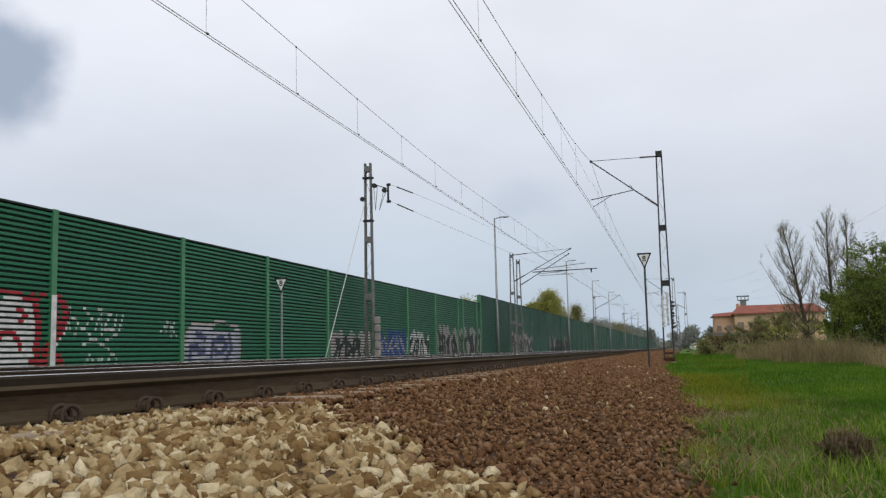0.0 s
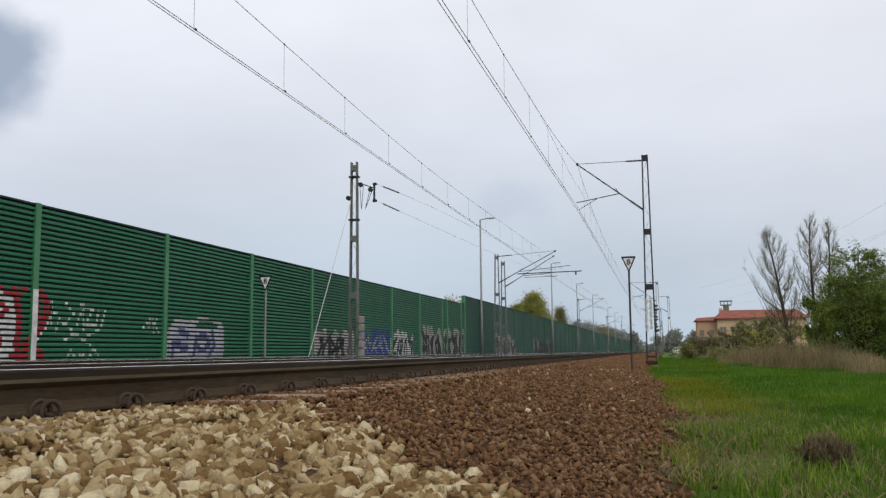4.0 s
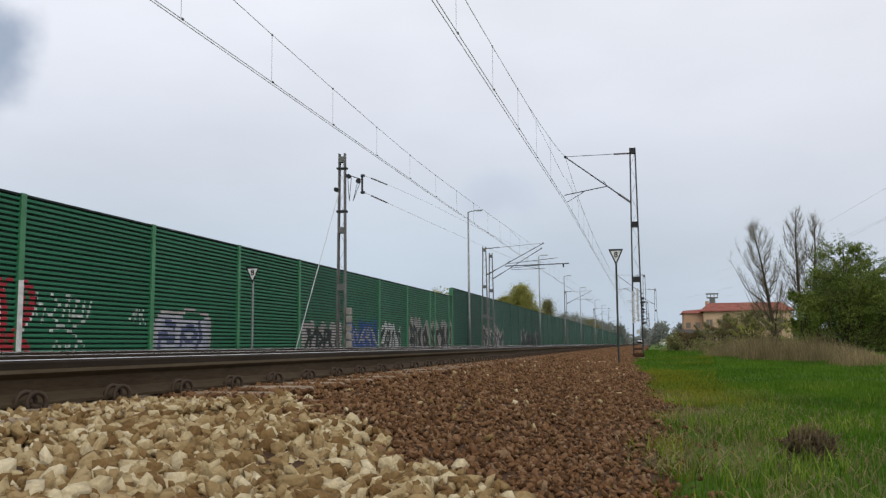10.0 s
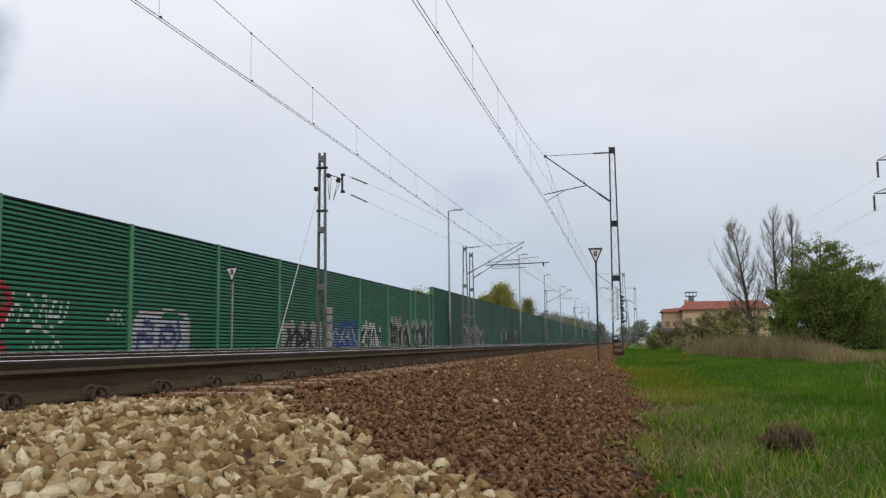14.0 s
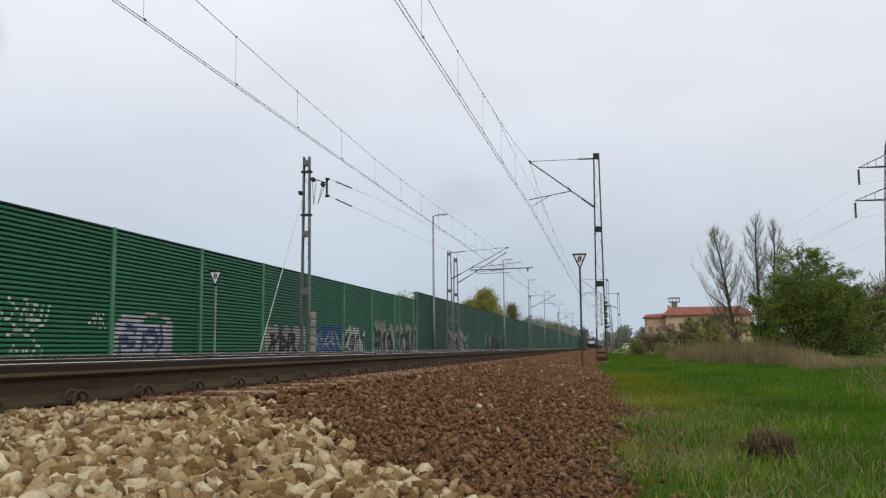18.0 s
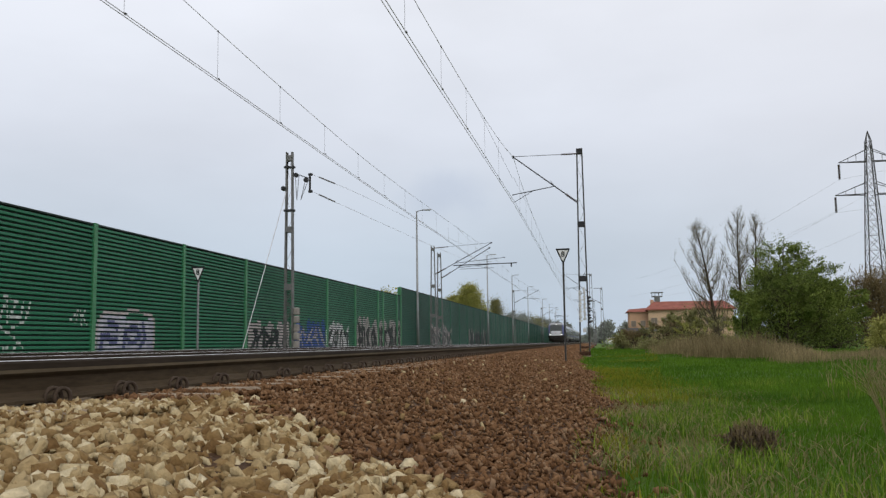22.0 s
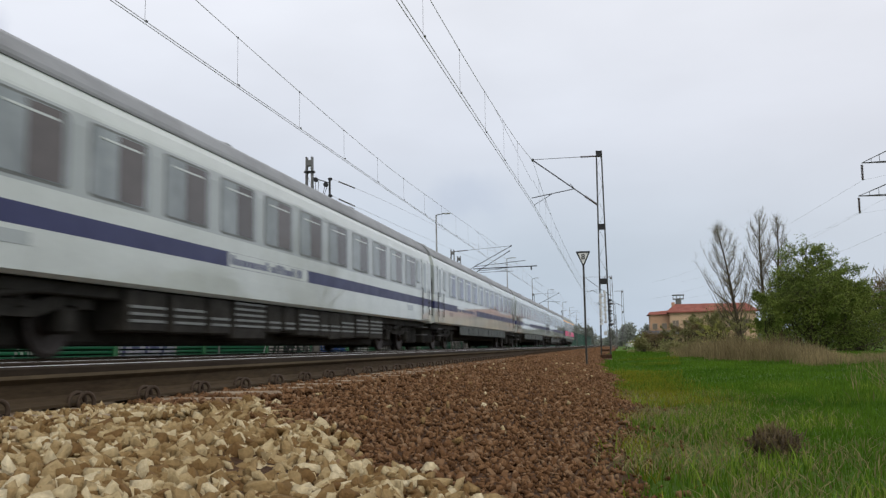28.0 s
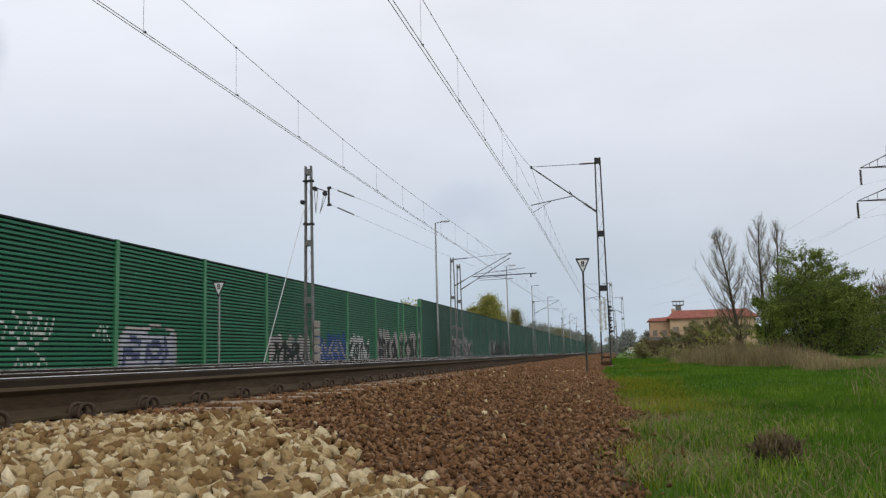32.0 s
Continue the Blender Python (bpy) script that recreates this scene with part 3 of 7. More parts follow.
spray([(M_GR, lambda y, z: any(near_stroke(y, z, s, 0.062 + 0.035 * (s[0][0] in (15.2, 15.83))) for s in heart)),
       (M_GW, lambda y, z: (y < 15.36 + 0.08 * math.sin(z * 5) and z < 1.36 + 0.05 * math.sin(y * 3)) or near_stroke(y, z, [(16.35, 1.2), (16.2, 0.72), (15.95, 0.42)], 0.03))],
      11.0, 16.6, -0.3, 1.6, "white block graffiti with red outlines")
part("graffiti", Shape().box(0.086, 0.0905, 15.8 - 0.078, 15.8 + 0.078, -0.3, 1.45), M_GW, barrier, "pale spray paint on the post")
TAG = [[(16.3, 1.2), (16.35, 0.72)], [(16.4, 1.0), (16.62, 0.95), (16.5, 0.6)], [(16.8, 1.2), (17.1, 1.0), (16.85, 0.8), (16.7, 0.78), (17.1, 0.62)], [(17.0, 0.55), (17.45, 0.62), (17.4, 1.15), (17.2, 0.8)],
       [(17.3, 1.2), (17.75, 1.12), (17.5, 0.75), (17.9, 0.8), (17.95, 1.1)], [(16.8, 0.42), (17.2, 0.52), (17.7, 0.34)], [(18.2, 1.1), (18.05, 0.7), (17.6, 0.55)], [(17.95, 0.98), (18.2, 0.82)]]
LOWER = [[(16.88, 0.02), (17.0, 0.2), (17.15, 0.05)], [(17.3, 0.18), (17.38, 0.03), (17.5, 0.16)], [(17.65, 0.02), (17.8, 0.22), (18.0, 0.14), (17.95, 0.0)]]
spray([(M_GT, lambda y, z: any(near_stroke(y, z, s, 0.03) for s in TAG + LOWER))], 16.2, 18.5, -0.1, 1.35, "thin white scrawled tag")
SMALL = [[(19.75, 0.75), (20.1, 1.0), (20.0, 0.68)], [(20.2, 1.04), (20.25, 0.68)], [(20.4, 1.0), (20.3, 0.85), (20.5, 0.7)]]
spray([(M_GT, lambda y, z: any(near_stroke(y, z, s, 0.026) for s in SMALL))], 19.6, 20.7, 0.5, 1.15, "small white tag")

edge = [(20.9, -0.2), (20.9, 0.2), (20.97, 0.7), (21.2, 0.95), (21.6, 1.0), (21.97, 0.94), (22.48, 1.05), (23.2, 1.07), (23.68, 1.02), (23.95, 0.82), (23.92, -0.2)]


def blob(y, z):
    top = 0.9 + 0.09 * math.sin((y - 21.0) * 2.4) - 0.5 * max(0.0, 21.15 - y) - 0.6 * max(0.0, y - 23.75)
    return 20.95 + 0.05 * math.sin(z * 7) < y < 23.9 and z < top


violet = [[(21.15, -0.1), (21.2, 0.36), (21.5, 0.4), (21.66, 0.2), (21.9, 0.3)], [(22.28, 0.1), (22.4, 0.55), (22.9, 0.62), (23.15, 0.4), (22.8, 0.2), (22.5, 0.3)], [(23.3, 0.7), (23.42, 0.35), (23.1, 0.0)], [(21.5, 0.75), (21.95, 0.62)]]
spray([(M_GP, lambda y, z: near_stroke(y, z, edge, 0.05)), (M_GV, lambda y, z: blob(y, z) and any(near_stroke(y, z, s, 0.085) for s in violet)), (M_GL, blob)], 20.75, 24.2, -0.3, 1.2, "white and violet bubble graffiti")
la, lb = letters(31, 31.2, 35.2, -0.2, 0.95, 6, 0.22), letters(32, 31.2, 35.2, -0.2, 0.8, 6, 0.1)
spray([(M_GK, lb), (M_GP, lambda y, z: la(y, z) or z < 0.55 + 0.3 * math.sin(y * 4.1))], 31.0, 35.4, -0.3, 1.05, "grey and black block lettering, unreadable")
lc = letters(41, 36.0, 40.2, -0.2, 1.1, 6, 0.24)
spray([(M_GP, letters(43, 36.0, 40.2, 0.0, 1.0, 5, 0.05)), (M_GB, lambda y, z: lc(y, z) or z < 0.3)], 35.8, 40.35, -0.3, 1.25, "dark blue block graffiti")
ld, le = letters(51, 40.7, 44.2, -0.2, 1.0, 5, 0.26), letters(52, 40.7, 44.2, -0.2, 0.9, 5, 0.09)
spray([(M_GK, le), (M_GW, lambda y, z: ld(y, z) or z < 0.6 + 0.3 * math.sin(y * 4.7))], 40.5, 44.4, -0.3, 1.25, "white block graffiti with dark outlines")
lf, lg = letters(61, 46.2, 56.4, -0.2, 1.45, 10, 0.33), letters(62, 46.2, 56.4, -0.2, 1.2, 12, 0.14)
spray([(M_GK, lg), (M_GP, lambda y, z: lf(y, z) or z < 0.75 + 0.35 * math.sin(y * 2.9))], 46.0, 56.6, -0.3, 1.6, "long grey and black graffiti")
lh, li = letters(71, 88, 104, -0.2, 1.3, 9, 0.4), letters(72, 88, 104, -0.2, 1.2, 9, 0.3)
spray([(M_GK, li), (M_GP, lh)], 88, 105, -0.3, 2.0, "grey graffiti patch")
lj, lk = letters(81, 67, 77, -0.2, 1.6, 7, 0.28), letters(82, 67, 77, -0.2, 1.3, 7, 0.12)
spray([(M_GK, lk), (M_GP, lj)], 66.5, 77.5, -0.3, 1.8, "faint grey graffiti patch")


# ---------------------------------------------------------------- overhead line masts


def chord_x(z, base, top, wb, wt, side):
    k = (z - base) / (top - base)
    return side * (wb + (wt - wb) * k) / 2


def build_mast(at, top, base, wb, wt, label, lattice=2.6, plates=(0.36, 0.63, 0.97), group="overhead line masts", steel=None, foot_lattice=True):
    """Two-channel mast with batten plates and a latticed foot on a concrete block."""
    x, y = at
    root = thing("overhead_line_mast", (x, y, base), label, "railway mast", group)
    h = top - base
    steel = steel or M_MAST
    cx = lambda z, s: chord_x(z, 0, h, wb, wt, s)
    for s in (-1, 1):
        ring = lambda z, d: [(cx(z, s) + s * a, b * d, z) for a, b in ((0.03, -0.1), (0.03, 0.1), (-0.025, 0.1), (-0.025, 0.085), (0.018, 0.085), (0.018, -0.085), (-0.025, -0.085), (-0.025, -0.1))]
        sh = Shape().loft([ring(0, 1), ring(h, 0.75)])
        part("chord", sh, steel, root)
    for k in plates:
        z = h * k
        part("batten_plate", Shape().box(cx(z, -1), cx(z, 1), -0.1, 0.1, z - 0.11, z + 0.11, bevel=0.01), M_MASTDARK if steel is M_MAST else steel, root)
    sh = Shape()
    n = 7 if foot_lattice else 0
    for i in range(n):
        za, zb = 0.25 + lattice * i / n, 0.25 + lattice * (i + 1) / n
        a, b = (1, -1) if i % 2 else (-1, 1)
        for dy in (-0.1, 0.1):
            sh.bar((cx(za, a), dy, za), (cx(zb, b), dy, zb), 0.022, 0.008)
    n = 9
    for i in range(n):
        za, zb = 0.25 + lattice + (h - lattice - 0.4) * i / n, 0.25 + lattice + (h - lattice - 0.4) * (i + 1) / n
        a, b = (1, -1) if i % 2 else (-1, 1)
        sh.bar((cx(za, a), 0.09, za), (cx(zb, b), 0.09, zb), 0.009, 0.004)
    part("lattice", sh, steel, root)
    foot = Shape().box(-wb / 2 - 0.08, wb / 2 + 0.08, -0.2, 0.2, -0.25, 0.04, bevel=0.03)
    part("foundation", foot, M_SLEEPER, root, "dark stained concrete foundation")
    part("base_plate", Shape().box(-wb / 2 - 0.04, wb / 2 + 0.04, -0.13, 0.13, 0.04, 0.2, bevel=0.01), M_RUSTY, root, "rusty foot of the mast")
    return root


def insulator(a, b, r=0.055):
    """Ribbed insulator between two points."""
    a, b = Vector(a), Vector(b)
    n = 10
    pts, rs = [], []
    for i in range(n):
        for q, rr in ((0.1, 0.45), (0.3, 1.0), (0.6, 0.9), (0.9, 0.45)):
            pts.append(a + (b - a) * ((i + q) / n))
            rs.append(r * rr)
    return Shape().tube(pts, rs, 8)


def cantilever(root, mx, wire, z_tie, z_low, z_top, z_contact, tie=True, reg_reach=0.08, base=0.0):
    """Bracket from a mast to the messenger and contact wires; mx and wire are x in the mast's space."""
    d = 1 if wire > mx else -1
    z_tie, z_low, z_top, z_contact = (q - base for q in (z_tie, z_low, z_top, z_contact))
    foot, head = Vector((mx + d * 0.1, 0, z_low)), Vector((wire, 0, z_top))
    br = Shape().tube([foot + (head - foot) * 0.2, foot + (head - foot) * 0.5, head + (head - foot) * 0.02], 0.024, 8)
    bracket = part("bracket_tube", br, M_MASTDARK, root)
    part("insulator", insulator(foot, foot + (head - foot) * 0.2), M_INSUL, bracket)
    if tie:
        t0, t1 = Vector((mx + d * 0.1, 0, z_tie)), head + Vector((0, 0, 0.02))
        part("tie_rod", Shape().tube([t0 + (t1 - t0) * 0.25, t1], 0.011, 6), M_MASTDARK, bracket)
        part("insulator", insulator(t0, t0 + (t1 - t0) * 0.25, 0.045), M_INSUL, bracket)
    p = foot + (head - foot) * 0.36
    e = Vector((wire + d * reg_reach, 0, z_contact + 0.32))
    p.z += 0.0
    arm = Shape().tube([p, e], 0.018, 8)
    arm.tube([p + (e - p) * 0.5, Vector((wire, 0, z_contact + 0.02))], 0.011, 6)
    arm.tube([p + Vector((0, 0, 0.0)), p + (head - foot) * 0.06 + Vector((0, 0, 0.1))], 0.012, 6)
    part("registration_arm", arm, M_MASTDARK, bracket)
    part("wire_clamp", Shape().box(head.x - 0.04, head.x + 0.04, -0.05, 0.05, head.z - 0.05, head.z + 0.06, bevel=0.01), M_MASTDARK, bracket)
    return bracket


MR = build_mast((-0.505, 35.8), 7.83, -0.5, 0.36, 0.19, "weathered steel lattice mast with a bracket arm beside the track", plates=(0.369, 0.63, 0.985), foot_lattice=False)
cantilever(MR, 0, -3.17 + 0.505, 7.62, 5.62, 7.6, 5.72, base=-0.5)
ML = build_mast((-11.0, 31.0), 7.18, -0.62, 0.31, 0.2, "steel lattice anchor mast with hanging insulators and a guy wire", lattice=2.4, steel=M_MASTL)
MA = build_mast((-11.35, 62.0), 6.98, -0.7, 0.46, 0.2, "steel lattice mast carrying a long bracket over the track", steel=M_MASTL)
cantilever(MA, 0, -7.18 + 11.35, 6.84, 4.95, 7.08, 5.72, reg_reach=1.0, base=-0.7)
MB = build_mast((-11.35, 64.6), 6.78, -0.7, 0.46, 0.2, "second steel lattice mast of the overlap with a bracket", steel=M_MASTL)
bracket_b = cantilever(MB, 0, -7.62 + 11.35, 6.4, 4.85, 7.0, 5.5, tie=False, base=-0.7)
# long level registration tube of the overlap, with its drop clamp
part("registration_tube", Shape().tube([(1.45, -2.5, 6.27), (5.95, -2.5, 6.34)], 0.034, 8), M_MASTDARK, bracket_b)
part("registration_stay", Shape().tube([(1.9, -2.5, 6.0), (4.3, -2.5, 6.04)], 0.016, 6), M_MASTDARK, bracket_b)
part("drop_clamp", Shape().box(5.5, 5.6, -2.56, -2.44, 6.08, 6.36, bevel=0.02), M_MASTDARK, bracket_b)
for x, y, top, wire, lab in ((-0.6, 101, 7.75, -3.5, 1), (0.72, 129, 7.8, -3.2, 1), (-0.5, 166, 7.7, -3.5, 1), (-0.5, 231, 7.7, -3.2, 1), (-0.5, 296, 7.7, -3.5, 1),
                             (-11.2, 122, 7.3, -7.75, 0), (-11.2, 184, 7.3, -8.1, 0), (-11.2, 246, 7.3, -7.75, 0)):
    m = build_mast((x, y), top, -0.65, 0.42, 0.2, "distant steel lattice mast with a bracket arm along the track", steel=M_MASTL)
    cantilever(m, 0, wire - x, top - 0.15, 5.5, top - 0.1, 5.72, base=-0.65)


def toothed(x, z0, z1, n, left, right):
    """Upright strip with pointed teeth to both sides."""
    sh = Shape().box(x - 0.022, x + 0.022, -0.145, -0.135, z0, z1)
    dz = (z1 - z0) / n
    for k in range(n):
        za = z0 + dz * k
        for side, reach in ((-1, left), (1, right)):
            tip = x + side * reach * (1.0 if (k + side) % 3 else 0.7)
            tri = [(x + side * 0.02, za), (tip, za + dz * (0.75 if k % 2 else 0.3)), (x + side * 0.02, za + dz * 0.85)]
            sh.loft([[(a, y, z) for a, z in tri] for y in (-0.147, -0.133)])
    return sh


# climb guards on the mast beside the meadow
M_GUARD = mat("chalky_white_guard_paint", (0.62, 0.62, 0.6), 0.7, 0.0, 0.3, 9, 60, 0.1, stains=0.3)
part("climb_guard", toothed(-0.14, 1.36, 2.62, 11, 0.09, 0.1), M_GUARD, MR, "white toothed climb guard")
part("climb_guard", toothed(0.03, 1.42, 2.72, 9, 0.08, 0.07), M_GUARD, MR, "white toothed climb guard")
part("climb_guard", toothed(0.18, 1.3, 2.38, 8, 0.06, 0.14), M_MASTDARK, MR, "dark toothed climb guard")
part("mast_plate", Shape().box(-0.05, 0.07, -0.12, -0.11, 0.95, 1.1), M_GUARD, MR, "small white plate")
part("tie_plate", Shape().box(-0.16, 0.16, -0.105, 0.105, 0.32, 0.4, bevel=0.008), M_RUSTY, MR)
# tension wheels, rods and guy of the anchor mast
for a, b, c, d in ((-0.2, 0.2, 7.2, 7.27), (-0.2, 0.2, 5.58, 5.66), (-0.3, -0.1, 6.4, 6.5)):
    part("crossbar", Shape().box(a, b, -0.09, 0.09, c, d, bevel=0.01), M_MASTDARK, ML)
for x, z in ((0.25, 6.93), (0.63, 6.73), (-0.23, 6.45)):
    part("tension_wheel", Shape().lathe([(0.02, -0.05), (0.085, -0.05), (0.065, 0.0), (0.085, 0.05), (0.02, 0.05)], 16, (x, 0.0, z), "y"), M_MASTDARK, ML)
part("yoke", Shape().box(0.75, 0.81, -0.05, 0.05, 6.26, 6.96, bevel=0.015), M_MASTDARK, ML)
for z in (6.93, 6.3):
    part("yoke_shackle", Shape().box(0.72, 0.88, -0.04, 0.04, z - 0.05, z + 0.05, bevel=0.02), M_MASTDARK, ML)
sh = Shape()
sh.tube([(0.12, 0, 7.02), (0.78, 0, 6.78)], 0.018, 6)
for a, b in (((0.22, 0, 6.9), (0.28, 0, 6.0)), ((0.36, 0, 6.88), (0.28, 0, 6.0)), ((0.6, 0, 6.7), (0.43, 0, 6.0)), ((0.7, 0, 6.7), (0.43, 0, 6.0))):
    sh.tube([a, b], 0.011, 6)
part("tension_linkage", sh, M_MASTDARK, ML)
part("guy_wire", Shape().tube([(-0.1, -0.1, 6.3), (-0.35, -3.85, 0.0)], 0.014, 6), M_WIRE, ML, "thin steel guy wire")
sh = Shape()
for i in range(5):
    sh.box(0.19, 0.39, -0.1, 0.1, 0.6 + 0.3 * i, 0.86 + 0.3 * i, bevel=0.03)
part("counterweight", sh, M_CONC, ML, "stacked concrete counterweights")

# ---------------------------------------------------------------- wires


def sagged(p, q, low, power=2.0, n=24):
    """Points of a hanging wire between two supports whose middle lies at height low."""
    out = []
    for i in range(n + 1):
        k = i / n
        edge = p.z * (1 - k) + q.z * k
        s = abs(2 * k - 1) ** power
        out.append(Vector((p.x + (q.x - p.x) * k, p.y + (q.y - p.y) * k, low + (edge - low) * s)))
    return out


def at_y(pts, y):
    for a, b in zip(pts, pts[1:]):
        if a.y <= y <= b.y:
            k = (y - a.y) / (b.y - a.y)
            return a + (b - a) * k
    return None


def overhead_line(name, spans, power, low, label, first_drop, step):
    line = thing(name, (0, 0, 0), label, "overhead wire", "overhead lines")
    for i, ((xa, ya, za), (xb, yb, zb)) in enumerate(spans):
        mess = sagged(Vector((xa, ya, za)), Vector((xb, yb, zb)), low, power)
        part("messenger_wire", Shape().tube(mess, 0.0075, 6), M_WIRE, line)
        for dx in (-0.035, 0.035):
            cw = [Vector((xa + dx, ya, 5.72)), Vector((0.5 * (xa + xb) + dx, 0.5 * (ya + yb), 5.68)), Vector((xb + dx, yb, 5.72))]
            part("contact_wire", Shape().tube(cw, 0.008, 6), M_WIRE, line)
        # stitch wires near the supports
        for y0, y1, k in ((ya, ya + 11, 0), (yb - 11, yb, 1)):
            p, q = at_y(mess, y0 + 0.01), at_y(mess, y1 - 0.01)
            if p and q:
                s = (p, q) if k == 0 else (q, p)
                m = Vector((p.x, s[0].y, min(6.75, s[0].z - 0.6)))
                part("stitch_wire", Shape().tube([s[1], m + (s[1] - m) * 0.2, m], 0.005, 4), M_HANGER, line)
        y = first_drop if i == 0 else ya + 3.0
        while y < min(yb - 2, 130):
            if y > max(ya + 2, -20):
                top = at_y(mess, y)
                bot = Vector((xa + (xb - xa) * (y - ya) / (yb - ya), y, 5.71))
                d = part("dropper", Shape().tube([top, bot], 0.0045, 4), M_HANGER, line)
                part("clamp", Shape().box(top.x - 0.012, top.x + 0.012, y - 0.025, y + 0.025, top.z - 0.018, top.z + 0.014), M_MAST, d)
                part("clamp", Shape().box(bot.x + 0.014, bot.x + 0.046, y - 0.03, y + 0.03, bot.z - 0.014, bot.z + 0.018), M_MAST, d)
            y += step


overhead_line("overhead_line", [((-3.55, -29.5, 7.6), (-3.17, 35.8, 7.6)), ((-3.17, 35.8, 7.6), (-3.5, 101, 7.6)), ((-3.5, 101, 7.6), (-3.5, 166, 7.6)), ((-3.5, 166, 7.6), (-3.2, 231, 7.6)), ((-3.2, 231, 7.6), (-3.5, 296, 7.6))],
              3.4, 6.62, "twin contact wires with messenger and droppers over the near track", 15.4 - 3.75 * 8, 3.75)
overhead_line("overhead_line", [((-7.7, -62.0, 7.6), (-7.7, -1.0, 7.6)), ((-7.7, -1.0, 7.6), (-8.0, 62.0, 7.05)), ((-8.0, 62, 7.05), (-7.75, 122, 7.2)), ((-7.75, 122, 7.2), (-8.1, 184, 7.2)), ((-8.1, 184, 7.2), (-7.75, 246, 7.2))],
              1.5, 6.52, "twin contact wires with messenger and droppers over the far track", -60, 3.85)
tw = thing("anchor_wires", (0, 0, 0), "pair of tension wires running out to the anchor mast", "overhead wire")
for za, zb in ((6.31, 6.95), (5.68, 5.8)):
    path = sagged(Vector((-10.14, 31.0, za)), Vector((-8.3, 64.6, zb)), (za + zb) / 2 - 0.12)
    part("wire", Shape().tube(path, 0.0065, 5), M_WIRE, tw)
    part("insulator", insulator(path[1] * 0.5 + path[0] * 0.5, path[1] * 0.2 + path[2] * 0.8, 0.032), M_INSUL, tw)

# ---------------------------------------------------------------- lamp posts


def lamp_post(x, y, h):
    root = thing("lamp_post", (x, y, -0.75), "slim grey metal lamp post with a short arm", "street lamp", "lamp posts along the barrier")
    part("pole", Shape().tube([(0, 0, 0), (0, 0, h * 0.3), (0, 0, h * 0.31), (0, 0, h + 0.75)], [0.11, 0.1, 0.085, 0.05], 10), M_POLE, root, smooth=True)
    part("arm", Shape().tube([(0, 0, h + 0.72), (0.25, 0, h + 0.78), (0.45, 0, h + 0.79)], 0.03, 8), M_POLE, root)
    rings = [[(0.4 + 0.62 * k, s * w, h + 0.79 + t) for s, t in ((-1, 0.0), (1, 0.0), (0.7, 0.07), (-0.7, 0.07))] for k, w in ((0, 0.05), (0.3, 0.12), (0.8, 0.13), (1, 0.06))]
    head = part("lamp_head", Shape().loft(rings), M_LAMP, root)
    part("lens", Shape().box(0.6, 0.95, -0.09, 0.09, h + 0.765, h + 0.792, bevel=0.01), M_WHITE, head)
    part("foot", Shape().box(-0.16, 0.16, -0.16, 0.16, -0.05, 0.12, bevel=0.02), M_CONC, root)


for x, y, h in ((-12.25, 60.8, 9.35), (-11.8, 97.7, 9.75), (-11.8, 127, 9.65), (-11.8, 156, 9.75), (-11.8, 198, 9.6), (-11.8, 226, 9.6), (-11.8, 262, 9.6)):
    lamp_post(x, y, h)

# ---------------------------------------------------------------- triangle signs


def text_mesh(txt, size, depth, m):
    cu = bpy.data.curves.new("figure", "FONT")
    cu.body, cu.size, cu.extrude, cu.align_x, cu.align_y = txt, size, depth, "CENTER", "CENTER"
    cu.offset = size * 0.018
    ob = bpy.data.objects.new("figure", cu)
    scene.collection.objects.link(ob)
    bpy.context.view_layer.update()
    me = bpy.data.meshes.new_from_object(ob.evaluated_get(bpy.context.evaluated_depsgraph_get()))
    bpy.data.objects.remove(ob)
    me.materials.clear()
    me.materials.append(m)
    return me


def triangle(w, h, t, y):
    """Rounded triangle that points down, from its top edge at z = 0."""
    pts = []
    c = [(-w / 2, 0), (w / 2, 0), (0, -h)]
    for i in range(3):
        p, a, b = Vector(c[i]), Vector(c[i - 1]), Vector(c[(i + 1) % 3])
        for k in (0.06, 0.03):
            pts.append(p + (a - p) * k)
        pts.append(p + (b - p) * 0.06)
    return [[(q.x, yy, q.y) for q in pts] for yy in (y, y + t)]


def triangle_sign(x, y, top, base, w, pole, label, rz=0):
    root = thing("railway_sign", (x, y, base), label, "railway sign", "triangle signs", rz=rz)
    h = top - base
    part("post", Shape().tube([(0, 0.03, -0.2), (0, 0.03, h - 0.05)], pole, 8), M_MAST if x > -5 else M_GALV, root)
    tri = w * 1.12
    plate = part("plate", Shape().loft([[(a, b, c + h) for a, b, c in r] for r in triangle(w, tri, 0.012, -0.012)]), M_BLACK, root, "black border")
    k = 0.70 if w < 0.4 else 0.72
    part("face", Shape().loft([[(a * k, b, c * k + h - tri * 0.11) for a, b, c in r] for r in triangle(w, tri, 0.004, -0.018)]), M_WHITE, plate, "white face")
    part("figure", text_mesh("8", tri * 0.46, 0.002, M_BLACK), None, plate, "black figure eight", at=pose(0, -0.022, h - tri * 0.36, 90, 0, 0))
    part("clamp", Shape().box(-0.05, 0.05, 0.0, 0.06, h - 0.16, h - 0.1), M_GALV, root)


triangle_sign(-0.78, 22.0, 2.36, -0.5, 0.36, 0.024, "black-edged white triangle sign on a dark post")
triangle_sign(-11.6, 24.75, 2.44, -0.66, 0.44, 0.034, "white triangle sign on a galvanised post before the barrier")

# ---------------------------------------------------------------- pylon


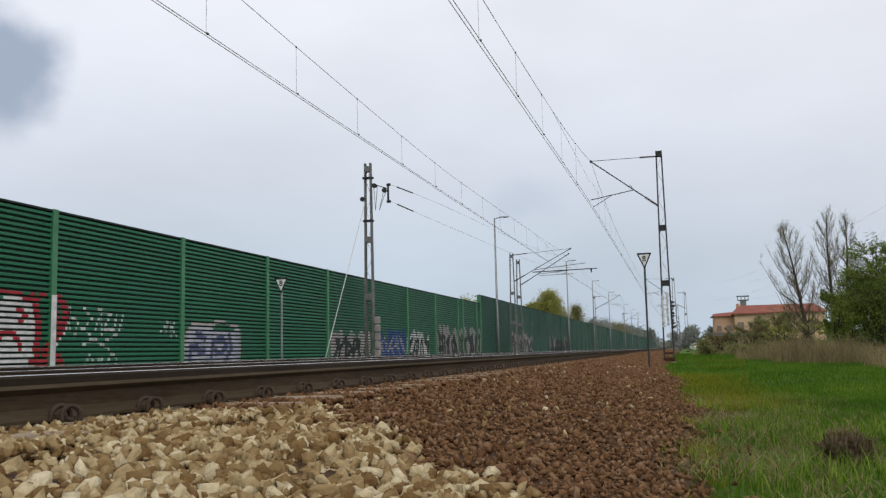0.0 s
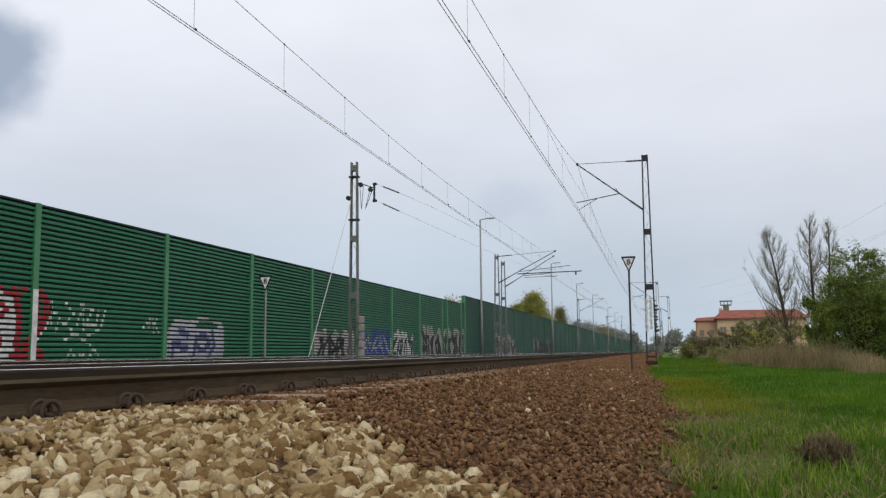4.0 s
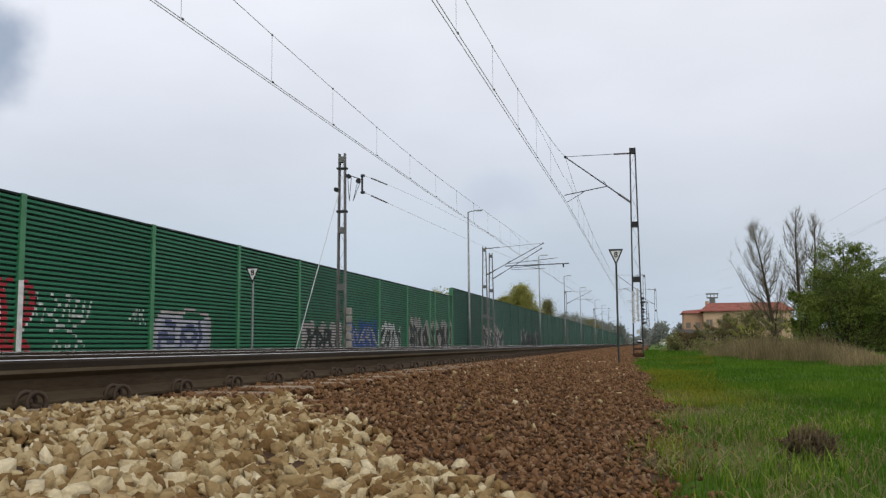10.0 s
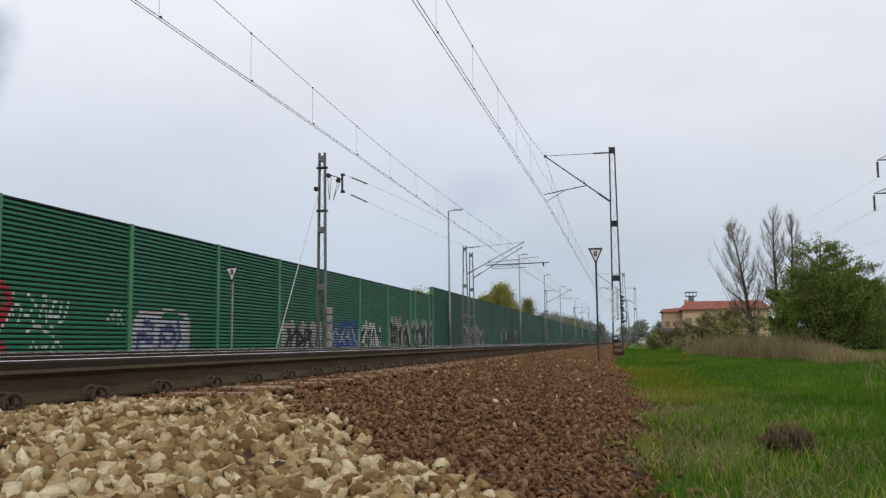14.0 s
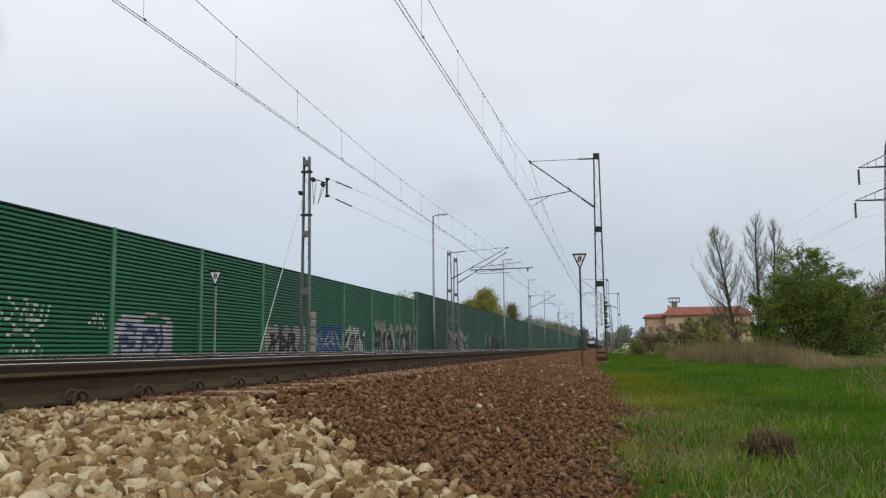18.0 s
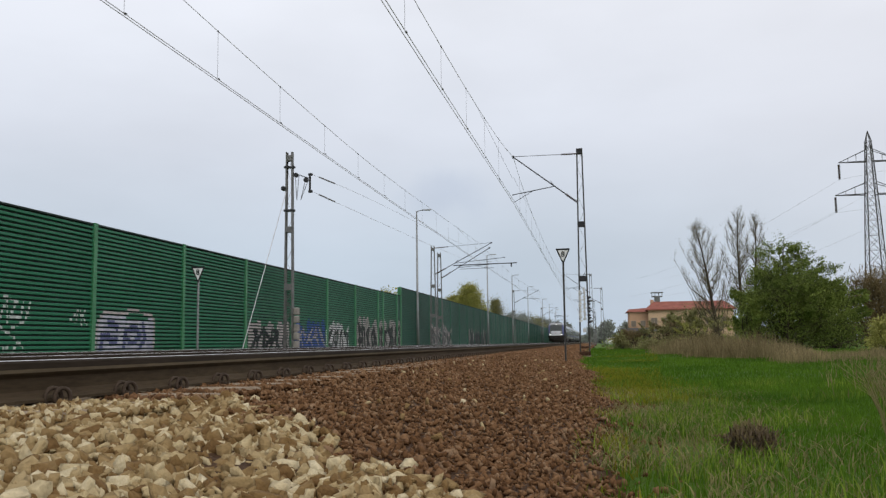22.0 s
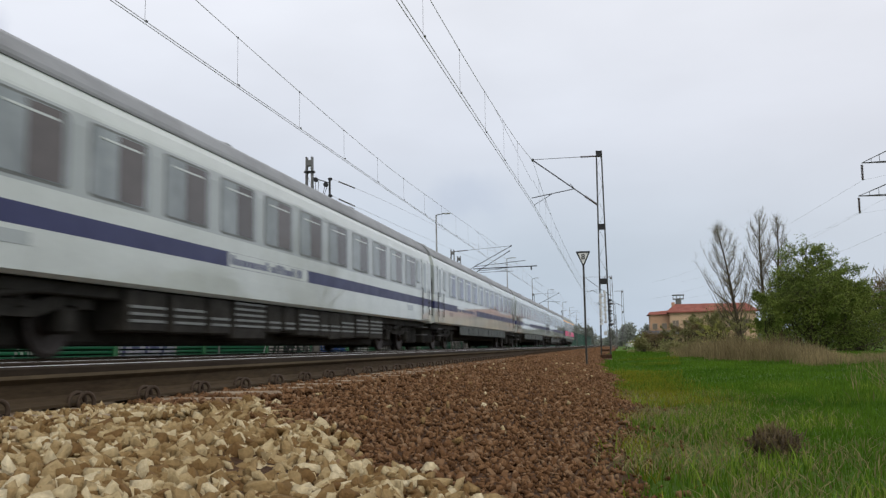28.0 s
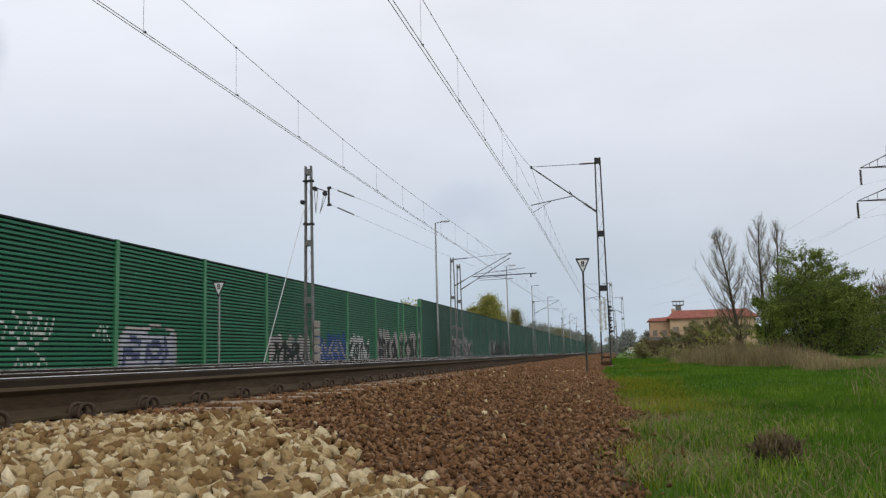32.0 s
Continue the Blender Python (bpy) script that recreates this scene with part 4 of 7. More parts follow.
def pylon(x, y, h, label):
    root = thing("power_pylon", (x, y, -0.8), label, "power pylon")
    body = Shape()
    hw0 = lambda z: 1.3 - 0.62 * z / (h * 0.62) if z < h * 0.62 else 0.68 - 0.45 * (z - h * 0.62) / (h * 0.38)
    levels = [h * k for k in (0, 0.1, 0.19, 0.28, 0.36, 0.44, 0.51, 0.58, 0.65, 0.71, 0.77, 0.83, 0.89, 0.95)]
    corners = ((-1, -1), (1, -1), (1, 1), (-1, 1))
    for a, b in zip(levels, levels[1:]):
        wa, wb = hw0(a), hw0(b)
        for i, (sx, sy) in enumerate(corners):
            tx, ty = corners[(i + 1) % 4]
            body.bar((sx * wa, sy * wa, a), (sx * wb, sy * wb, b), 0.1)
            body.bar((sx * wa, sy * wa, a), (tx * wb, ty * wb, b), 0.04)
            body.bar((tx * wa, ty * wa, a), (sx * wb, sy * wb, b), 0.04)
            body.bar((sx * wb, sy * wb, b), (tx * wb, ty * wb, b), 0.04)
    w = hw0(levels[-1])
    for sx, sy in corners:
        body.bar((sx * w, sy * w, levels[-1]), (0, 0, h), 0.09)
    part("lattice_body", body, M_MAST, root)
    for k, reach in ((0.855, 3.5), (0.70, 4.1)):
        z = h * k
        for s in (-1, 1):
            arm = Shape()
            w = hw0(z)
            for dy in (-1, 1):
                arm.bar((s * w, dy * w, z), (s * reach, 0, z), 0.1)
                arm.bar((s * w, dy * w, z + h * 0.055), (s * reach, 0, z), 0.07)
            for q in (0.35, 0.65):
                arm.bar((s * (w + (reach - w) * q), 0, z), (s * (w + (reach - w) * q), 0, z + h * 0.055 * (1 - q)), 0.05)
            a = part("cross_arm", arm, M_MAST, root)
            part("insulator", insulator((s * reach, 0, z - 0.2), (s * reach, 0, z - 2.1), 0.17), M_INSUL, a)
            wire = Shape()
            for dy in (-1, 1):
                wire.tube([(s * reach - dy * k2 * 60 * 0.35, dy * k2 * 110, z - 2.1 + 7 * k2 * (k2 - 1.6)) for k2 in (0, 0.2, 0.4, 0.6, 0.8, 1.0)], 0.012, 4)
            part("conductor", wire, M_WIRE, a)
    return root


pylon(33.0, 113.5, 25.9, "tall grey lattice power pylon behind the bushes")


# ---------------------------------------------------------------- background: house, trees, scrub
M_WALL_Y = mat("cream_yellow_render", (0.6, 0.42, 0.275), 0.85, 0, 0.15, 0.6, 12, 0.1, stains=0.15)
M_WALL_O = mat("orange_render", (0.5, 0.31, 0.2), 0.85, 0, 0.15, 0.6, 12, 0.1)
M_TILE = mat("red_roof_tiles", (0.28, 0.1, 0.075), 0.8, 0, 0.25, 0.8, 16, 0.3)
M_DARKROOF = mat("dark_shed_roof", (0.06, 0.055, 0.055), 0.8, 0, 0.25, 1, 12, 0.1)
M_FRAME = mat("brownish_window_frame", (0.42, 0.31, 0.21), 0.5, 0, 0.1, 4, 30, 0.0)
M_PANE = mat("dark_house_pane", (0.2, 0.165, 0.13), 0.15, 0, 0.1, 1, 10, 0.0)
M_BARK = mat("grey_brown_bark", (0.075, 0.06, 0.042), 0.9, 0, 0.35, 5, 50, 0.5)
M_LIMB = mat("grey_limb_bark", (0.115, 0.097, 0.068), 0.9, 0, 0.3, 5, 50, 0.3)
M_TWIG = mat("pale_twigs", (0.17, 0.142, 0.095), 0.9, 0, 0.3, 3, 40, 0.0)
M_LEAF = leaf_mat("fresh_green_leaves", (0.215, 0.27, 0.062), (0.11, 0.155, 0.036), 0.55)
M_LEAF_Y = leaf_mat("young_yellow_green_leaves", (0.38, 0.37, 0.11), (0.27, 0.27, 0.08), 0.3)
M_LEAF_B = leaf_mat("budding_grey_green_leaves", (0.27, 0.26, 0.11), (0.18, 0.17, 0.075), 0.35)
# Haze over the far trees is put into these greyed leaf colours.
M_LEAF_FAR = leaf_mat("haze_greyed_far_leaves", (0.27, 0.29, 0.25), (0.2, 0.215, 0.19), 0.3)
M_REED = leaf_mat("dry_reed_stalks", (0.3, 0.235, 0.125), (0.17, 0.14, 0.07), 0.28)
M_SCRUB = leaf_mat("brownish_scrub_twigs", (0.2, 0.15, 0.075), (0.13, 0.1, 0.05), 0.35)
M_GRASS = leaf_mat("meadow_grass_blades", (0.1, 0.19, 0.017), (0.052, 0.122, 0.011), 0.28)
M_TUFT = leaf_mat("light_green_tufts", (0.19, 0.265, 0.036), (0.12, 0.19, 0.022), 0.35)
M_GRASS_Y = leaf_mat("yellowing_grass_blades", (0.235, 0.225, 0.022), (0.15, 0.165, 0.017), 0.35)
M_STRAW = leaf_mat("dead_straw_blades", (0.28, 0.245, 0.115), (0.19, 0.165, 0.07), 0.35)

RNG = np.random.default_rng(7)


def leaf_cloud(centres, size, rng, aspect=0.55, droop=0.3):
    """A small bent leaf at every centre: two triangles each."""
    n = len(centres)
    d = rng.normal(size=(n, 3))
    d[:, 2] -= droop
    d /= np.linalg.norm(d, axis=1, keepdims=True)
    u = np.cross(d, rng.normal(size=(n, 3)))
    u /= np.linalg.norm(u, axis=1, keepdims=True) + 1e-9
    s = size * rng.uniform(0.6, 1.35, (n, 1))
    a = centres
    b = centres + d * s * 0.5 + u * s * aspect * 0.5
    c = centres + d * s
    e = centres + d * s * 0.5 - u * s * aspect * 0.5
    co = np.stack([a, b, c, e], 1).reshape(-1, 3)
    k = np.arange(n)[:, None] * 4
    return co, np.concatenate([k + [0, 1, 2], k + [0, 2, 3]], 0)


def branch_tree(rng, height, spread_, levels, trunk_r, lean=(0, 0), up=0.55, first=0.18, kids=(5, 4, 4), trunks=1):
    """Limb segments of a tree: list of (points, radii), and the twig points."""
    limbs, tips = [], []

    def grow(p, d, length, r, level):
        n = 5
        pts, rs = [p], [r]
        for i in range(n):
            d = (d + Vector(rng.normal(0, 0.075, 3)) + Vector((0, 0, 0.05 * up))).normalized()
            p = p + d * (length / n)
            pts.append(p)
            rs.append(max(0.004, r * (1 - 0.72 * (i + 1) / n)))
        limbs.append((pts, rs, level))
        if level >= levels:
            tips.extend(pts[1:])
            return
        k = kids[min(level, len(kids) - 1)]
        for i in range(k):
            q = first + (1 - first) * (i + rng.uniform(0.2, 0.9)) / k if level == 0 else rng.uniform(0.25, 1.0)
            q = min(q, 0.98)
            j = min(int(q * n), n - 1)
            base = pts[j] + (pts[j + 1] - pts[j]) * (q * n - j)
            ang = rng.uniform(0, 2 * math.pi)
            side = d.orthogonal().normalized()
            side = (Matrix.Rotation(ang, 3, d) @ side).normalized()
            nd = (d * up + side * spread_).normalized()
            grow(base, nd, length * rng.uniform(0.42, 0.62) * (1.1 - 0.45 * q if level == 0 else 1), rs[j] * 0.55, level + 1)
        tips.append(pts[-1])

    for t in range(trunks):
        a = rng.uniform(0, 6.28)
        d0 = Vector((lean[0] + (0.25 * math.cos(a) if trunks > 1 else 0), lean[1] + (0.25 * math.sin(a) if trunks > 1 else 0), 1)).normalized()
        grow(Vector((0.1 * t * math.cos(a), 0.1 * t * math.sin(a), 0)), d0, height * rng.uniform(0.85, 1.0) if t else height, trunk_r, 0)
    return limbs, tips


def limbs_shape(limbs, lo, hi):
    sh = Shape()
    for pts, rs, level in limbs:
        if lo <= level <= hi:
            sh.tube(pts, rs, 6 if level < 2 else 3, caps=False)
    return sh


def tree(at, height, seed, label, leaf_m, leaves, size, jitter, spread_=0.8, levels=3, trunk_r=0.1, lean=(0, 0), kids=(6, 5, 4), up=0.6, first=0.18, trunks=1, name="tree", cat="tree", twig=M_TWIG):
    rng = np.random.default_rng(seed)
    root = thing(name, at, label, cat)
    limbs, tips = branch_tree(rng, height, spread_, levels, trunk_r, lean, up, first, kids, trunks)
    part("trunk", limbs_shape(limbs, 0, 0), M_BARK, root, smooth=True)
    part("limb_work", limbs_shape(limbs, 1, 1), M_BARK, root, smooth=True)
    part("branchwork", limbs_shape(limbs, 2, 9), twig, root)
    if leaves:
        t = np.array([tuple(p) for p in tips])
        pick = t[rng.integers(0, len(t), leaves)] + rng.normal(0, jitter, (leaves, 3))
        pick[:, 2] = np.maximum(pick[:, 2], 0.15)
        co, tr = leaf_cloud(pick, size, rng)
        part("crown", big_mesh("crown", co, tr, leaf_m), None, root)
    return root


def upright_tree(at, height, lean, half, seed, limbs, bare, label, leaf_m, leaves):
    """A slim tree: one leaning stem, steep limbs that fill a narrow oval crown, fine twigs and a few buds."""
    rng = np.random.default_rng(seed)
    root = thing("tree", at, label, "tree")
    stem = [Vector((lean[0] * height * k + 0.05 * math.sin(7 * k + seed), 0.05 * math.sin(5 * k), height * k)) for k in [i / 10 for i in range(11)]]
    part("trunk", Shape().tube(stem, [0.15 * (1 - 0.93 * i / 10) + 0.006 for i in range(11)], 7, caps=False), M_BARK, root, smooth=True)
    big, fine, tips = Shape(), Shape(), []
    for i in range(limbs):
        top = bare + 0.12 + (0.86 - bare) * ((i + rng.uniform(0, 0.9)) / limbs) ** 0.85
        q = (top - bare) / (1 - bare)
        out = half * max(0.06, math.sin(math.pi * min(1.0, q) ** 0.75)) ** 0.7 * rng.uniform(0.45, 1.05) * min(1.0, 0.5 + 1.4 * q)
        k = max(bare * 0.8, top - out * rng.uniform(1.1, 1.7) / height - 0.03)
        j = min(int(k * 10), 9)
        p = stem[j] + (stem[j + 1] - stem[j]) * (k * 10 - j)
        a = i * 2.4 + rng.uniform(-0.4, 0.4)
        rise = top * height - p.z
        e = p + Vector((out * math.cos(a) + lean[0] * rise, out * math.sin(a), rise))
        mid = p + (e - p) * 0.5 + Vector((0.16 * out * math.cos(a), 0.16 * out * math.sin(a), -0.08 * rise))
        r = 0.045 * (1.15 - k)
        big.tube([p, mid, e], [r * 0.8 + 0.006, r * 0.45 + 0.005, 0.005], 5, caps=False)
        for q in range(9):
            f = rng.uniform(0.15, 1.0)
            b = (p + (mid - p) * (f * 2)) if f < 0.5 else (mid + (e - mid) * (f * 2 - 1))
            c = a + rng.uniform(-1.6, 1.6)
            l = rng.uniform(0.25, 0.65) * (1.1 - 0.45 * k)
            t = b + Vector((0.4 * l * math.cos(c), 0.4 * l * math.sin(c), l))
            m = b + (t - b) * 0.5 + Vector(rng.normal(0, 0.04, 3))
            fine.tube([b, m, t], [0.009, 0.006, 0.0035], 3, caps=False)
            tips += [m, t]
            for _ in range(3):
                g = m + (t - m) * rng.uniform(-0.3, 0.8)
                u = g + Vector((rng.normal(0, 0.14), rng.normal(0, 0.14), rng.uniform(0.15, 0.4)))
                fine.tube([g, u], [0.006, 0.003], 3, caps=False)
                tips.append(u)
    part("limb_work", big, M_LIMB, root, smooth=True)
    part("branchwork", fine, M_TWIG, root)
    t = np.array([tuple(v) for v in tips])
    co, tr = leaf_cloud(t[rng.integers(0, len(t), leaves)] + rng.normal(0, 0.09, (leaves, 3)), 0.038, rng)
    part("crown", big_mesh("crown", co, tr, leaf_m), None, root)
    return root


def bush(at, rx, ry, h, seed, label, leaf_m, leaves, size, name="bush", stems=14, clumps=60, cat="bush", spikes=0, aspect=0.55, puff=0.13, reach=0.45):
    """A shrub: stems from the ground, and clumps of leaves with gaps and an uneven outline."""
    rng = np.random.default_rng(seed)
    root = thing(name, at, label, cat)
    sh = Shape()
    cs = []
    for i in range(clumps):
        a, q = rng.uniform(0, 2 * math.pi), math.sqrt(rng.uniform(0, 1))
        z = h * rng.uniform(0.08, 1.0) ** 0.9
        k = math.sqrt(max(0.03, 1 - (z / h) ** 2.2)) * (0.7 + 0.45 * rng.random())
        cs.append((rx * q * k * math.cos(a), ry * q * k * math.sin(a), z))
    cs = np.array(cs)
    for i in range(stems):
        c = cs[rng.integers(0, clumps)]
        b = np.array((c[0] * 0.25, c[1] * 0.25, 0.0))
        mid = b + (c - b) * 0.5 + rng.normal(0, 0.12, 3)
        sh.tube([b, mid, c], [0.05, 0.03, 0.01], 5, caps=False)
    for i in range(spikes):
        a = rng.uniform(0, 2 * math.pi)
        q = rng.uniform(0.2, 0.8)
        b = np.array((rx * q * math.cos(a), ry * q * math.sin(a), h * rng.uniform(0.72 if reach < 0.5 else 0.5, 0.95) * math.sqrt(1 - 0.6 * q * q)))
        e = b + np.array((reach * math.cos(a) * rng.uniform(0.6, 1.2) + rng.normal(0, 0.2), 0.4 * math.sin(a) + rng.normal(0, 0.2), rng.uniform(0.15, 0.55) * (0.45 / reach) ** 0.6))
        sh.tube([b, (b + e) / 2 + rng.normal(0, 0.04, 3), e], [0.02, 0.012, 0.005], 4, caps=False)
        cs = np.concatenate([cs, [b + (e - b) * k for k in (0.2, 0.35, 0.5, 0.6, 0.7, 0.8, 0.88, 0.95)]])
    part("stem", sh, M_BARK, root)
    which = rng.integers(0, len(cs), leaves)
    rad = np.where(which < clumps, puff * (min(rx + h, 5.0) if h < 6 else rx + h) * 0.5, 0.022 * min(rx + h, 9.0) * 0.5)[:, None]
    pts = cs[which] + rng.normal(0, 1, (leaves, 3)) * rad * (0.7 + 0.6 * rng.random((leaves, 1)))
    pts[:, 2] = np.abs(pts[:, 2]) + 0.02
    co, tr = leaf_cloud(pts, size, rng, aspect, 0.3 if aspect > 0.2 else -0.8)
    part("crown", big_mesh("crown", co, tr, leaf_m), None, root)
    return root


# --- house
def build_house():
    root = thing("house", (0, 0, -0.65), "cream house with a low red tiled roof behind the trees", "house")
    x0, x1, y0, y1 = 9.4, 24.6, 170.0, 180.0
    part("wall", Shape().box(x0, x1, y0, y1, 0, 6.5, bevel=0.02), M_WALL_Y, root, "cream rendered walls")
    roof = Shape()
    roof.loft([[(x0 - 0.5, y0 - 0.5, 6.4), (x1 + 0.5, y0 - 0.5, 6.4), (x1 + 0.5, y1 + 0.5, 6.4), (x0 - 0.5, y1 + 0.5, 6.4)],
               [(x0 - 0.5, y0 - 0.5, 6.6), (x1 + 0.5, y0 - 0.5, 6.6), (x1 + 0.5, y1 + 0.5, 6.6), (x0 - 0.5, y1 + 0.5, 6.6)],
               [(x0 + 1.2, y0 + 3.5, 8.15), (x1 - 1.2, y0 + 3.5, 8.15), (x1 - 1.2, y1 - 3.5, 8.15), (x0 + 1.2, y1 - 3.5, 8.15)]])
    part("roof", roof, M_TILE, root, "red tiled roof")
    part("wing", Shape().box(5.9, x0, y0 + 1.0, y1 - 1.0, 0, 6.25, bevel=0.02), M_WALL_O, root, "orange side wing")
    part("wing_roof", Shape().loft([[(5.4, y0 + 0.6, 6.2), (x0 + 0.2, y0 + 0.6, 6.2), (x0 + 0.2, y1 - 0.6, 6.2), (5.4, y1 - 0.6, 6.2)],
                                    [(5.9, y0 + 2.5, 6.75), (x0 + 0.2, y0 + 2.5, 7.0), (x0 + 0.2, y1 - 2.5, 7.0), (5.9, y1 - 2.5, 6.75)]]), M_TILE, root)
    part("chimney", Shape().box(10.0, 10.6, 173, 173.8, 7.0, 8.5, bevel=0.03), M_WALL_O, root)
    part("porch", Shape().box(10.6, 16.5, y0 - 3.0, y0 - 0.02, 2.3, 2.55, bevel=0.03), M_DARKROOF, root, "dark flat porch roof")
    for x in (10.8, 13.5, 16.3):
        part("porch_post", Shape().box(x - 0.1, x + 0.1, y0 - 2.9, y0 - 2.7, 0, 2.3), M_WALL_O, root)
    for z in (1.1, 3.7):
        for x in ((10.4, 12.6, 14.0, 17.3, 20.2, 22.6) if z > 2 else (10.6, 13.1, 18.4)):
            w = part("window", Shape().box(x - 0.6, x + 0.6, y0 - 0.06, y0 + 0.02, z, z + 1.35, bevel=0.01), M_FRAME, root)
            for dx in (-0.28, 0.28):
                part("pane", Shape().box(x + dx - 0.24, x + dx + 0.24, y0 - 0.075, y0 - 0.05, z + 0.08, z + 1.27), M_PANE, w)
    for z in (1.1, 3.4):
        for x in (6.7, 8.4):
            w = part("window", Shape().box(x - 0.5, x + 0.5, y0 + 0.94, y0 + 1.02, z, z + 1.2, bevel=0.01), M_FRAME, root)
            part("pane", Shape().box(x - 0.42, x + 0.42, y0 + 0.92, y0 + 0.95, z + 0.08, z + 1.12), M_PANE, w)


build_house()
shed = thing("shed", (4.3, 150, -0.65), "low dark shed beside the house", "shed")
part("wall", Shape().box(0, 9.5, 0, 4, 0, 2.2, bevel=0.02), M_WALL_O, shed)
part("roof", Shape().loft([[(-0.4, -0.4, 2.2), (9.9, -0.4, 2.2), (9.9, 4.4, 2.2), (-0.4, 4.4, 2.2)], [(-0.4, -0.4, 2.35), (9.9, -0.4, 2.35), (9.9, 4.4, 3.0), (-0.4, 4.4, 3.0)]]), M_DARKROOF, shed, "dark sheet roof")
for k in range(4):
    part("door", Shape().box(0.6 + 2.3 * k, 2.2 + 2.3 * k, -0.05, 0.02, 0, 1.9, bevel=0.01), M_DARKROOF if k % 2 else M_FRAME, shed)
tower = thing("radio_mast", (16.9, 260, -0.7), "grey service mast with platforms far behind the house", "radio mast")
# Pale steel stands in for haze on this far mast.
part("stem", Shape().box(-0.75, 0.75, -0.75, 0.75, 0, 13.2, bevel=0.1), M_MASTL, tower, "grey shaft")
for z, r in ((13.2, 1.5), (14.3, 1.7)):
    part("platform", Shape().box(-r, r, -0.8, 0.8, z, z + 0.3, bevel=0.1), M_MASTL, tower)
for x in (-1.4, -0.5, 0.5, 1.4):
    part("railing_post", Shape().box(x - 0.08, x + 0.08, -0.1, 0.1, 13.5, 14.3), M_MASTL, tower)



def parked_car(x, y, rz):
    root = thing("car", (x, y, -0.66), "small white car parked at the meadow's far edge", "car", rz=rz)
    body = [[(px, py, z) for px, py in ((-w, -l), (w, -l), (w, l), (-w, l))] for z, w, l in ((0.3, 0.78, 1.95), (0.55, 0.85, 2.05), (0.85, 0.84, 2.02), (0.95, 0.76, 1.9))]
    part("body", Shape().loft(body), M_WHITE, root)
    part("cabin", Shape().loft([[(-0.74, -1.3, 0.95), (0.74, -1.3, 0.95), (0.74, 0.95, 0.95), (-0.74, 0.95, 0.95)], [(-0.6, -0.95, 1.42), (0.6, -0.95, 1.42), (0.6, 0.4, 1.42), (-0.6, 0.4, 1.42)]]), M_PANE, root, "dark glazed cabin")
    part("roof", Shape().box(-0.6, 0.6, -0.95, 0.4, 1.42, 1.47, bevel=0.02), M_WHITE, root)
    for sx in (-0.74, 0.74):
        for sy in (-1.25, 1.25):
            part("wheel", Shape().lathe([(0.1, -0.09), (0.3, -0.09), (0.31, 0.0), (0.3, 0.09), (0.1, 0.09)], 14, (sx, sy, 0.31), "x"), M_BLACK, root)


parked_car(2.3, 170.0, 8)

# --- trees and bushes beside the meadow
upright_tree((7.95, 60.0, -0.62), 8.4, (-0.175, 0.0), 2.1, 3, 54, 0.17, "budding bare tree with fine steep twigs", M_LEAF_B, 9000)
upright_tree((9.25, 61.0, -0.65), 9.2, (0.01, 0.0), 1.7, 12, 40, 0.24, "slender budding bare tree behind the green bush", M_LEAF_B, 5000)
upright_tree((10.5, 63.0, -0.65), 9.1, (0.03, 0.0), 1.5, 15, 34, 0.3, "slim budding tree with pale twigs behind the bush", M_LEAF_B, 4000)
tree((8.9, 45.0, -0.6), 3.6, 41, "dense fresh green leafy tree reaching the ground", M_LEAF, 18000, 0.085, 0.11, 0.85, 3, 0.07, (0.0, 0), (10, 6, 5), 0.62, 0.03, 6, "leafy_tree", "tree", M_BARK)
bush((9.2, 45.0, -0.6), 2.9, 1.8, 3.5, 5, "dense green shrub under the leafy tree", M_LEAF, 56000, 0.082, "bush", 30, 170, "bush", 40, 0.55, 0.11, 0.7)
bush((8.85, 45.2, -0.6), 0.95, 0.9, 5.7, 16, "tall green shrub with level leafy sprays", M_LEAF, 15000, 0.078, "bush", 16, 40, "bush", 90, 0.55, 0.055, 1.0)
bush((10.35, 45.6, -0.6), 0.85, 0.9, 4.8, 17, "green shrub with level sprays beside the tall one", M_LEAF, 11000, 0.078, "bush", 14, 30, "bush", 80, 0.55, 0.055, 1.0)
tree((11.3, 46.5, -0.6), 2.9, 43, "lower leafy tree beside the tall one", M_LEAF, 12000, 0.09, 0.14, 1.0, 3, 0.06, (0.05, 0), (8, 6, 5), 0.6, 0.03, 5, "leafy_tree", "tree", M_BARK)
bush((11.5, 46.6, -0.6), 1.6, 1.3, 3.3, 6, "green shrub between the leafy trees", M_LEAF, 15000, 0.09, "bush", 12, 50, "bush", 34, 0.55, 0.1, 0.7)
bush((7.3, 44.5, -0.6), 1.1, 1.2, 2.8, 9, "green shrub beside the leafy tree", M_LEAF, 10000, 0.09, "bush", 10, 40, "bush", 16, 0.55, 0.1, 0.6)
bush((11.0, 37.5, -0.6), 0.7, 0.7, 1.3, 8, "small bright green shrub among dry reeds", M_LEAF_Y, 2600, 0.11, "bush", 8, 24)
bush((5.3, 63, -0.62), 2.2, 1.5, 2.3, 33, "thin olive shrub before the house", M_LEAF_B, 7000, 0.1, "thicket", 50, 70, "thicket", 20)
bush((6.9, 66, -0.62), 1.9, 1.5, 2.9, 34, "thin budding shrub before the house", M_LEAF_B, 5200, 0.12, "thicket", 50, 70, "thicket", 20)
bush((16.5, 56, -0.6), 4.0, 2.0, 4.0, 31, "brown leafless thicket behind the dry reeds", M_SCRUB, 11000, 0.6, "thicket", 60, 90, "thicket", 0, 0.05)
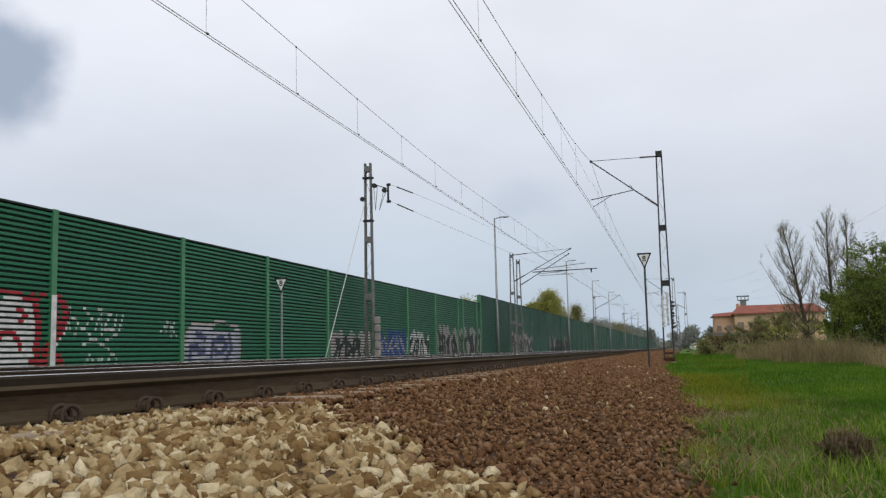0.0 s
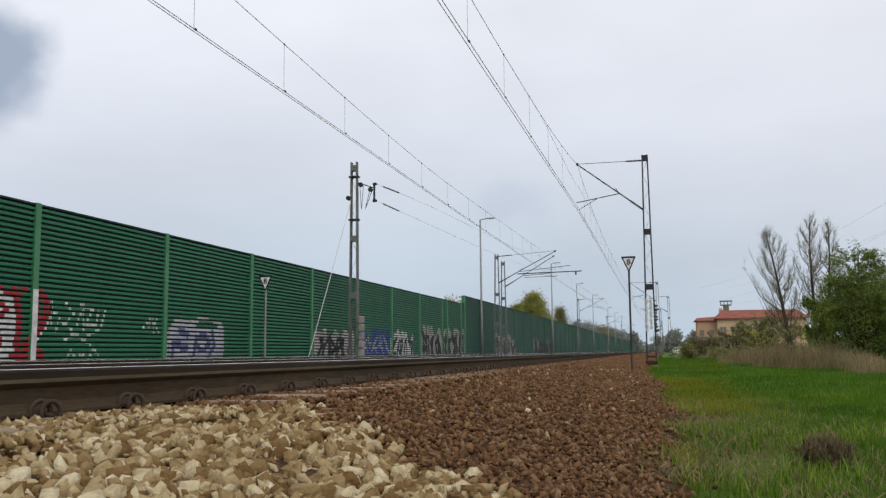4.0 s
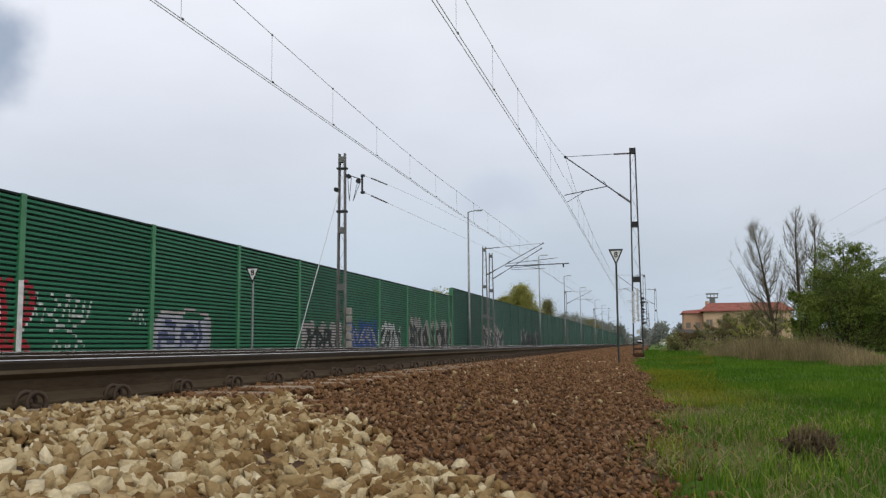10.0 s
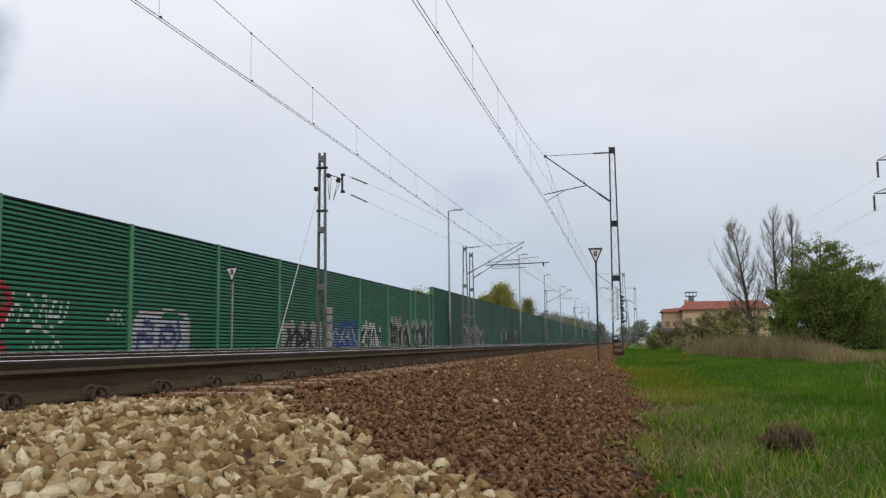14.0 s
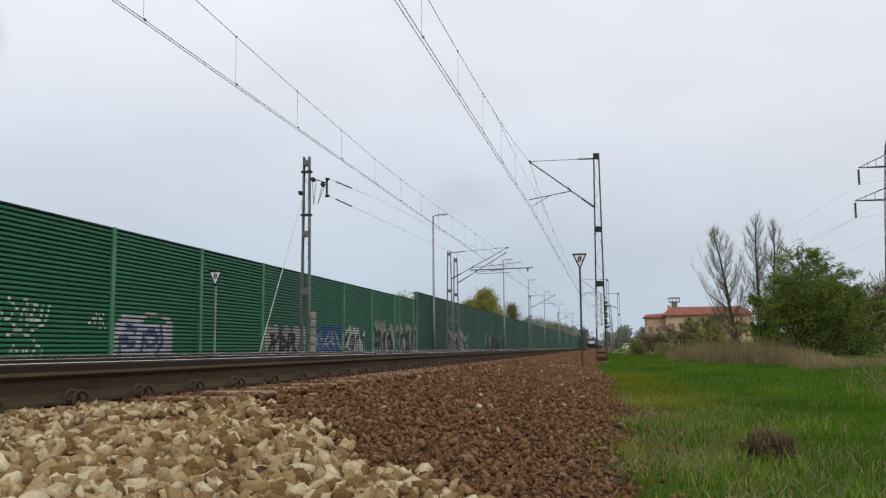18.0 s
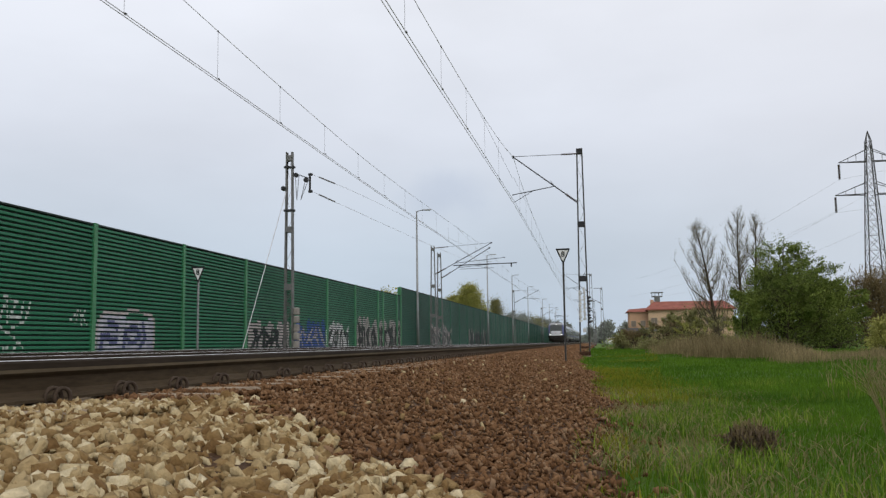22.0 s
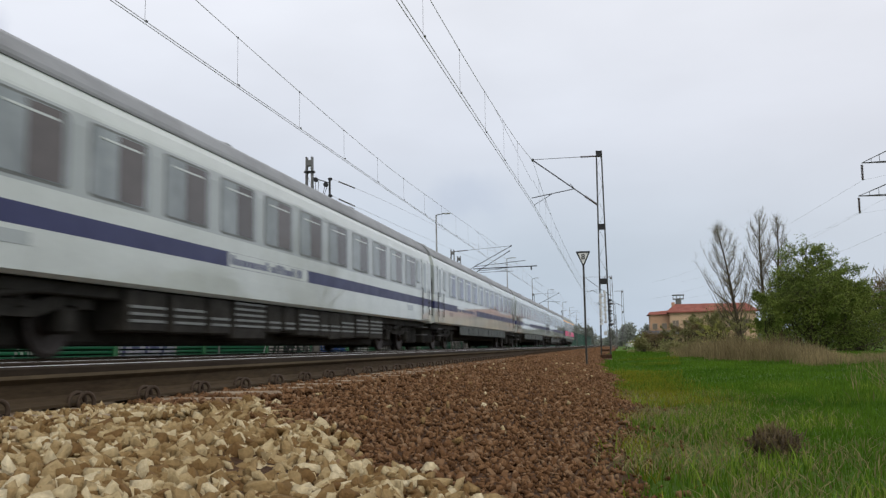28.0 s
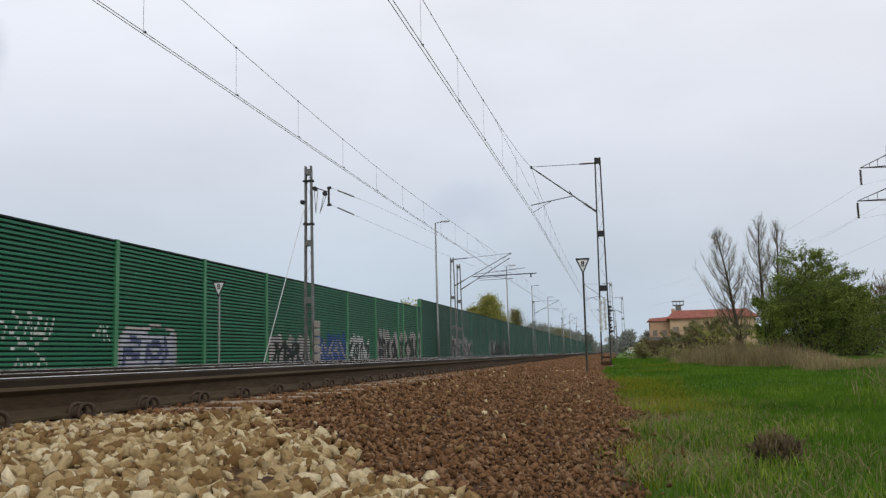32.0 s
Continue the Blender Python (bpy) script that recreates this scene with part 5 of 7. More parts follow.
bush((21.5, 60, -0.6), 4.5, 2.0, 4.6, 32, "brown leafless thicket behind the dry reeds", M_SCRUB, 11000, 0.6, "thicket", 60, 90, "thicket", 0, 0.05)
bush((26.5, 62, -0.6), 4.5, 2.0, 4.6, 38, "brown leafless thicket behind the dry reeds", M_SCRUB, 11000, 0.6, "thicket", 60, 90, "thicket", 0, 0.05)
for i in range(18):
    x, y = 1.6 + 0.5 * i + 0.5 * math.sin(i * 2.1), 62 + 6 * math.sin(i * 1.7) + (i % 3) * 8
    bush((x, y, -0.62), 0.9 + 0.3 * (i % 3), 0.9, 0.65 + 0.4 * ((i * 7) % 4) / 3 + (0.4 if i < 3 else 0), 50 + i, "low greyish green scrub at the meadow's edge", (M_LEAF_B, M_SCRUB, M_LEAF)[i % 3], 1700, 0.14, "scrub_bush", 8, 24)
for x, y, w, h, k in ((3.4, 58, 1.1, 1.5, 0), (4.6, 60, 1.3, 1.8, 1), (5.9, 57, 1.2, 1.7, 2), (7.0, 55, 1.2, 1.9, 3), (2.4, 64, 1.0, 1.3, 4), (8.3, 52, 1.0, 1.6, 5)):
    bush((x, y, -0.62), w, 0.9, h, 210 + k, "loose olive scrub behind the reed belt", (M_LEAF_B, M_SCRUB, M_LEAF_Y)[k % 3], 2600, 0.08, "scrub_bush", 26, 40, "bush", 14)
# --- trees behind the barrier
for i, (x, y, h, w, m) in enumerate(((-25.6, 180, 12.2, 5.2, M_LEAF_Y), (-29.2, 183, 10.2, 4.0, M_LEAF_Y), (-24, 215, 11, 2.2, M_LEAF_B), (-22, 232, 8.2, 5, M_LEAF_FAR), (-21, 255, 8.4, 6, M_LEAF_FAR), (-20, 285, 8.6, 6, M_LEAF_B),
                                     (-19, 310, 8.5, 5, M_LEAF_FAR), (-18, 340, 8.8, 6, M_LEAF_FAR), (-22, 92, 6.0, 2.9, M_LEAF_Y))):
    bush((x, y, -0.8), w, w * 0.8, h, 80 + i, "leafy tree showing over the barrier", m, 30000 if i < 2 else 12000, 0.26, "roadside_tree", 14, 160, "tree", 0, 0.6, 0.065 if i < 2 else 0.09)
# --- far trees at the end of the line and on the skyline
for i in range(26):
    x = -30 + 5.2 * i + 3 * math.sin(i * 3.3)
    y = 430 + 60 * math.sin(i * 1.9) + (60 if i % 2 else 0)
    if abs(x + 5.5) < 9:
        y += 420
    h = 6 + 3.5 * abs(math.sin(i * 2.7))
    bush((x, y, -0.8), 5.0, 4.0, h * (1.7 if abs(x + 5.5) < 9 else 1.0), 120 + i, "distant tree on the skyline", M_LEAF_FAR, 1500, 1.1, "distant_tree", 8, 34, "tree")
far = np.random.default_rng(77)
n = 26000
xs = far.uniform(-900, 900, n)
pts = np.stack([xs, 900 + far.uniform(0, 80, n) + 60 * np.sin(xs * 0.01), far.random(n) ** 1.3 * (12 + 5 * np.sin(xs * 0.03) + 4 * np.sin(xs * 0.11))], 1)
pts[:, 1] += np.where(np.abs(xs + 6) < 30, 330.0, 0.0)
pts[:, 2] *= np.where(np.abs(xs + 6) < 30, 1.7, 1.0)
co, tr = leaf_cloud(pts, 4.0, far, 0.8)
tagged(part("far_wood", big_mesh("far_wood", co, tr, M_LEAF_FAR), None), "far wood along the horizon, greyed by painted haze", "wood", kind="stuff")


# --- reeds, grass and ground cover
def blades(pts, height, width, rng, lean=0.35, mats=None):
    """Bent blades of grass: three triangles each."""
    n = len(pts)
    h = height * rng.uniform(0.45, 1.25, (n, 1))
    a = rng.uniform(0, 2 * np.pi, n)
    side = np.stack([np.cos(a), np.sin(a), np.zeros(n)], 1) * width
    b = rng.uniform(0, 2 * np.pi, n)
    bend = np.stack([np.cos(b), np.sin(b), np.zeros(n)], 1) * h * lean * rng.random((n, 1))
    up = np.array((0, 0, 1.0))
    p0, p1 = pts - side, pts + side
    m = pts + up * h * 0.55 + bend * 0.35
    p2, p3 = m - side * 0.8, m + side * 0.8
    p4 = pts + up * h + bend * 1.1
    co = np.stack([p0, p1, p2, p3, p4], 1).reshape(-1, 3)
    k = np.arange(n)[:, None] * 5
    return co, np.concatenate([k + [0, 1, 3], k + [0, 3, 2], k + [2, 3, 4]], 0)


def scatter(n, x0, x1, y0, y1, rng, keep):
    x, y = rng.uniform(x0, x1, n), rng.uniform(y0, y1, n)
    ok = keep(x, y)
    return x[ok], y[ok]


V_FIELD = np.vectorize(field_z)
V_TOE = np.vectorize(toe)


def patchy(x, y, f, o=0.0):
    return np.sin(x * f + 1.3 * np.sin(y * f * 0.7 + o) + o) * np.sin(y * f * 0.8 + 0.9 * np.sin(x * f * 1.1) + 2 * o)


def grass_stuff(name, label, x, y, height, width, m, rng, lean=0.4):
    z = V_FIELD(x, y) - 0.01
    co, tr = blades(np.stack([x, y, z], 1), height, width, rng, lean)
    return tagged(part(name, big_mesh(name, co, tr, m), None), label, "grass", kind="stuff")


def meadow():
    rng = np.random.default_rng(19)
    inside = lambda x, y: x > V_TOE(y) - 0.12 * rng.random(len(x))
    open_ = lambda x, y: (x > V_TOE(y) - 0.05) & (x < 0.28 * y + 1.4) & ~((np.hypot(x - 0.74, y - 4.9) < 0.06))
    x, y = scatter(120000, -0.2, 5.0, 2.6, 13, rng, lambda x, y: open_(x, y) & ((patchy(x, y, 2.6) > -0.35) | (x > 0.6)) & (rng.random(len(x)) < np.clip((x + 0.3) / 1.5, 0.1, 1)))
    grass_stuff("grass", "short green meadow grass beside the ballast", x, y, 0.06, 0.003, M_GRASS, rng)
    x, y = scatter(16000, -0.1, 5.0, 2.6, 12, rng, lambda x, y: open_(x, y) & (patchy(x, y, 3.4, 1.0) > 0.3))
    grass_stuff("tall_grass", "taller tufts of fresh green grass", x, y, 0.12, 0.0035, M_TUFT, rng, 0.6)
    x, y = scatter(11000, -0.15, 1.8, 2.6, 11, rng, lambda x, y: open_(x, y) & (rng.random(len(x)) < np.clip(1.15 - x * 0.6, 0.05, 1)) & (patchy(x, y, 3.1, 0.7) > -0.4))
    grass_stuff("dead_grass", "dead straw lying between the grass", x, y, 0.07, 0.004, M_STRAW, rng, 1.6)
    x, y = scatter(140000, -0.9, 12.0, 10, 46, rng, lambda x, y: (x > V_TOE(y) - 0.1) & (x < 0.3 * y + 1) & (rng.random(len(x)) < np.clip((24 / y) ** 1.5, 0, 1) * np.clip((y - 9.5) / 4, 0, 1)))
    grass_stuff("grass", "green meadow grass", x, y, 0.07, 0.007, M_GRASS, rng)
    x, y = scatter(14000, -0.9, 2.6, 9, 42, rng, lambda x, y: (x > V_TOE(y) - 0.1) & (patchy(x, y, 0.9, 0.5) > 0.05) & (x < toe(30) + 0.06 * y + 0.6))
    grass_stuff("yellow_grass", "yellowish grass along the ballast", x, y, 0.09, 0.006, M_GRASS_Y, rng)
    x, y = scatter(26000, -0.3, 1.6, 8.5, 19, rng, lambda x, y: (x > V_TOE(y) - 0.05) & (rng.random(len(x)) < np.exp(-((x - 0.45 + 0.04 * (y - 12)) / 0.4) ** 2)))
    grass_stuff("yellow_grass", "yellowing grass beside the ballast", x, y, 0.075, 0.0045, M_GRASS_Y, rng)
    x, y = scatter(16000, -0.7, 9.0, 44, 80, rng, lambda x, y: (x > V_TOE(y) - 0.1) & (x < 0.2 * y))
    grass_stuff("grass", "distant green meadow grass", x, y, 0.13, 0.014, M_GRASS, rng)
    # weeds on the ballast toe
    x, y = scatter(5000, -0.5, 0.3, 2.8, 14, rng, lambda x, y: (np.abs(x - V_TOE(y)) < 0.22) & (patchy(x, y, 4.0, 2.0) > 0.2))
    grass_stuff("weeds", "sparse weeds at the foot of the ballast", x, y, 0.07, 0.005, M_GRASS_Y, rng, 0.9)
    # reeds
    front = lambda x: np.interp(x, [0.6, 1.5, 2.1, 3.26, 3.8, 4.3, 9, 16], [47, 42, 37, 28.8, 22.6, 17.0, 16.5, 20])
    x, y = scatter(120000, 1.5, 16, 15, 56, rng, lambda x, y: (rng.random(len(x)) < np.clip((x - 0.05 * y) / (0.05 * y) + 0.5 * patchy(x, y, 0.6), 0, 1)) & (rng.random(len(x)) < np.clip((y - front(x) + 2.2 * patchy(x, y, 1.1)) / 6, 0, 1)) & (y < front(x) + 16) & (x < 0.42 * y) & (patchy(x, y, 0.8, 3.0) > -0.5 + 0.9 * rng.random(len(x)) * np.exp(-(y - front(x)) / 4)))
    z = V_FIELD(x, y)
    low = np.clip((0.24 - x / y) / 0.07, 0.22, 1)
    tall = (low * (0.12 + 0.48 * np.clip((y - front(x)) / 5, 0, 1)) + 0.2 * low * patchy(x, y, 0.9, 1.0) + 0.14 * patchy(x, y, 2.3, 2.0) )[:, None]
    co, tr = blades(np.stack([x, y, z], 1), tall, 0.008, rng, 0.5)
    tagged(part("reeds", big_mesh("reeds", co, tr, M_REED), None), "belt of dry beige reeds at the meadow's edge", "reeds", kind="stuff")
    x, y = scatter(26000, 2.0, 16, 26, 56, rng, lambda x, y: (x > 0.1 * y) & (x < 0.175 * y) & (y > front(x) + 4) & (y < front(x) + 15) & (patchy(x, y, 0.7, 4.0) > -0.2))
    z = V_FIELD(x, y)
    tall = (0.75 + 0.3 * patchy(x, y, 1.1, 2.0))[:, None]
    co, tr = blades(np.stack([x, y, z], 1), tall, 0.008, rng, 0.6)
    tagged(part("reeds", big_mesh("reeds", co, tr, M_SCRUB), None), "brown dead stalks behind the reeds", "reeds", kind="stuff")
    x, y = scatter(9000, 1.6, 8, 8.0, 25, rng, lambda x, y: (rng.random(len(x)) < 0.75 * np.clip((x - 0.2 * y) / (0.13 * y), 0, 1) ** 2) & (patchy(x, y, 1.7, 1.0) > -0.5) & (x < 0.4 * y))
    z = V_FIELD(x, y)
    co, tr = blades(np.stack([x, y, z], 1), 0.26, 0.0045, rng, 0.6)
    tagged(part("reeds", big_mesh("reeds", co, tr, M_REED), None), "dry stalks standing in the grass", "reeds", kind="stuff")


meadow()


def shoots():
    """Leafless saplings at the side of the meadow."""
    rng = np.random.default_rng(4)
    for x, y, n, h in ((1.34, 4.4, 16, 0.42), (1.52, 4.8, 12, 0.4), (1.75, 5.9, 10, 0.4), (2.4, 7.9, 8, 0.45)):
        root = thing("sapling", (x, y, field_z(x, y)), "leafless thin sapling shoots in the grass", "sapling", "saplings in the grass")
        for i in range(n):
            a, l = rng.uniform(0, 6.28), rng.uniform(0.03, 0.17)
            top = Vector((l * math.cos(a), l * math.sin(a), h * rng.uniform(0.6, 1.0)))
            mid = top * 0.5 + Vector(rng.normal(0, 0.012, 3))
            sh = Shape().tube([Vector((0.04 * math.cos(a), 0.04 * math.sin(a), 0)), mid, top], [0.0042, 0.0032, 0.0016], 5)
            for k in range(3):
                q = mid + (top - mid) * rng.uniform(0.1, 0.8)
                sh.tube([q, q + Vector((rng.normal(0, 0.07), rng.normal(0, 0.07), 0.1))], [0.0018, 0.0009], 4)
            part("shoot", sh, M_STRAW if i % 3 else M_REED, root)


shoots()


def stump():
    rng = np.random.default_rng(6)
    root = thing("cut_shrub", (0.75, 4.8, field_z(0.75, 4.8)), "cut-back shrub stump of dark dead twigs in the grass", "stump")

    def crooked(n, h0, h1, w, spread_, tilt):
        shape = Shape()
        for i in range(n):
            a, q = rng.uniform(0, 6.28), rng.random() ** 0.6 * spread_
            b = Vector((q * math.cos(a) * 1.15, q * math.sin(a), 0))
            h = rng.uniform(h0, h1) * (1 - 2.4 * q * abs(math.cos(a)) * rng.random())
            d = Vector((rng.normal(0, 0.03) + tilt * b.x, rng.normal(0, 0.03) + tilt * b.y, h))
            mid = b + d * 0.55 + Vector(rng.normal(0, 0.013, 3))
            shape.tube([b, mid, b + d], [w, w * 0.8, w * 0.5], 4)
        return shape

    dark = mat("dead_dark_twigs", (0.15, 0.112, 0.075), 0.9, 0, 0.5, 20, 60, 0.2)
    part("dead_growth", crooked(240, 0.06, 0.15, 0.005, 0.092, 0.2), dark, root)
    part("stubble", crooked(80, 0.1, 0.185, 0.0048, 0.08, 0.15), M_REED, root)
    part("dead_leaves", big_mesh("dead_leaves", *leaf_cloud(rng.normal(0, 1, (700, 3)) * (0.058, 0.055, 0.03) + (0, 0, 0.06), 0.028, rng), M_SCRUB), None, root)
    # solid core added to fill the clump's dark inside between the twigs
    rings = [[(r * (1 + 0.25 * math.sin(3 * t + k) + 0.12 * math.sin(7 * t)) * math.cos(t), r * (1 + 0.2 * math.sin(4 * t - k)) * math.sin(t), z) for t in [2 * math.pi * i / 16 for i in range(16)]]
             for k, (r, z) in enumerate(((0.1, -0.03), (0.092, 0.03), (0.07, 0.07), (0.035, 0.09)))]
    part("root_crown", Shape().loft(rings), dark, root)


stump()


# ---------------------------------------------------------------- train
M_SILVER = mat("silver_grey_loco_paint", (0.15, 0.155, 0.142), 0.35, 0.2, 0.1, 1.5, 30, 0.02, stains=0.12, coat=1.0)
M_SILVERD = mat("dark_grey_loco_paint", (0.07, 0.067, 0.058), 0.7, 0.0, 0.25, 2, 30, 0.05, stains=0.3, spec=0.15)
M_APRON = mat("black_apron", (0.042, 0.039, 0.033), 0.75, 0.0, 0.3, 2, 30, 0.05, spec=0.12)
M_FADE = mat("faded_red_print", (0.27, 0.09, 0.085), 0.4, 0.0, 0.15, 2, 30, 0.02)
M_LOUVRE = mat("faded_navy_panel", (0.085, 0.095, 0.155), 0.5, 0.0, 0.15, 2, 30, 0.02)
M_FRONT = mat("light_grey_front_paint", (0.43, 0.45, 0.47), 0.35, 0.1, 0.06, 3, 30, 0.02, coat=0.3)
M_BLUE = mat("dark_blue_paint", (0.022, 0.035, 0.14), 0.35, 0.1, 0.12, 2, 30, 0.02, coat=0.4)
M_NAVY = mat("navy_stripe_paint", (0.028, 0.034, 0.12), 0.4, 0.0, 0.12, 2, 30, 0.02)
M_COACH = mat("off_white_coach_paint", (0.58, 0.635, 0.605), 0.38, 0.0, 0.08, 0.9, 14, 0.02, stains=0.18, coat=1.0)
M_COACHW = mat("clean_white_coach_paint", (0.735, 0.785, 0.78), 0.38, 0.0, 0.06, 0.9, 14, 0.02, stains=0.12, coat=1.0)
M_COACHG = mat("pale_grey_window_band", (0.36, 0.405, 0.4), 0.38, 0.0, 0.07, 0.9, 14, 0.02, stains=0.12, coat=1.0)
M_ROOF = mat("grey_coach_roof", (0.25, 0.262, 0.272), 0.55, 0.0, 0.15, 1.2, 20, 0.04, stains=0.3)
M_SKIRT = mat("dark_grey_skirt", (0.07, 0.084, 0.078), 0.55, 0.0, 0.2, 2, 30, 0.04, stains=0.35)
M_UNDER = mat("near_black_underframe", (0.04, 0.038, 0.033), 0.8, 0.1, 0.35, 4, 40, 0.2)
M_WHEEL = mat("wheel_steel", (0.06, 0.052, 0.048), 0.5, 0.7, 0.25, 5, 50, 0.1)
# Noise towards paler grey stands in for reflections on the glass.
M_GLASS = mat("window_glass_reflection_tone", (0.075, 0.09, 0.098), 0.06, 0.0, 0.15, 0.45, 3, 0.0, other=(0.2, 0.225, 0.23))
M_GLASSD = mat("dark_brown_tinted_glass", (0.06, 0.055, 0.054), 0.06, 0.0, 0.15, 0.45, 3, 0.0)
# Pale grey-blue puts reflected sky and drawn curtains into the pane colour.
M_PALEGLASS = mat("pale_reflecting_window_glass", (0.31, 0.355, 0.37), 0.08, 0.0, 0.15, 0.9, 5, 0.0, other=(0.21, 0.24, 0.25), rnd=0.25)
M_BLIND = mat("dark_blue_blind_behind_glass", (0.085, 0.105, 0.2), 0.08, 0.0, 0.15, 0.9, 5, 0.0, rnd=0.3)
# The dim interior is put into the colour of a strip on the pane.
M_DUSK = mat("dim_compartment_behind_glass", (0.1, 0.088, 0.085), 0.08, 0.0, 0.15, 0.9, 5, 0.0, rnd=0.3)
M_RECESS = mat("pale_grey_window_panel", (0.33, 0.345, 0.345), 0.3, 0.0, 0.12, 0.9, 8, 0.0, coat=0.2)
M_SKIRTL = mat("mid_grey_seal_and_louvre", (0.2, 0.215, 0.21), 0.6, 0.0, 0.2, 3, 30, 0.03)
M_NAVYL = mat("faded_navy_lettering", (0.13, 0.145, 0.23), 0.5, 0.0, 0.12, 2, 30, 0.02)
M_SCREEN = mat("windscreen_glass", (0.052, 0.062, 0.058), 0.05, 0.0, 0.15, 1.0, 10, 0.0)
M_RUBBER = mat("black_rubber_gangway", (0.025, 0.025, 0.026), 0.8, 0.0, 0.3, 6, 40, 0.2)
M_ORANGE = mat("orange_class_stripe", (0.95, 0.47, 0.02), 0.4, 0.0, 0.08, 2, 30, 0.02)
M_PINK = mat("magenta_advert_film", (0.82, 0.05, 0.23), 0.4, 0.0, 0.1, 1.5, 20, 0.02)
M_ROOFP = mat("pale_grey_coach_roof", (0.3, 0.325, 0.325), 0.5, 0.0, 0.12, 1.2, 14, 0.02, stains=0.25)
M_LAVENDER = mat("pale_lavender_coach_paint", (0.4, 0.42, 0.53), 0.38, 0.0, 0.07, 0.9, 14, 0.02, stains=0.12, coat=1.0)
M_PINKL = mat("pale_pink_print", (0.85, 0.38, 0.5), 0.4, 0.0, 0.1, 1.5, 20, 0.02)
M_RED = mat("red_paint", (0.42, 0.03, 0.035), 0.4, 0.0, 0.1, 2, 30, 0.02)
M_HEAD = mat("lit_headlight", (0.9, 0.9, 0.88), 0.2, 0.0, 0.02, 5, 30, 0.0, emit=2.4)
M_STEEL = mat("buffer_steel", (0.1, 0.1, 0.1), 0.5, 0.6, 0.2, 6, 60, 0.1)

L_LOCO = 18.6


def ramp_of(pairs):
    def get(z):
        for (a, p), (b, q) in zip(pairs, pairs[1:]):
            if z <= b:
                k = max(0.0, (z - a) / (b - a))
                return p + (q - p) * k
        return pairs[-1][1]
    return get


loco_w = ramp_of(((0.95, 1.45), (1.1, 1.49), (3.1, 1.49), (3.32, 1.45), (3.52, 1.34), (3.72, 1.13), (3.87, 0.83), (3.96, 0.56), (4.03, 0.28)))
loco_f = ramp_of(((0.95, 0.22), (1.4, 0.1), (1.95, 0.2), (2.15, 0.32), (3.15, 0.92), (3.4, 1.13), (3.6, 1.36), (3.78, 1.66), (3.9, 2.1), (3.96, 2.55), (4.03, 3.4)))


def loco_point(s, z, out=0.0, rear=False):
    """A point of the nose: s runs across it from -1 to 1."""
    n = 2.15
    w, f = loco_w(z), loco_f(z)
    y = f + 0.92 * (1 - max(0.0, 1 - abs(s) ** n) ** (1 / n))
    x = s * (w + out * abs(s))
    y -= out
    return (x, L_LOCO - y, z) if rear else (x, y, z)


def nose_patch(s0, s1, z0, z1, out, ns=10, nz=6, rear=False, thick=0.01, skew=0.0):
    sh = Shape()
    ease = [math.sin(math.asin(s0) + (math.asin(s1) - math.asin(s0)) * i / ns) for i in range(ns + 1)]
    grid = [[loco_point(ease[i], z0 + (z1 - z0) * j / nz, out, rear) for i in range(ns + 1)] for j in range(nz + 1)]
    v = [p for r in grid for p in r]
    k = ns + 1
    sh.add(v, [(j * k + i, j * k + i + 1, (j + 1) * k + i + 1, (j + 1) * k + i) for j in range(nz) for i in range(ns)])
    return sh


def build_wheelset(root, y, r=0.5, half=0.78):
    for s in (-1, 1):
        w = part("wheel", Shape().lathe([(0.05, -0.07), (r * 0.9, -0.07), (r, -0.05), (r, 0.04), (r * 0.88, 0.05), (r * 0.8, 0.03), (0.18, 0.02), (0.16, 0.08), (0.05, 0.08)], 24, (s * half, y, r), "x"), M_WHEEL, root, smooth=False)
        part("axle_box", Shape().box(s * 1.02 - 0.1, s * 1.02 + 0.1, y - 0.17, y + 0.17, r - 0.16, r + 0.18, bevel=0.04), M_UNDER, w)


def build_bogie(root, y, base, r):
    sh = Shape()
    for s in (-1, 1):
        rings = [[(s * 1.02 + dx, y + q * base, z + dz) for dx, dz in ((-0.07, -0.1), (0.07, -0.1), (0.07, 0.1), (-0.07, 0.1))] for q, z in ((-0.72, 0.72), (-0.5, 0.78), (-0.25, 0.6), (0.25, 0.6), (0.5, 0.78), (0.72, 0.72))]
        sh.loft(rings)
        for q in (-0.6, -0.4, 0.4, 0.6):
            sh.lathe([(0.085, 0), (0.085, 0.3)], 10, (s * 1.05, y + q * base, 0.62))
        for q in (-0.12, 0.12):
            sh.lathe([(0.13, 0), (0.13, 0.34)], 10, (s * 1.02, y + q * base, 0.62))
        sh.tube([(s * 1.16, y - 0.35 * base, 0.66), (s * 1.16, y + 0.3 * base, 0.85)], 0.045, 8)
    sh.box(-1.0, 1.0, y - 0.3, y + 0.3, 0.5, 0.8, bevel=0.04)
    b = part("bogie_frame", sh, M_UNDER, root, "near-black bogie frame with springs")
    for q in (-0.5, 0.5):
        build_wheelset(b, y + q * base, r)


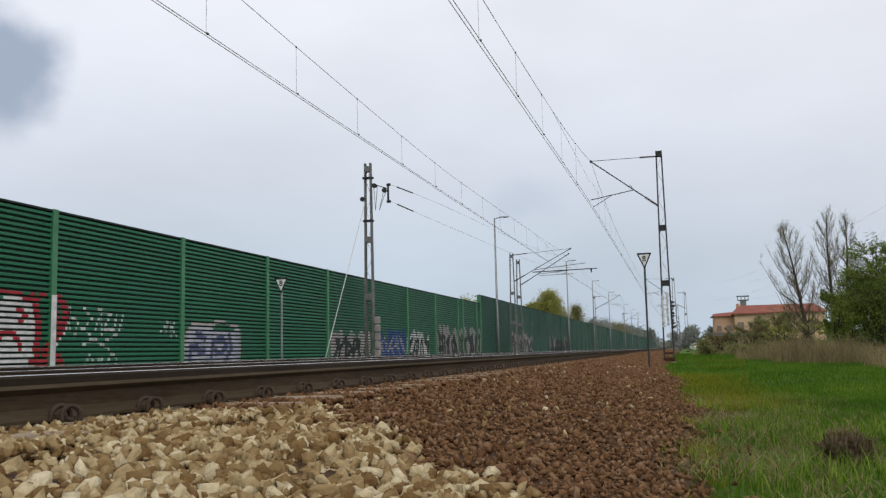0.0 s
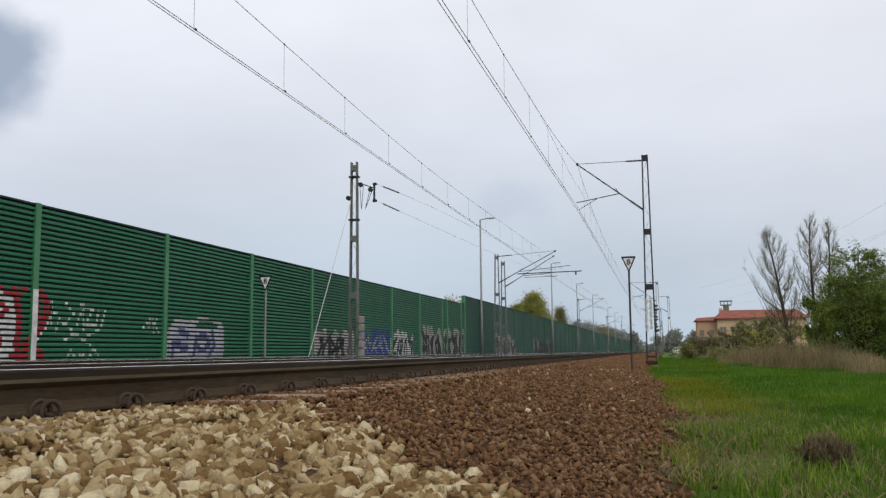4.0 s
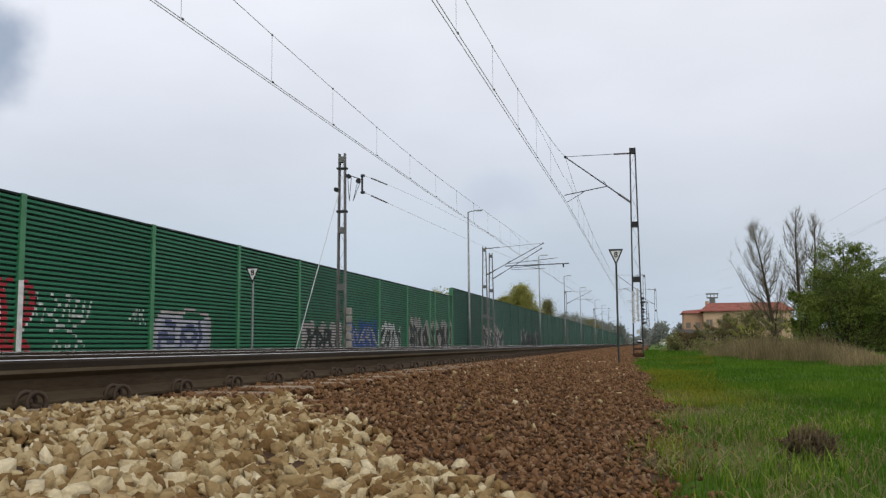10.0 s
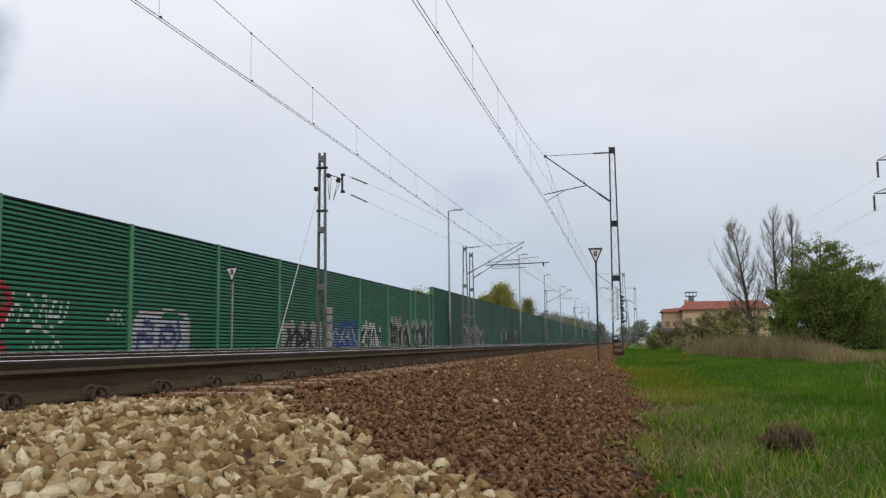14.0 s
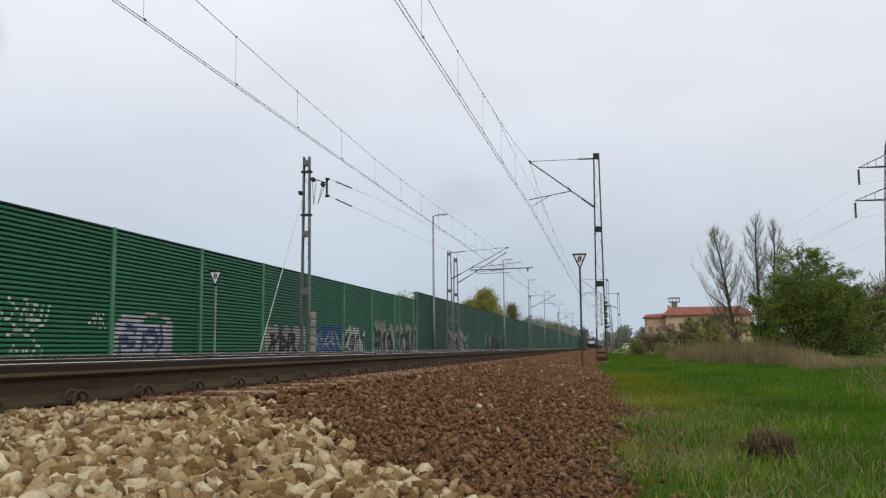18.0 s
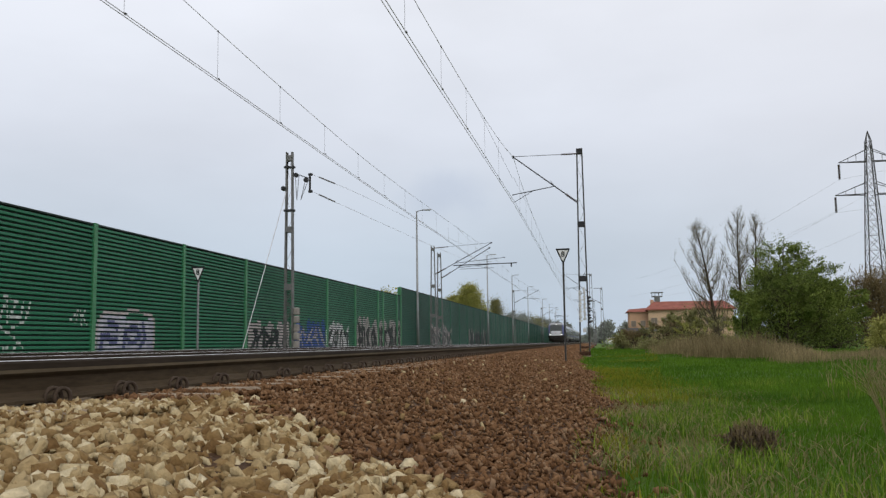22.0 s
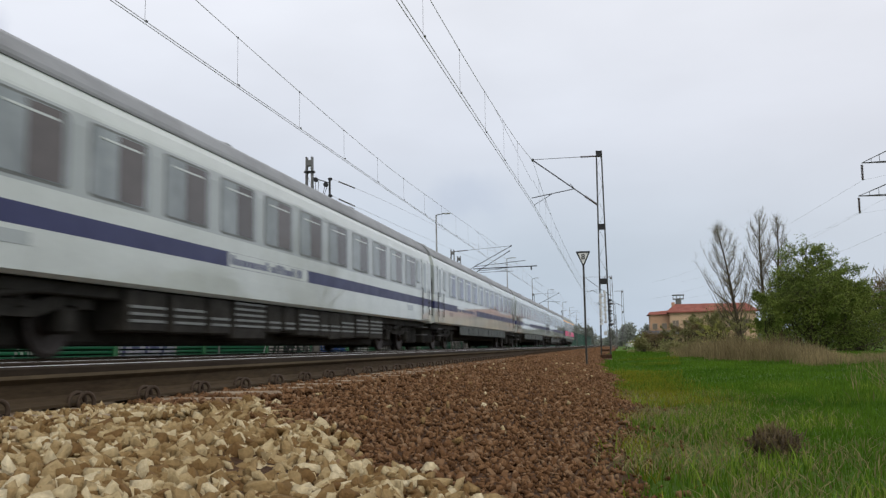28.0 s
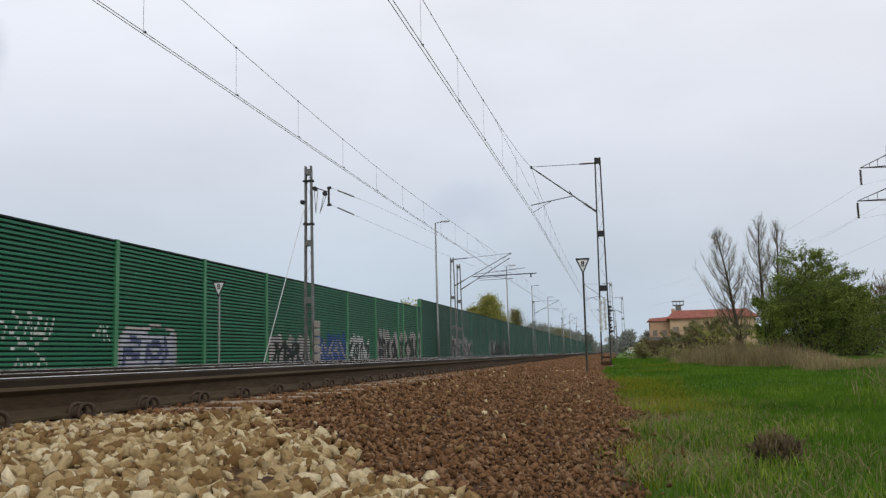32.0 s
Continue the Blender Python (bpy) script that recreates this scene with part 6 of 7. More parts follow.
def pantograph(root, y, up):
    sh = Shape()
    low = 0.0 if up else -0.1
    sh.box(-0.6, 0.6, y - 0.9, y - 0.75, 4.02 + low, 4.1 + low, bevel=0.02)
    sh.box(-0.6, 0.6, y + 0.75, y + 0.9, 4.02 + low, 4.1 + low, bevel=0.02)
    for s in (-0.5, 0.5):
        sh.box(s - 0.04, s + 0.04, y - 0.9, y + 0.9, 4.04 + low, 4.1 + low)
        for q in (-0.8, 0.8):
            sh.lathe([(0.07, 0), (0.1, 0.05), (0.07, 0.1), (0.1, 0.15), (0.06, 0.2)], 10, (s, y + q, 3.84))
    frame = part("pantograph", sh, M_MASTDARK, root)
    z = 5.66 if up else 4.06
    arm = Shape()
    knee = (0, y + (1.25 if up else 1.2), 4.06 + (0.72 if up else -0.05))
    head = (0, y - (0.35 if up else 0.7), z - 0.08)
    arm.tube([(0, y - 0.6, 4.1 + low), knee], 0.045, 8)
    for s in (-1, 1):
        arm.tube([(s * 0.12, knee[1], knee[2]), (s * 0.42, head[1], head[2])], 0.02, 6)
    arm.tube([(-0.42, head[1], head[2]), (0.42, head[1], head[2])], 0.02, 6)
    part("pantograph_arm", arm, M_MASTDARK, frame)
    for dy in (-0.2, 0.2):
        pts = [(-0.95, head[1] + dy, z - 0.28), (-0.8, head[1] + dy, z - 0.06), (-0.6, head[1] + dy, z), (0.6, head[1] + dy, z), (0.8, head[1] + dy, z - 0.06), (0.95, head[1] + dy, z - 0.28)]
        part("contact_strip", Shape().tube(pts, 0.028, 6), M_MASTDARK, frame)


def build_loco():
    root = thing("locomotive", (FAR_TRACK, 0, 0), "silver and blue electric locomotive with lit headlights", "locomotive")
    zs = [0.95, 1.1, 1.35, 1.6, 1.95, 2.15, 2.4, 2.75, 3.05, 3.2, 3.32, 3.42, 3.52, 3.62, 3.72, 3.8, 3.87, 3.92, 3.96, 4.0, 4.03]
    ss = [math.sin(math.pi * (k / 40 - 0.5)) for k in range(41)]
    rings = [[loco_point(s, z) for s in ss] + [loco_point(s, z, 0, True) for s in reversed(ss)] for z in zs]
    part("body", Shape().loft(rings), M_SILVER, root, smooth=False)
    for rear in (False, True):
        part("windscreen_frame", nose_patch(-0.79, 0.79, 2.3, 3.43, 0.012, 24, 8, rear), M_BLACK, root, "black windscreen frame", True)
        part("brow_line", nose_patch(-0.7, 0.7, 2.27, 2.315, 0.03, 24, 1, rear), M_SILVERD, root, "dark wiper ledge below the windscreen")
        for s in (-1, 1):
            a, b = sorted((s * 0.025, s * 0.76))
            part("windscreen", nose_patch(a, b, 2.36, 3.37, 0.017, 12, 7, rear), M_SCREEN, root, "tinted windscreen pane", True)
            a, b = sorted((s * 0.8, s * 0.995))
            part("cab_pillar", nose_patch(a, b, 1.42, 3.45, 0.008, 8, 12, rear), M_BLUE, root, "dark blue cab pillar", True)
            part("corner_shoulder", nose_patch(*sorted((s * 0.84, s * 0.997)), 3.45, 3.62, 0.006, 8, 4, rear), M_BLUE, root, "dark blue roof corner", True)
            sg = 1 if rear else -1
            for q, r in ((0.665, 0.068), (0.775, 0.056)):
                p = loco_point(s * q, 1.56, 0.0, rear)
                lamp = part("headlight", Shape().lathe([(r * 1.35, 0), (r * 1.35, 0.04), (r * 1.15, 0.055)], 16, (0, 0, 0), "y"), M_SILVERD, root, at=pose(p[0], p[1], p[2], 0, 0, s * sg * -24 + (0 if rear else 180)))
                part("reflector", Shape().lathe([(r, 0.04), (r, 0.06), (r * 0.5, 0.07)], 16, (0, 0, 0), "y"), M_HEAD if not rear else M_WHITE, lamp, "bright white lamp glass")
            part("wiper", Shape().tube([loco_point(s * 0.4, 2.32, 0.05, rear), loco_point(s * 0.1, 3.2, 0.035, rear)], 0.013, 6), M_BLACK, root)
        part("chin", nose_patch(-0.995, 0.995, 0.95, 1.38, 0.007, 36, 3, rear), M_APRON, root, "near-black chin below the front panel", True)
        part("front_panel", nose_patch(-0.585, 0.585, 1.44, 2.26, 0.010, 20, 5, rear), M_FRONT, root, "pale grey front panel", True)
        part("panel_sill", nose_patch(-0.6, 0.6, 1.385, 1.44, 0.014, 20, 1, rear), M_WHITE, root, "white edge below the front panel")
        part("front_emblem", nose_patch(-0.16, 0.06, 1.84, 1.92, 0.016, 4, 2, rear), M_FADE, root, "small red emblem without letters")
        p = loco_point(0, 3.56, 0.0, rear)
        sg = 1 if rear else -1
        lamp = part("top_light", Shape().lathe([(0.09, -0.1), (0.09, 0.08)], 14, (0, 0, 0), "y"), M_BLACK, root, at=(p[0], p[1] - sg * 0.02, p[2]))
        for dx in (-0.1, 0.1):
            part("reflector", Shape().lathe([(0.052, -0.012), (0.052, 0.012)], 12, (dx, sg * 0.09, 0), "y"), M_HEAD if not rear else M_WHITE, lamp)
        # apron, buffers, coupling
        yy = lambda v: L_LOCO - v if rear else v
        arc = [math.sin(math.pi * (k / 16 - 0.5)) for k in range(17)]
        rr = [[(s * w, yy(f + 1.0 * (1 - max(0.0, 1 - abs(s) ** 2.3) ** (1 / 2.3))), z) for s in arc] + [(s * w, yy(1.9), z) for s in (1, -1)]
              for z, w, f in ((0.2, 0.98, 0.62), (0.3, 1.08, 0.5), (0.55, 1.24, 0.38), (0.8, 1.36, 0.3), (1.0, 1.42, 0.24), (1.28, 1.44, 0.3))]
        part("apron", Shape().loft(rr), M_APRON, root, "near-black apron", True)
        for s in (-1, 1):
            part("cab_step", Shape().box(*sorted((s * 1.2, s * 1.43)), min(yy(1.6), yy(2.1)), max(yy(1.6), yy(2.1)), 0.3, 0.98, bevel=0.02), M_APRON, root)
            part("brake_hose", Shape().tube([(s * 0.35, yy(0.28), 0.95), (s * 0.37, yy(0.16), 0.7), (s * 0.3, yy(0.3), 0.55)], 0.03, 8), M_BLACK, root)
        for s in (-0.875, 0.875):
            sh = Shape().lathe([(0.1, 0), (0.1, 0.36), (0.2, 0.38), (0.23, 0.42), (0.22, 0.46)], 16, (0, 0, 0), "y")
            part("buffer", sh, M_APRON, root, at=pose(s, yy(0.42), 1.04, 0, 0, 0 if rear else 180))
        part("coupling_hook", Shape().box(-0.09, 0.09, min(yy(0.1), yy(0.45)), max(yy(0.1), yy(0.45)), 0.92, 1.12, bevel=0.03), M_STEEL, root)
    for s in (1, -1):
        x0, x1 = (1.49, 1.496) if s > 0 else (-1.496, -1.49)
        # slanted blue flank behind each cab
        for a, b, c in ((1.0, 1.25, 2.5), (17.9, 17.65, 16.4)):
            xf = 1.4935 * s
            zz = [1.36 + (3.1 - 1.36) * k / 6 for k in range(7)]
            ya = [loco_f(z) + 0.9 for z in zz]
            yb = [max(p + 0.05, 1.3 + 1.35 * (k / 6) ** 0.9) for k, p in enumerate(ya)]
            zt = [3.1 + 0.42 * k / 5 for k in range(6)]
            ua = [loco_f(z) + 0.9 for z in zt]
            ub = [max(p + 0.06, 2.65 + 1.9 * k / 5) for k, p in enumerate(ua)]
            if a > 5:
                ua, ub = [L_LOCO - q for q in ua], [L_LOCO - q for q in ub]
            part("roof_flank", Shape().add([((loco_w(z) + 0.006) * s, q, z + 0.003) for q, z in zip(ua, zt)] + [((loco_w(z) + 0.006) * s, q, z + 0.003) for q, z in zip(ub, zt)], [(k, k + 1, 7 + k, 6 + k) for k in range(5)]), M_BLUE, root, "dark blue roof edge")
            if a > 5:
                ya, yb = [L_LOCO - q for q in ya], [L_LOCO - q for q in yb]
            part("cab_flank", Shape().add([(xf, q, z) for q, z in zip(ya, zz)] + [(xf, q, z) for q, z in zip(yb, zz)], [(k, k + 1, 8 + k, 7 + k) for k in range(6)]), M_BLUE, root, "slanted dark blue flank")
        for yc in (2.1, L_LOCO - 2.1):
            x2, x3 = sorted((1.492 * s, 1.503 * s))
            w = part("cab_window", Shape().box(x2, x3, yc - 0.09, yc + 0.09, 2.5, 3.2, bevel=0.004), M_GLASS, root)
        for yc in (2.68, L_LOCO - 2.68):
            x2, x3 = sorted((1.492 * s, 1.506 * s))
            d = part("cab_door", Shape().box(x2, x3, yc - 0.36, yc + 0.36, 1.3, 3.12, bevel=0.004), M_SILVER, root, "narrow grey cab door")
            for dy in (-0.45, 0.45):
                part("handrail", Shape().tube([(1.55 * s, yc + dy, 1.3), (1.55 * s, yc + dy, 2.5)], 0.018, 6), M_STEEL, d)
            x2, x3 = sorted((1.504 * s, 1.512 * s))
            part("pane", Shape().box(x2, x3, yc - 0.16, yc + 0.16, 2.45, 3.02, bevel=0.003), M_GLASS, d)
        part("side_line", Shape().box(*sorted((1.491 * s, 1.499 * s)), 1.1, 17.5, 1.53, 1.61), M_FRONT, root, "pale line along the sill")
        part("sill", Shape().box(*sorted((1.489 * s, 1.497 * s)), 1.3, 17.25, 0.98, 1.525), M_SILVERD, root)
        part("roof_line", Shape().box(*sorted((1.462 * s, 1.48 * s)), 3.2, 15.9, 3.24, 3.29), M_RED, root, "thin red line below the roof")
        for ya, yb in ((3.6, 6.0), (12.2, 16.2)):
            g = part("louvre_panel", Shape().box(*sorted((1.491 * s, 1.498 * s)), ya, yb, 1.8, 2.72), M_LOUVRE, root, "navy louvre panel")
            for k in range(9):
                part("louvre", Shape().box(*sorted((1.497 * s, 1.508 * s)), ya + 0.05, yb - 0.05, 1.85 + 0.095 * k, 1.89 + 0.095 * k), M_LOUVRE, g)
        em = Shape()
        for (za, zb, ya, yb) in ((1.72, 1.9, 6.5, 7.5), (1.9, 2.15, 6.9, 7.6), (2.15, 2.35, 6.35, 7.0), (2.35, 2.6, 6.5, 7.4), (2.2, 2.32, 8.0, 8.5)):
            em.box(*sorted((1.491 * s, 1.497 * s)), ya, yb, za, zb)
        part("side_emblem", em, M_FADE, root, "faded red emblem without letters")
        for k in range(12):
            part("roof_vent", Shape().box(*sorted((1.2 * s, 1.33 * s)), 4.2 + 0.9 * k, 4.9 + 0.9 * k, 3.42, 3.5, bevel=0.01), M_SILVERD, root)
    for y0, y1, h in ((2.3, 3.5, 0.18), (5.6, 7.6, 0.14), (8.4, 10.6, 0.1), (15.2, 16.6, 0.2)):
        wb = 0.75 if y0 > 5 and y1 < 14 else 0.28
        part("roof_box", Shape().box(-wb, wb, y0, y1, 3.8, 3.94 + h, bevel=0.07), M_SILVERD, root, "dark grey roof equipment")
    for y in (4.7, 7.9, 11.2, 12.3):
        part("roof_insulator", insulator((0.4, y, 3.85), (0.4, y, 4.08), 0.09), M_INSUL, root)
    part("roof_bus_bar", Shape().tube([(0.4, 4.7, 4.1), (0.4, 12.3, 4.1)], 0.025, 6), M_STEEL, root)
    pantograph(root, 15.4, True)
    pantograph(root, 6.2, False)
    part("underframe", Shape().box(-1.3, 1.3, 1.6, 17.3, 0.75, 1.0, bevel=0.05), M_UNDER, root)
    part("transformer", Shape().box(-1.25, 1.25, 7.1, 11.9, 0.28, 0.95, bevel=0.08), M_UNDER, root)
    for s in (-1, 1):
        for k in range(7):
            part("transformer_rib", Shape().box(*sorted((s * 1.24, s * 1.29)), 7.35 + 0.65 * k, 7.43 + 0.65 * k, 0.35, 0.92), M_UNDER, root)
        for y in (2.3, 6.6, 12.3, 16.6):
            part("sand_box", Shape().box(*sorted((s * 0.95, s * 1.3)), y - 0.25, y + 0.25, 0.45, 0.98, bevel=0.04), M_UNDER, root)
            part("sand_pipe", Shape().tube([(s * 1.0, y, 0.46), (s * 0.85, y + 0.12, 0.12)], 0.03, 6), M_UNDER, root)
    # solid boxes round the motors, added as infill below the locomotive
    for y in (4.5, 14.4):
        part("traction_motor", Shape().box(-0.68, 0.68, y - 1.95, y + 1.95, 0.2, 0.75, bevel=0.1), M_UNDER, root)
    for y in (4.5, 14.4):
        build_bogie(root, y, 3.0, 0.575)
    return root


L_COACH = 26.0
SECTION = [(1.34, 0.95), (1.405, 1.0), (1.412, 1.3), (1.412, 2.9), (1.395, 3.1), (1.36, 3.28), (1.26, 3.53), (1.08, 3.77), (0.8, 3.95), (0.44, 4.06), (0.0, 4.1)]


def section_at(z):
    for (xa, za), (xb, zb) in zip(SECTION, SECTION[1:]):
        if z <= zb:
            return xa + (xb - xa) * max(0, (z - za) / (zb - za))
    return 0.0


def coach_body(root, bands):
    """bands: (top height, material); the shell between two heights takes one paint."""
    lo = SECTION[0][1]
    for hi, m, name, label in bands:
        zs = sorted({lo, hi} | {z for _, z in SECTION if lo < z < hi})
        half = [(section_at(z), z) for z in zs]
        sh = Shape()
        for s in (1, -1):
            v = [(s * x, y, z) for y in (0, L_COACH) for x, z in half]
            n = len(half)
            sh.add(v, [(i, i + 1, n + i + 1, n + i) for i in range(n - 1)])
        for y in (0, L_COACH):
            n = len(half)
            sh.add([(-x, y, z) for x, z in half] + [(x, y, z) for x, z in reversed(half)], [tuple(range(2 * n))])
        part(name, sh, m, root, label)
        lo = hi


def rounded(w, h, r, x0, x1, yc, zc):
    pts = []
    for cx, cz, a0 in ((w / 2 - r, h / 2 - r, 0), (-w / 2 + r, h / 2 - r, 90), (-w / 2 + r, -h / 2 + r, 180), (w / 2 - r, -h / 2 + r, 270)):
        for k in range(4):
            a = math.radians(a0 + 30 * k)
            pts.append((cx + r * math.cos(a), cz + r * math.sin(a)))
    return Shape().loft([[(x, yc + a, zc + b) for a, b in pts] for x in (x0, x1)])


def coach_window(root, s, y, z0, z1, style, dark, hopper):
    """One window: a long recessed panel with a small sash, or a wide flush pane with a dark strip for blind and dim
    interior.
    """
    h, zc = z1 - z0, (z0 + z1) / 2
    if style == "sash":
        fr = part("window", rounded(1.98, h + 0.06, 0.2, 1.405 * s, 1.4165 * s, y, zc), M_RECESS, root, "rounded pale grey window panel")
        part("sash", rounded(0.88, h, 0.07, 1.416 * s, 1.4205 * s, y - 0.03, zc), M_RUBBER, fr)
        part("pane", rounded(0.78, h - 0.1, 0.05, 1.42 * s, 1.4245 * s, y - 0.03, zc), M_GLASSD, fr, "dark brown tinted pane")
        z = z1 - 0.3 * h
        part("glazing_bar", Shape().box(*sorted((1.421 * s, 1.43 * s)), y - 0.44, y + 0.38, z - 0.02, z + 0.02), M_RUBBER, fr)
        return
    w = 1.5 if style == "hopper" else 1.42
    fr = part("window", rounded(w + 0.07, h + 0.07, 0.09, 1.405 * s, 1.4165 * s, y, zc), M_SKIRTL, root)
    part("pane", rounded(w, h, 0.07, 1.416 * s, 1.4215 * s, y, zc), M_PALEGLASS, fr)
    if style == "blind":
        part("blind", rounded(0.68, h - 0.02, 0.03, 1.421 * s, 1.425 * s, y + 0.27, zc), dark, fr, "dark strip on the pane for blind and dim interior")
        part("blind_rail", Shape().box(*sorted((1.421 * s, 1.4265 * s)), y - 0.5, y + 0.5, z1 - 0.14, z1 - 0.11), M_COACH, fr)
    if hopper:
        z = z1 - 0.34 * h
        part("glazing_bar", Shape().box(*sorted((1.42 * s, 1.434 * s)), y - w / 2, y + w / 2, z - 0.022, z + 0.022), M_RUBBER, fr)
        part("glazing_bar", Shape().box(*sorted((1.42 * s, 1.434 * s)), y + w / 2 - 0.05, y + w / 2, z0, z), M_RUBBER, fr)


def build_coach(label, bands, windows, style, dark, skirt, hoppers=()):
    root = thing("passenger_coach", (FAR_TRACK, 0, 0), label, "train coach", "coaches of the train")
    coach_body(root, bands)
    for s in (1, -1):
        for i, y in enumerate(windows):
            coach_window(root, s, y, 2.08, 2.98, style, dark, i in hoppers)
        for yc in (1.05, L_COACH - 1.05):
            d = part("door", Shape().box(*sorted((1.40 * s, 1.418 * s)), yc - 0.42, yc + 0.42, 1.02, 3.1, bevel=0.005), *((M_LAVENDER, root, "pale lavender entrance door") if style == "sash" and yc < 5 else (M_COACH, root, "off-white entrance door")))
            part("pane", rounded(0.4, 1.05, 0.08, 1.417 * s, 1.424 * s, yc, 2.47), M_PALEGLASS, d)
            for hi, m, nm, lb in bands:
                if nm == "stripe":
                    part("door_stripe", Shape().box(*sorted((1.416 * s, 1.4195 * s)), yc - 0.42, yc + 0.42, 1.5, 1.76), m, d)
            for dy in (-0.5, 0.5):
                part("handrail", Shape().tube([(1.46 * s, yc + dy, 1.2), (1.46 * s, yc + dy, 2.1)], 0.016, 6), M_STEEL, d)
            for dy in (-0.43, 0.43):
                part("door_seam", Shape().box(*sorted((1.41 * s, 1.4195 * s)), yc + dy - 0.012, yc + dy + 0.012, 1.02, 3.1), M_RUBBER, d)
            for k in range(2):
                part("step", Shape().box(*sorted((1.1 * s, 1.4 * s)), yc - 0.4, yc + 0.4, 0.5 + 0.25 * k, 0.53 + 0.25 * k), M_STEEL, d)
        for yc in (2.05, L_COACH - 2.05)[style == "sash":]:
            w = part("window", rounded(0.5, 0.75, 0.1, 1.405 * s, 1.418 * s, yc, 2.6), M_SKIRTL, root)
            part("pane", rounded(0.42, 0.67, 0.08, 1.416 * s, 1.423 * s, yc, 2.6), M_PALEGLASS, w)
        part("roof_gutter", Shape().box(*sorted((1.3 * s, 1.33 * s)), 0.1, L_COACH - 0.1, 3.4, 3.44), M_ROOF, root)
        if skirt:
            part("skirt", Shape().box(*sorted((1.32 * s, 1.36 * s)), 4.8 if style == "sash" else 5.6, L_COACH - 5.2, 0.58, 0.96, bevel=0.01), M_SKIRT, root, "smooth dark grey skirt")
            for yy in (8.4, 11.2, 14.5, 17.8):
                part("skirt_hatch", Shape().box(*sorted((1.358 * s, 1.37 * s)), yy - 0.5, yy + 0.5, 0.62, 0.9, bevel=0.004), M_SKIRT, root)
                for dy in (-0.56, 0.56):
                    part("skirt_slot", Shape().box(*sorted((1.356 * s, 1.366 * s)), yy + dy - 0.035, yy + dy + 0.035, 0.64, 0.9), M_RUBBER, root)
        else:
            rng = random.Random(len(windows))
            y = 6.0
            while y < L_COACH - 6.5:
                w = rng.uniform(0.6, 1.7)
                bx = part("underfloor_box", Shape().box(*sorted((0.75 * s, 1.3 * s)), y, y + w, rng.uniform(0.24, 0.42), 0.95, bevel=0.03), M_UNDER, root)
                for k in range(int(w / 0.28)):
                    part("louvre", Shape().box(*sorted((1.295 * s, 1.315 * s)), y + 0.06, y + w - 0.06, 0.48 + 0.1 * k, 0.52 + 0.1 * k), M_SKIRTL, bx)
                y += w + rng.uniform(0.06, 0.2)
    # solid end boxes added to cover the view below the coach
    for y in (1.1, L_COACH - 1.1):
        part("end_sill", Shape().box(-0.9, 0.9, y - 0.8, y + 0.85, 0.24, 0.95, bevel=0.05), M_UNDER, root)
    for y in (0, L_COACH):
        sg = -1 if y == 0 else 1
        part("gangway", Shape().box(-0.62, 0.62, *sorted((y, y + sg * 0.19)), 1.1, 3.35, bevel=0.08), M_RUBBER, root)
        for s in (-0.875, 0.875):
            part("buffer", Shape().lathe([(0.1, 0), (0.1, 0.12), (0.24, 0.14), (0.24, 0.18)], 12, (s, y, 1.04), "y") if sg > 0 else
                 Shape().lathe([(0.24, -0.18), (0.24, -0.14), (0.1, -0.12), (0.1, 0)], 12, (s, y, 1.04), "y"), M_STEEL, root)
        for s in (-0.7, 0.7):
            part("end_handrail", Shape().tube([(s * 1.9, y + sg * 0.03, 1.2), (s * 1.9, y + sg * 0.06, 2.6)], 0.018, 6), M_STEEL, root)
    part("underframe", Shape().box(-1.2, 1.2, 0.3, L_COACH - 0.3, 0.78, 0.96, bevel=0.02), M_UNDER, root)
    # solid spine added so the barrier doesn't show under the floor
    part("air_tank", Shape().box(-0.72, 0.72, 5.45, L_COACH - 5.45, 0.4 if skirt else 0.17, 0.8, bevel=0.05), M_UNDER, root)
    # solid block between the wheels, added to close the gap
    for y in (3.7, L_COACH - 3.7):
        part("brake_rigging", Shape().box(-0.66, 0.66, y - 1.85, y + 1.8, 0.13, 0.78, bevel=0.05), M_UNDER, root)
        build_bogie(root, y, 2.5, 0.46)
    for k in range(6):
        part("roof_vent", Shape().lathe([(0.22, 0), (0.22, 0.06), (0.1, 0.12)], 10, (0.35 * (-1) ** k, 2.5 + 4.2 * k, 4.05)), M_ROOF, root)
    for y in {"hopper": (3.2,), "sash": (L_COACH - 3.2,)}.get(style, ()):
        part("roof_hatch", Shape().box(0.3, 0.72, y - 0.9, y + 0.9, 3.85, 4.06, bevel=0.04), M_SKIRTL, root, "dark grey roof unit")
    return root


def navy_bands(stripe):
    return [(1.5, M_COACH, "lower_side", "off-white lower side"), (1.76, stripe, "stripe", "coloured stripe"), (2.0, M_COACH, "waist", "off-white waist"),
            (3.06, M_COACHG, "window_band", "pale grey window band"), (3.42, M_COACH, "cant_rail", "off-white cant rail"), (4.1, M_ROOF, "roof", "grey roof")]


TRAIN = [(build_loco(), -18.82)]
W_SALOON = [3.65 + 1.92 * i for i in range(11)]
first = build_coach("off-white coach with a navy stripe behind the locomotive", navy_bands(M_NAVY), W_SALOON, "blind", M_DUSK, False)
TRAIN.append((first, 0.2))
navy = build_coach("off-white passenger coach with a navy blue stripe", navy_bands(M_NAVY), W_SALOON, "blind", M_DUSK, False)
TRAIN.append((navy, 26.8))
skirted = build_coach("off-white coach with blue blinds and dark skirts", navy_bands(M_NAVY), W_SALOON, "blind", M_BLIND, True)
TRAIN.append((skirted, 53.4))
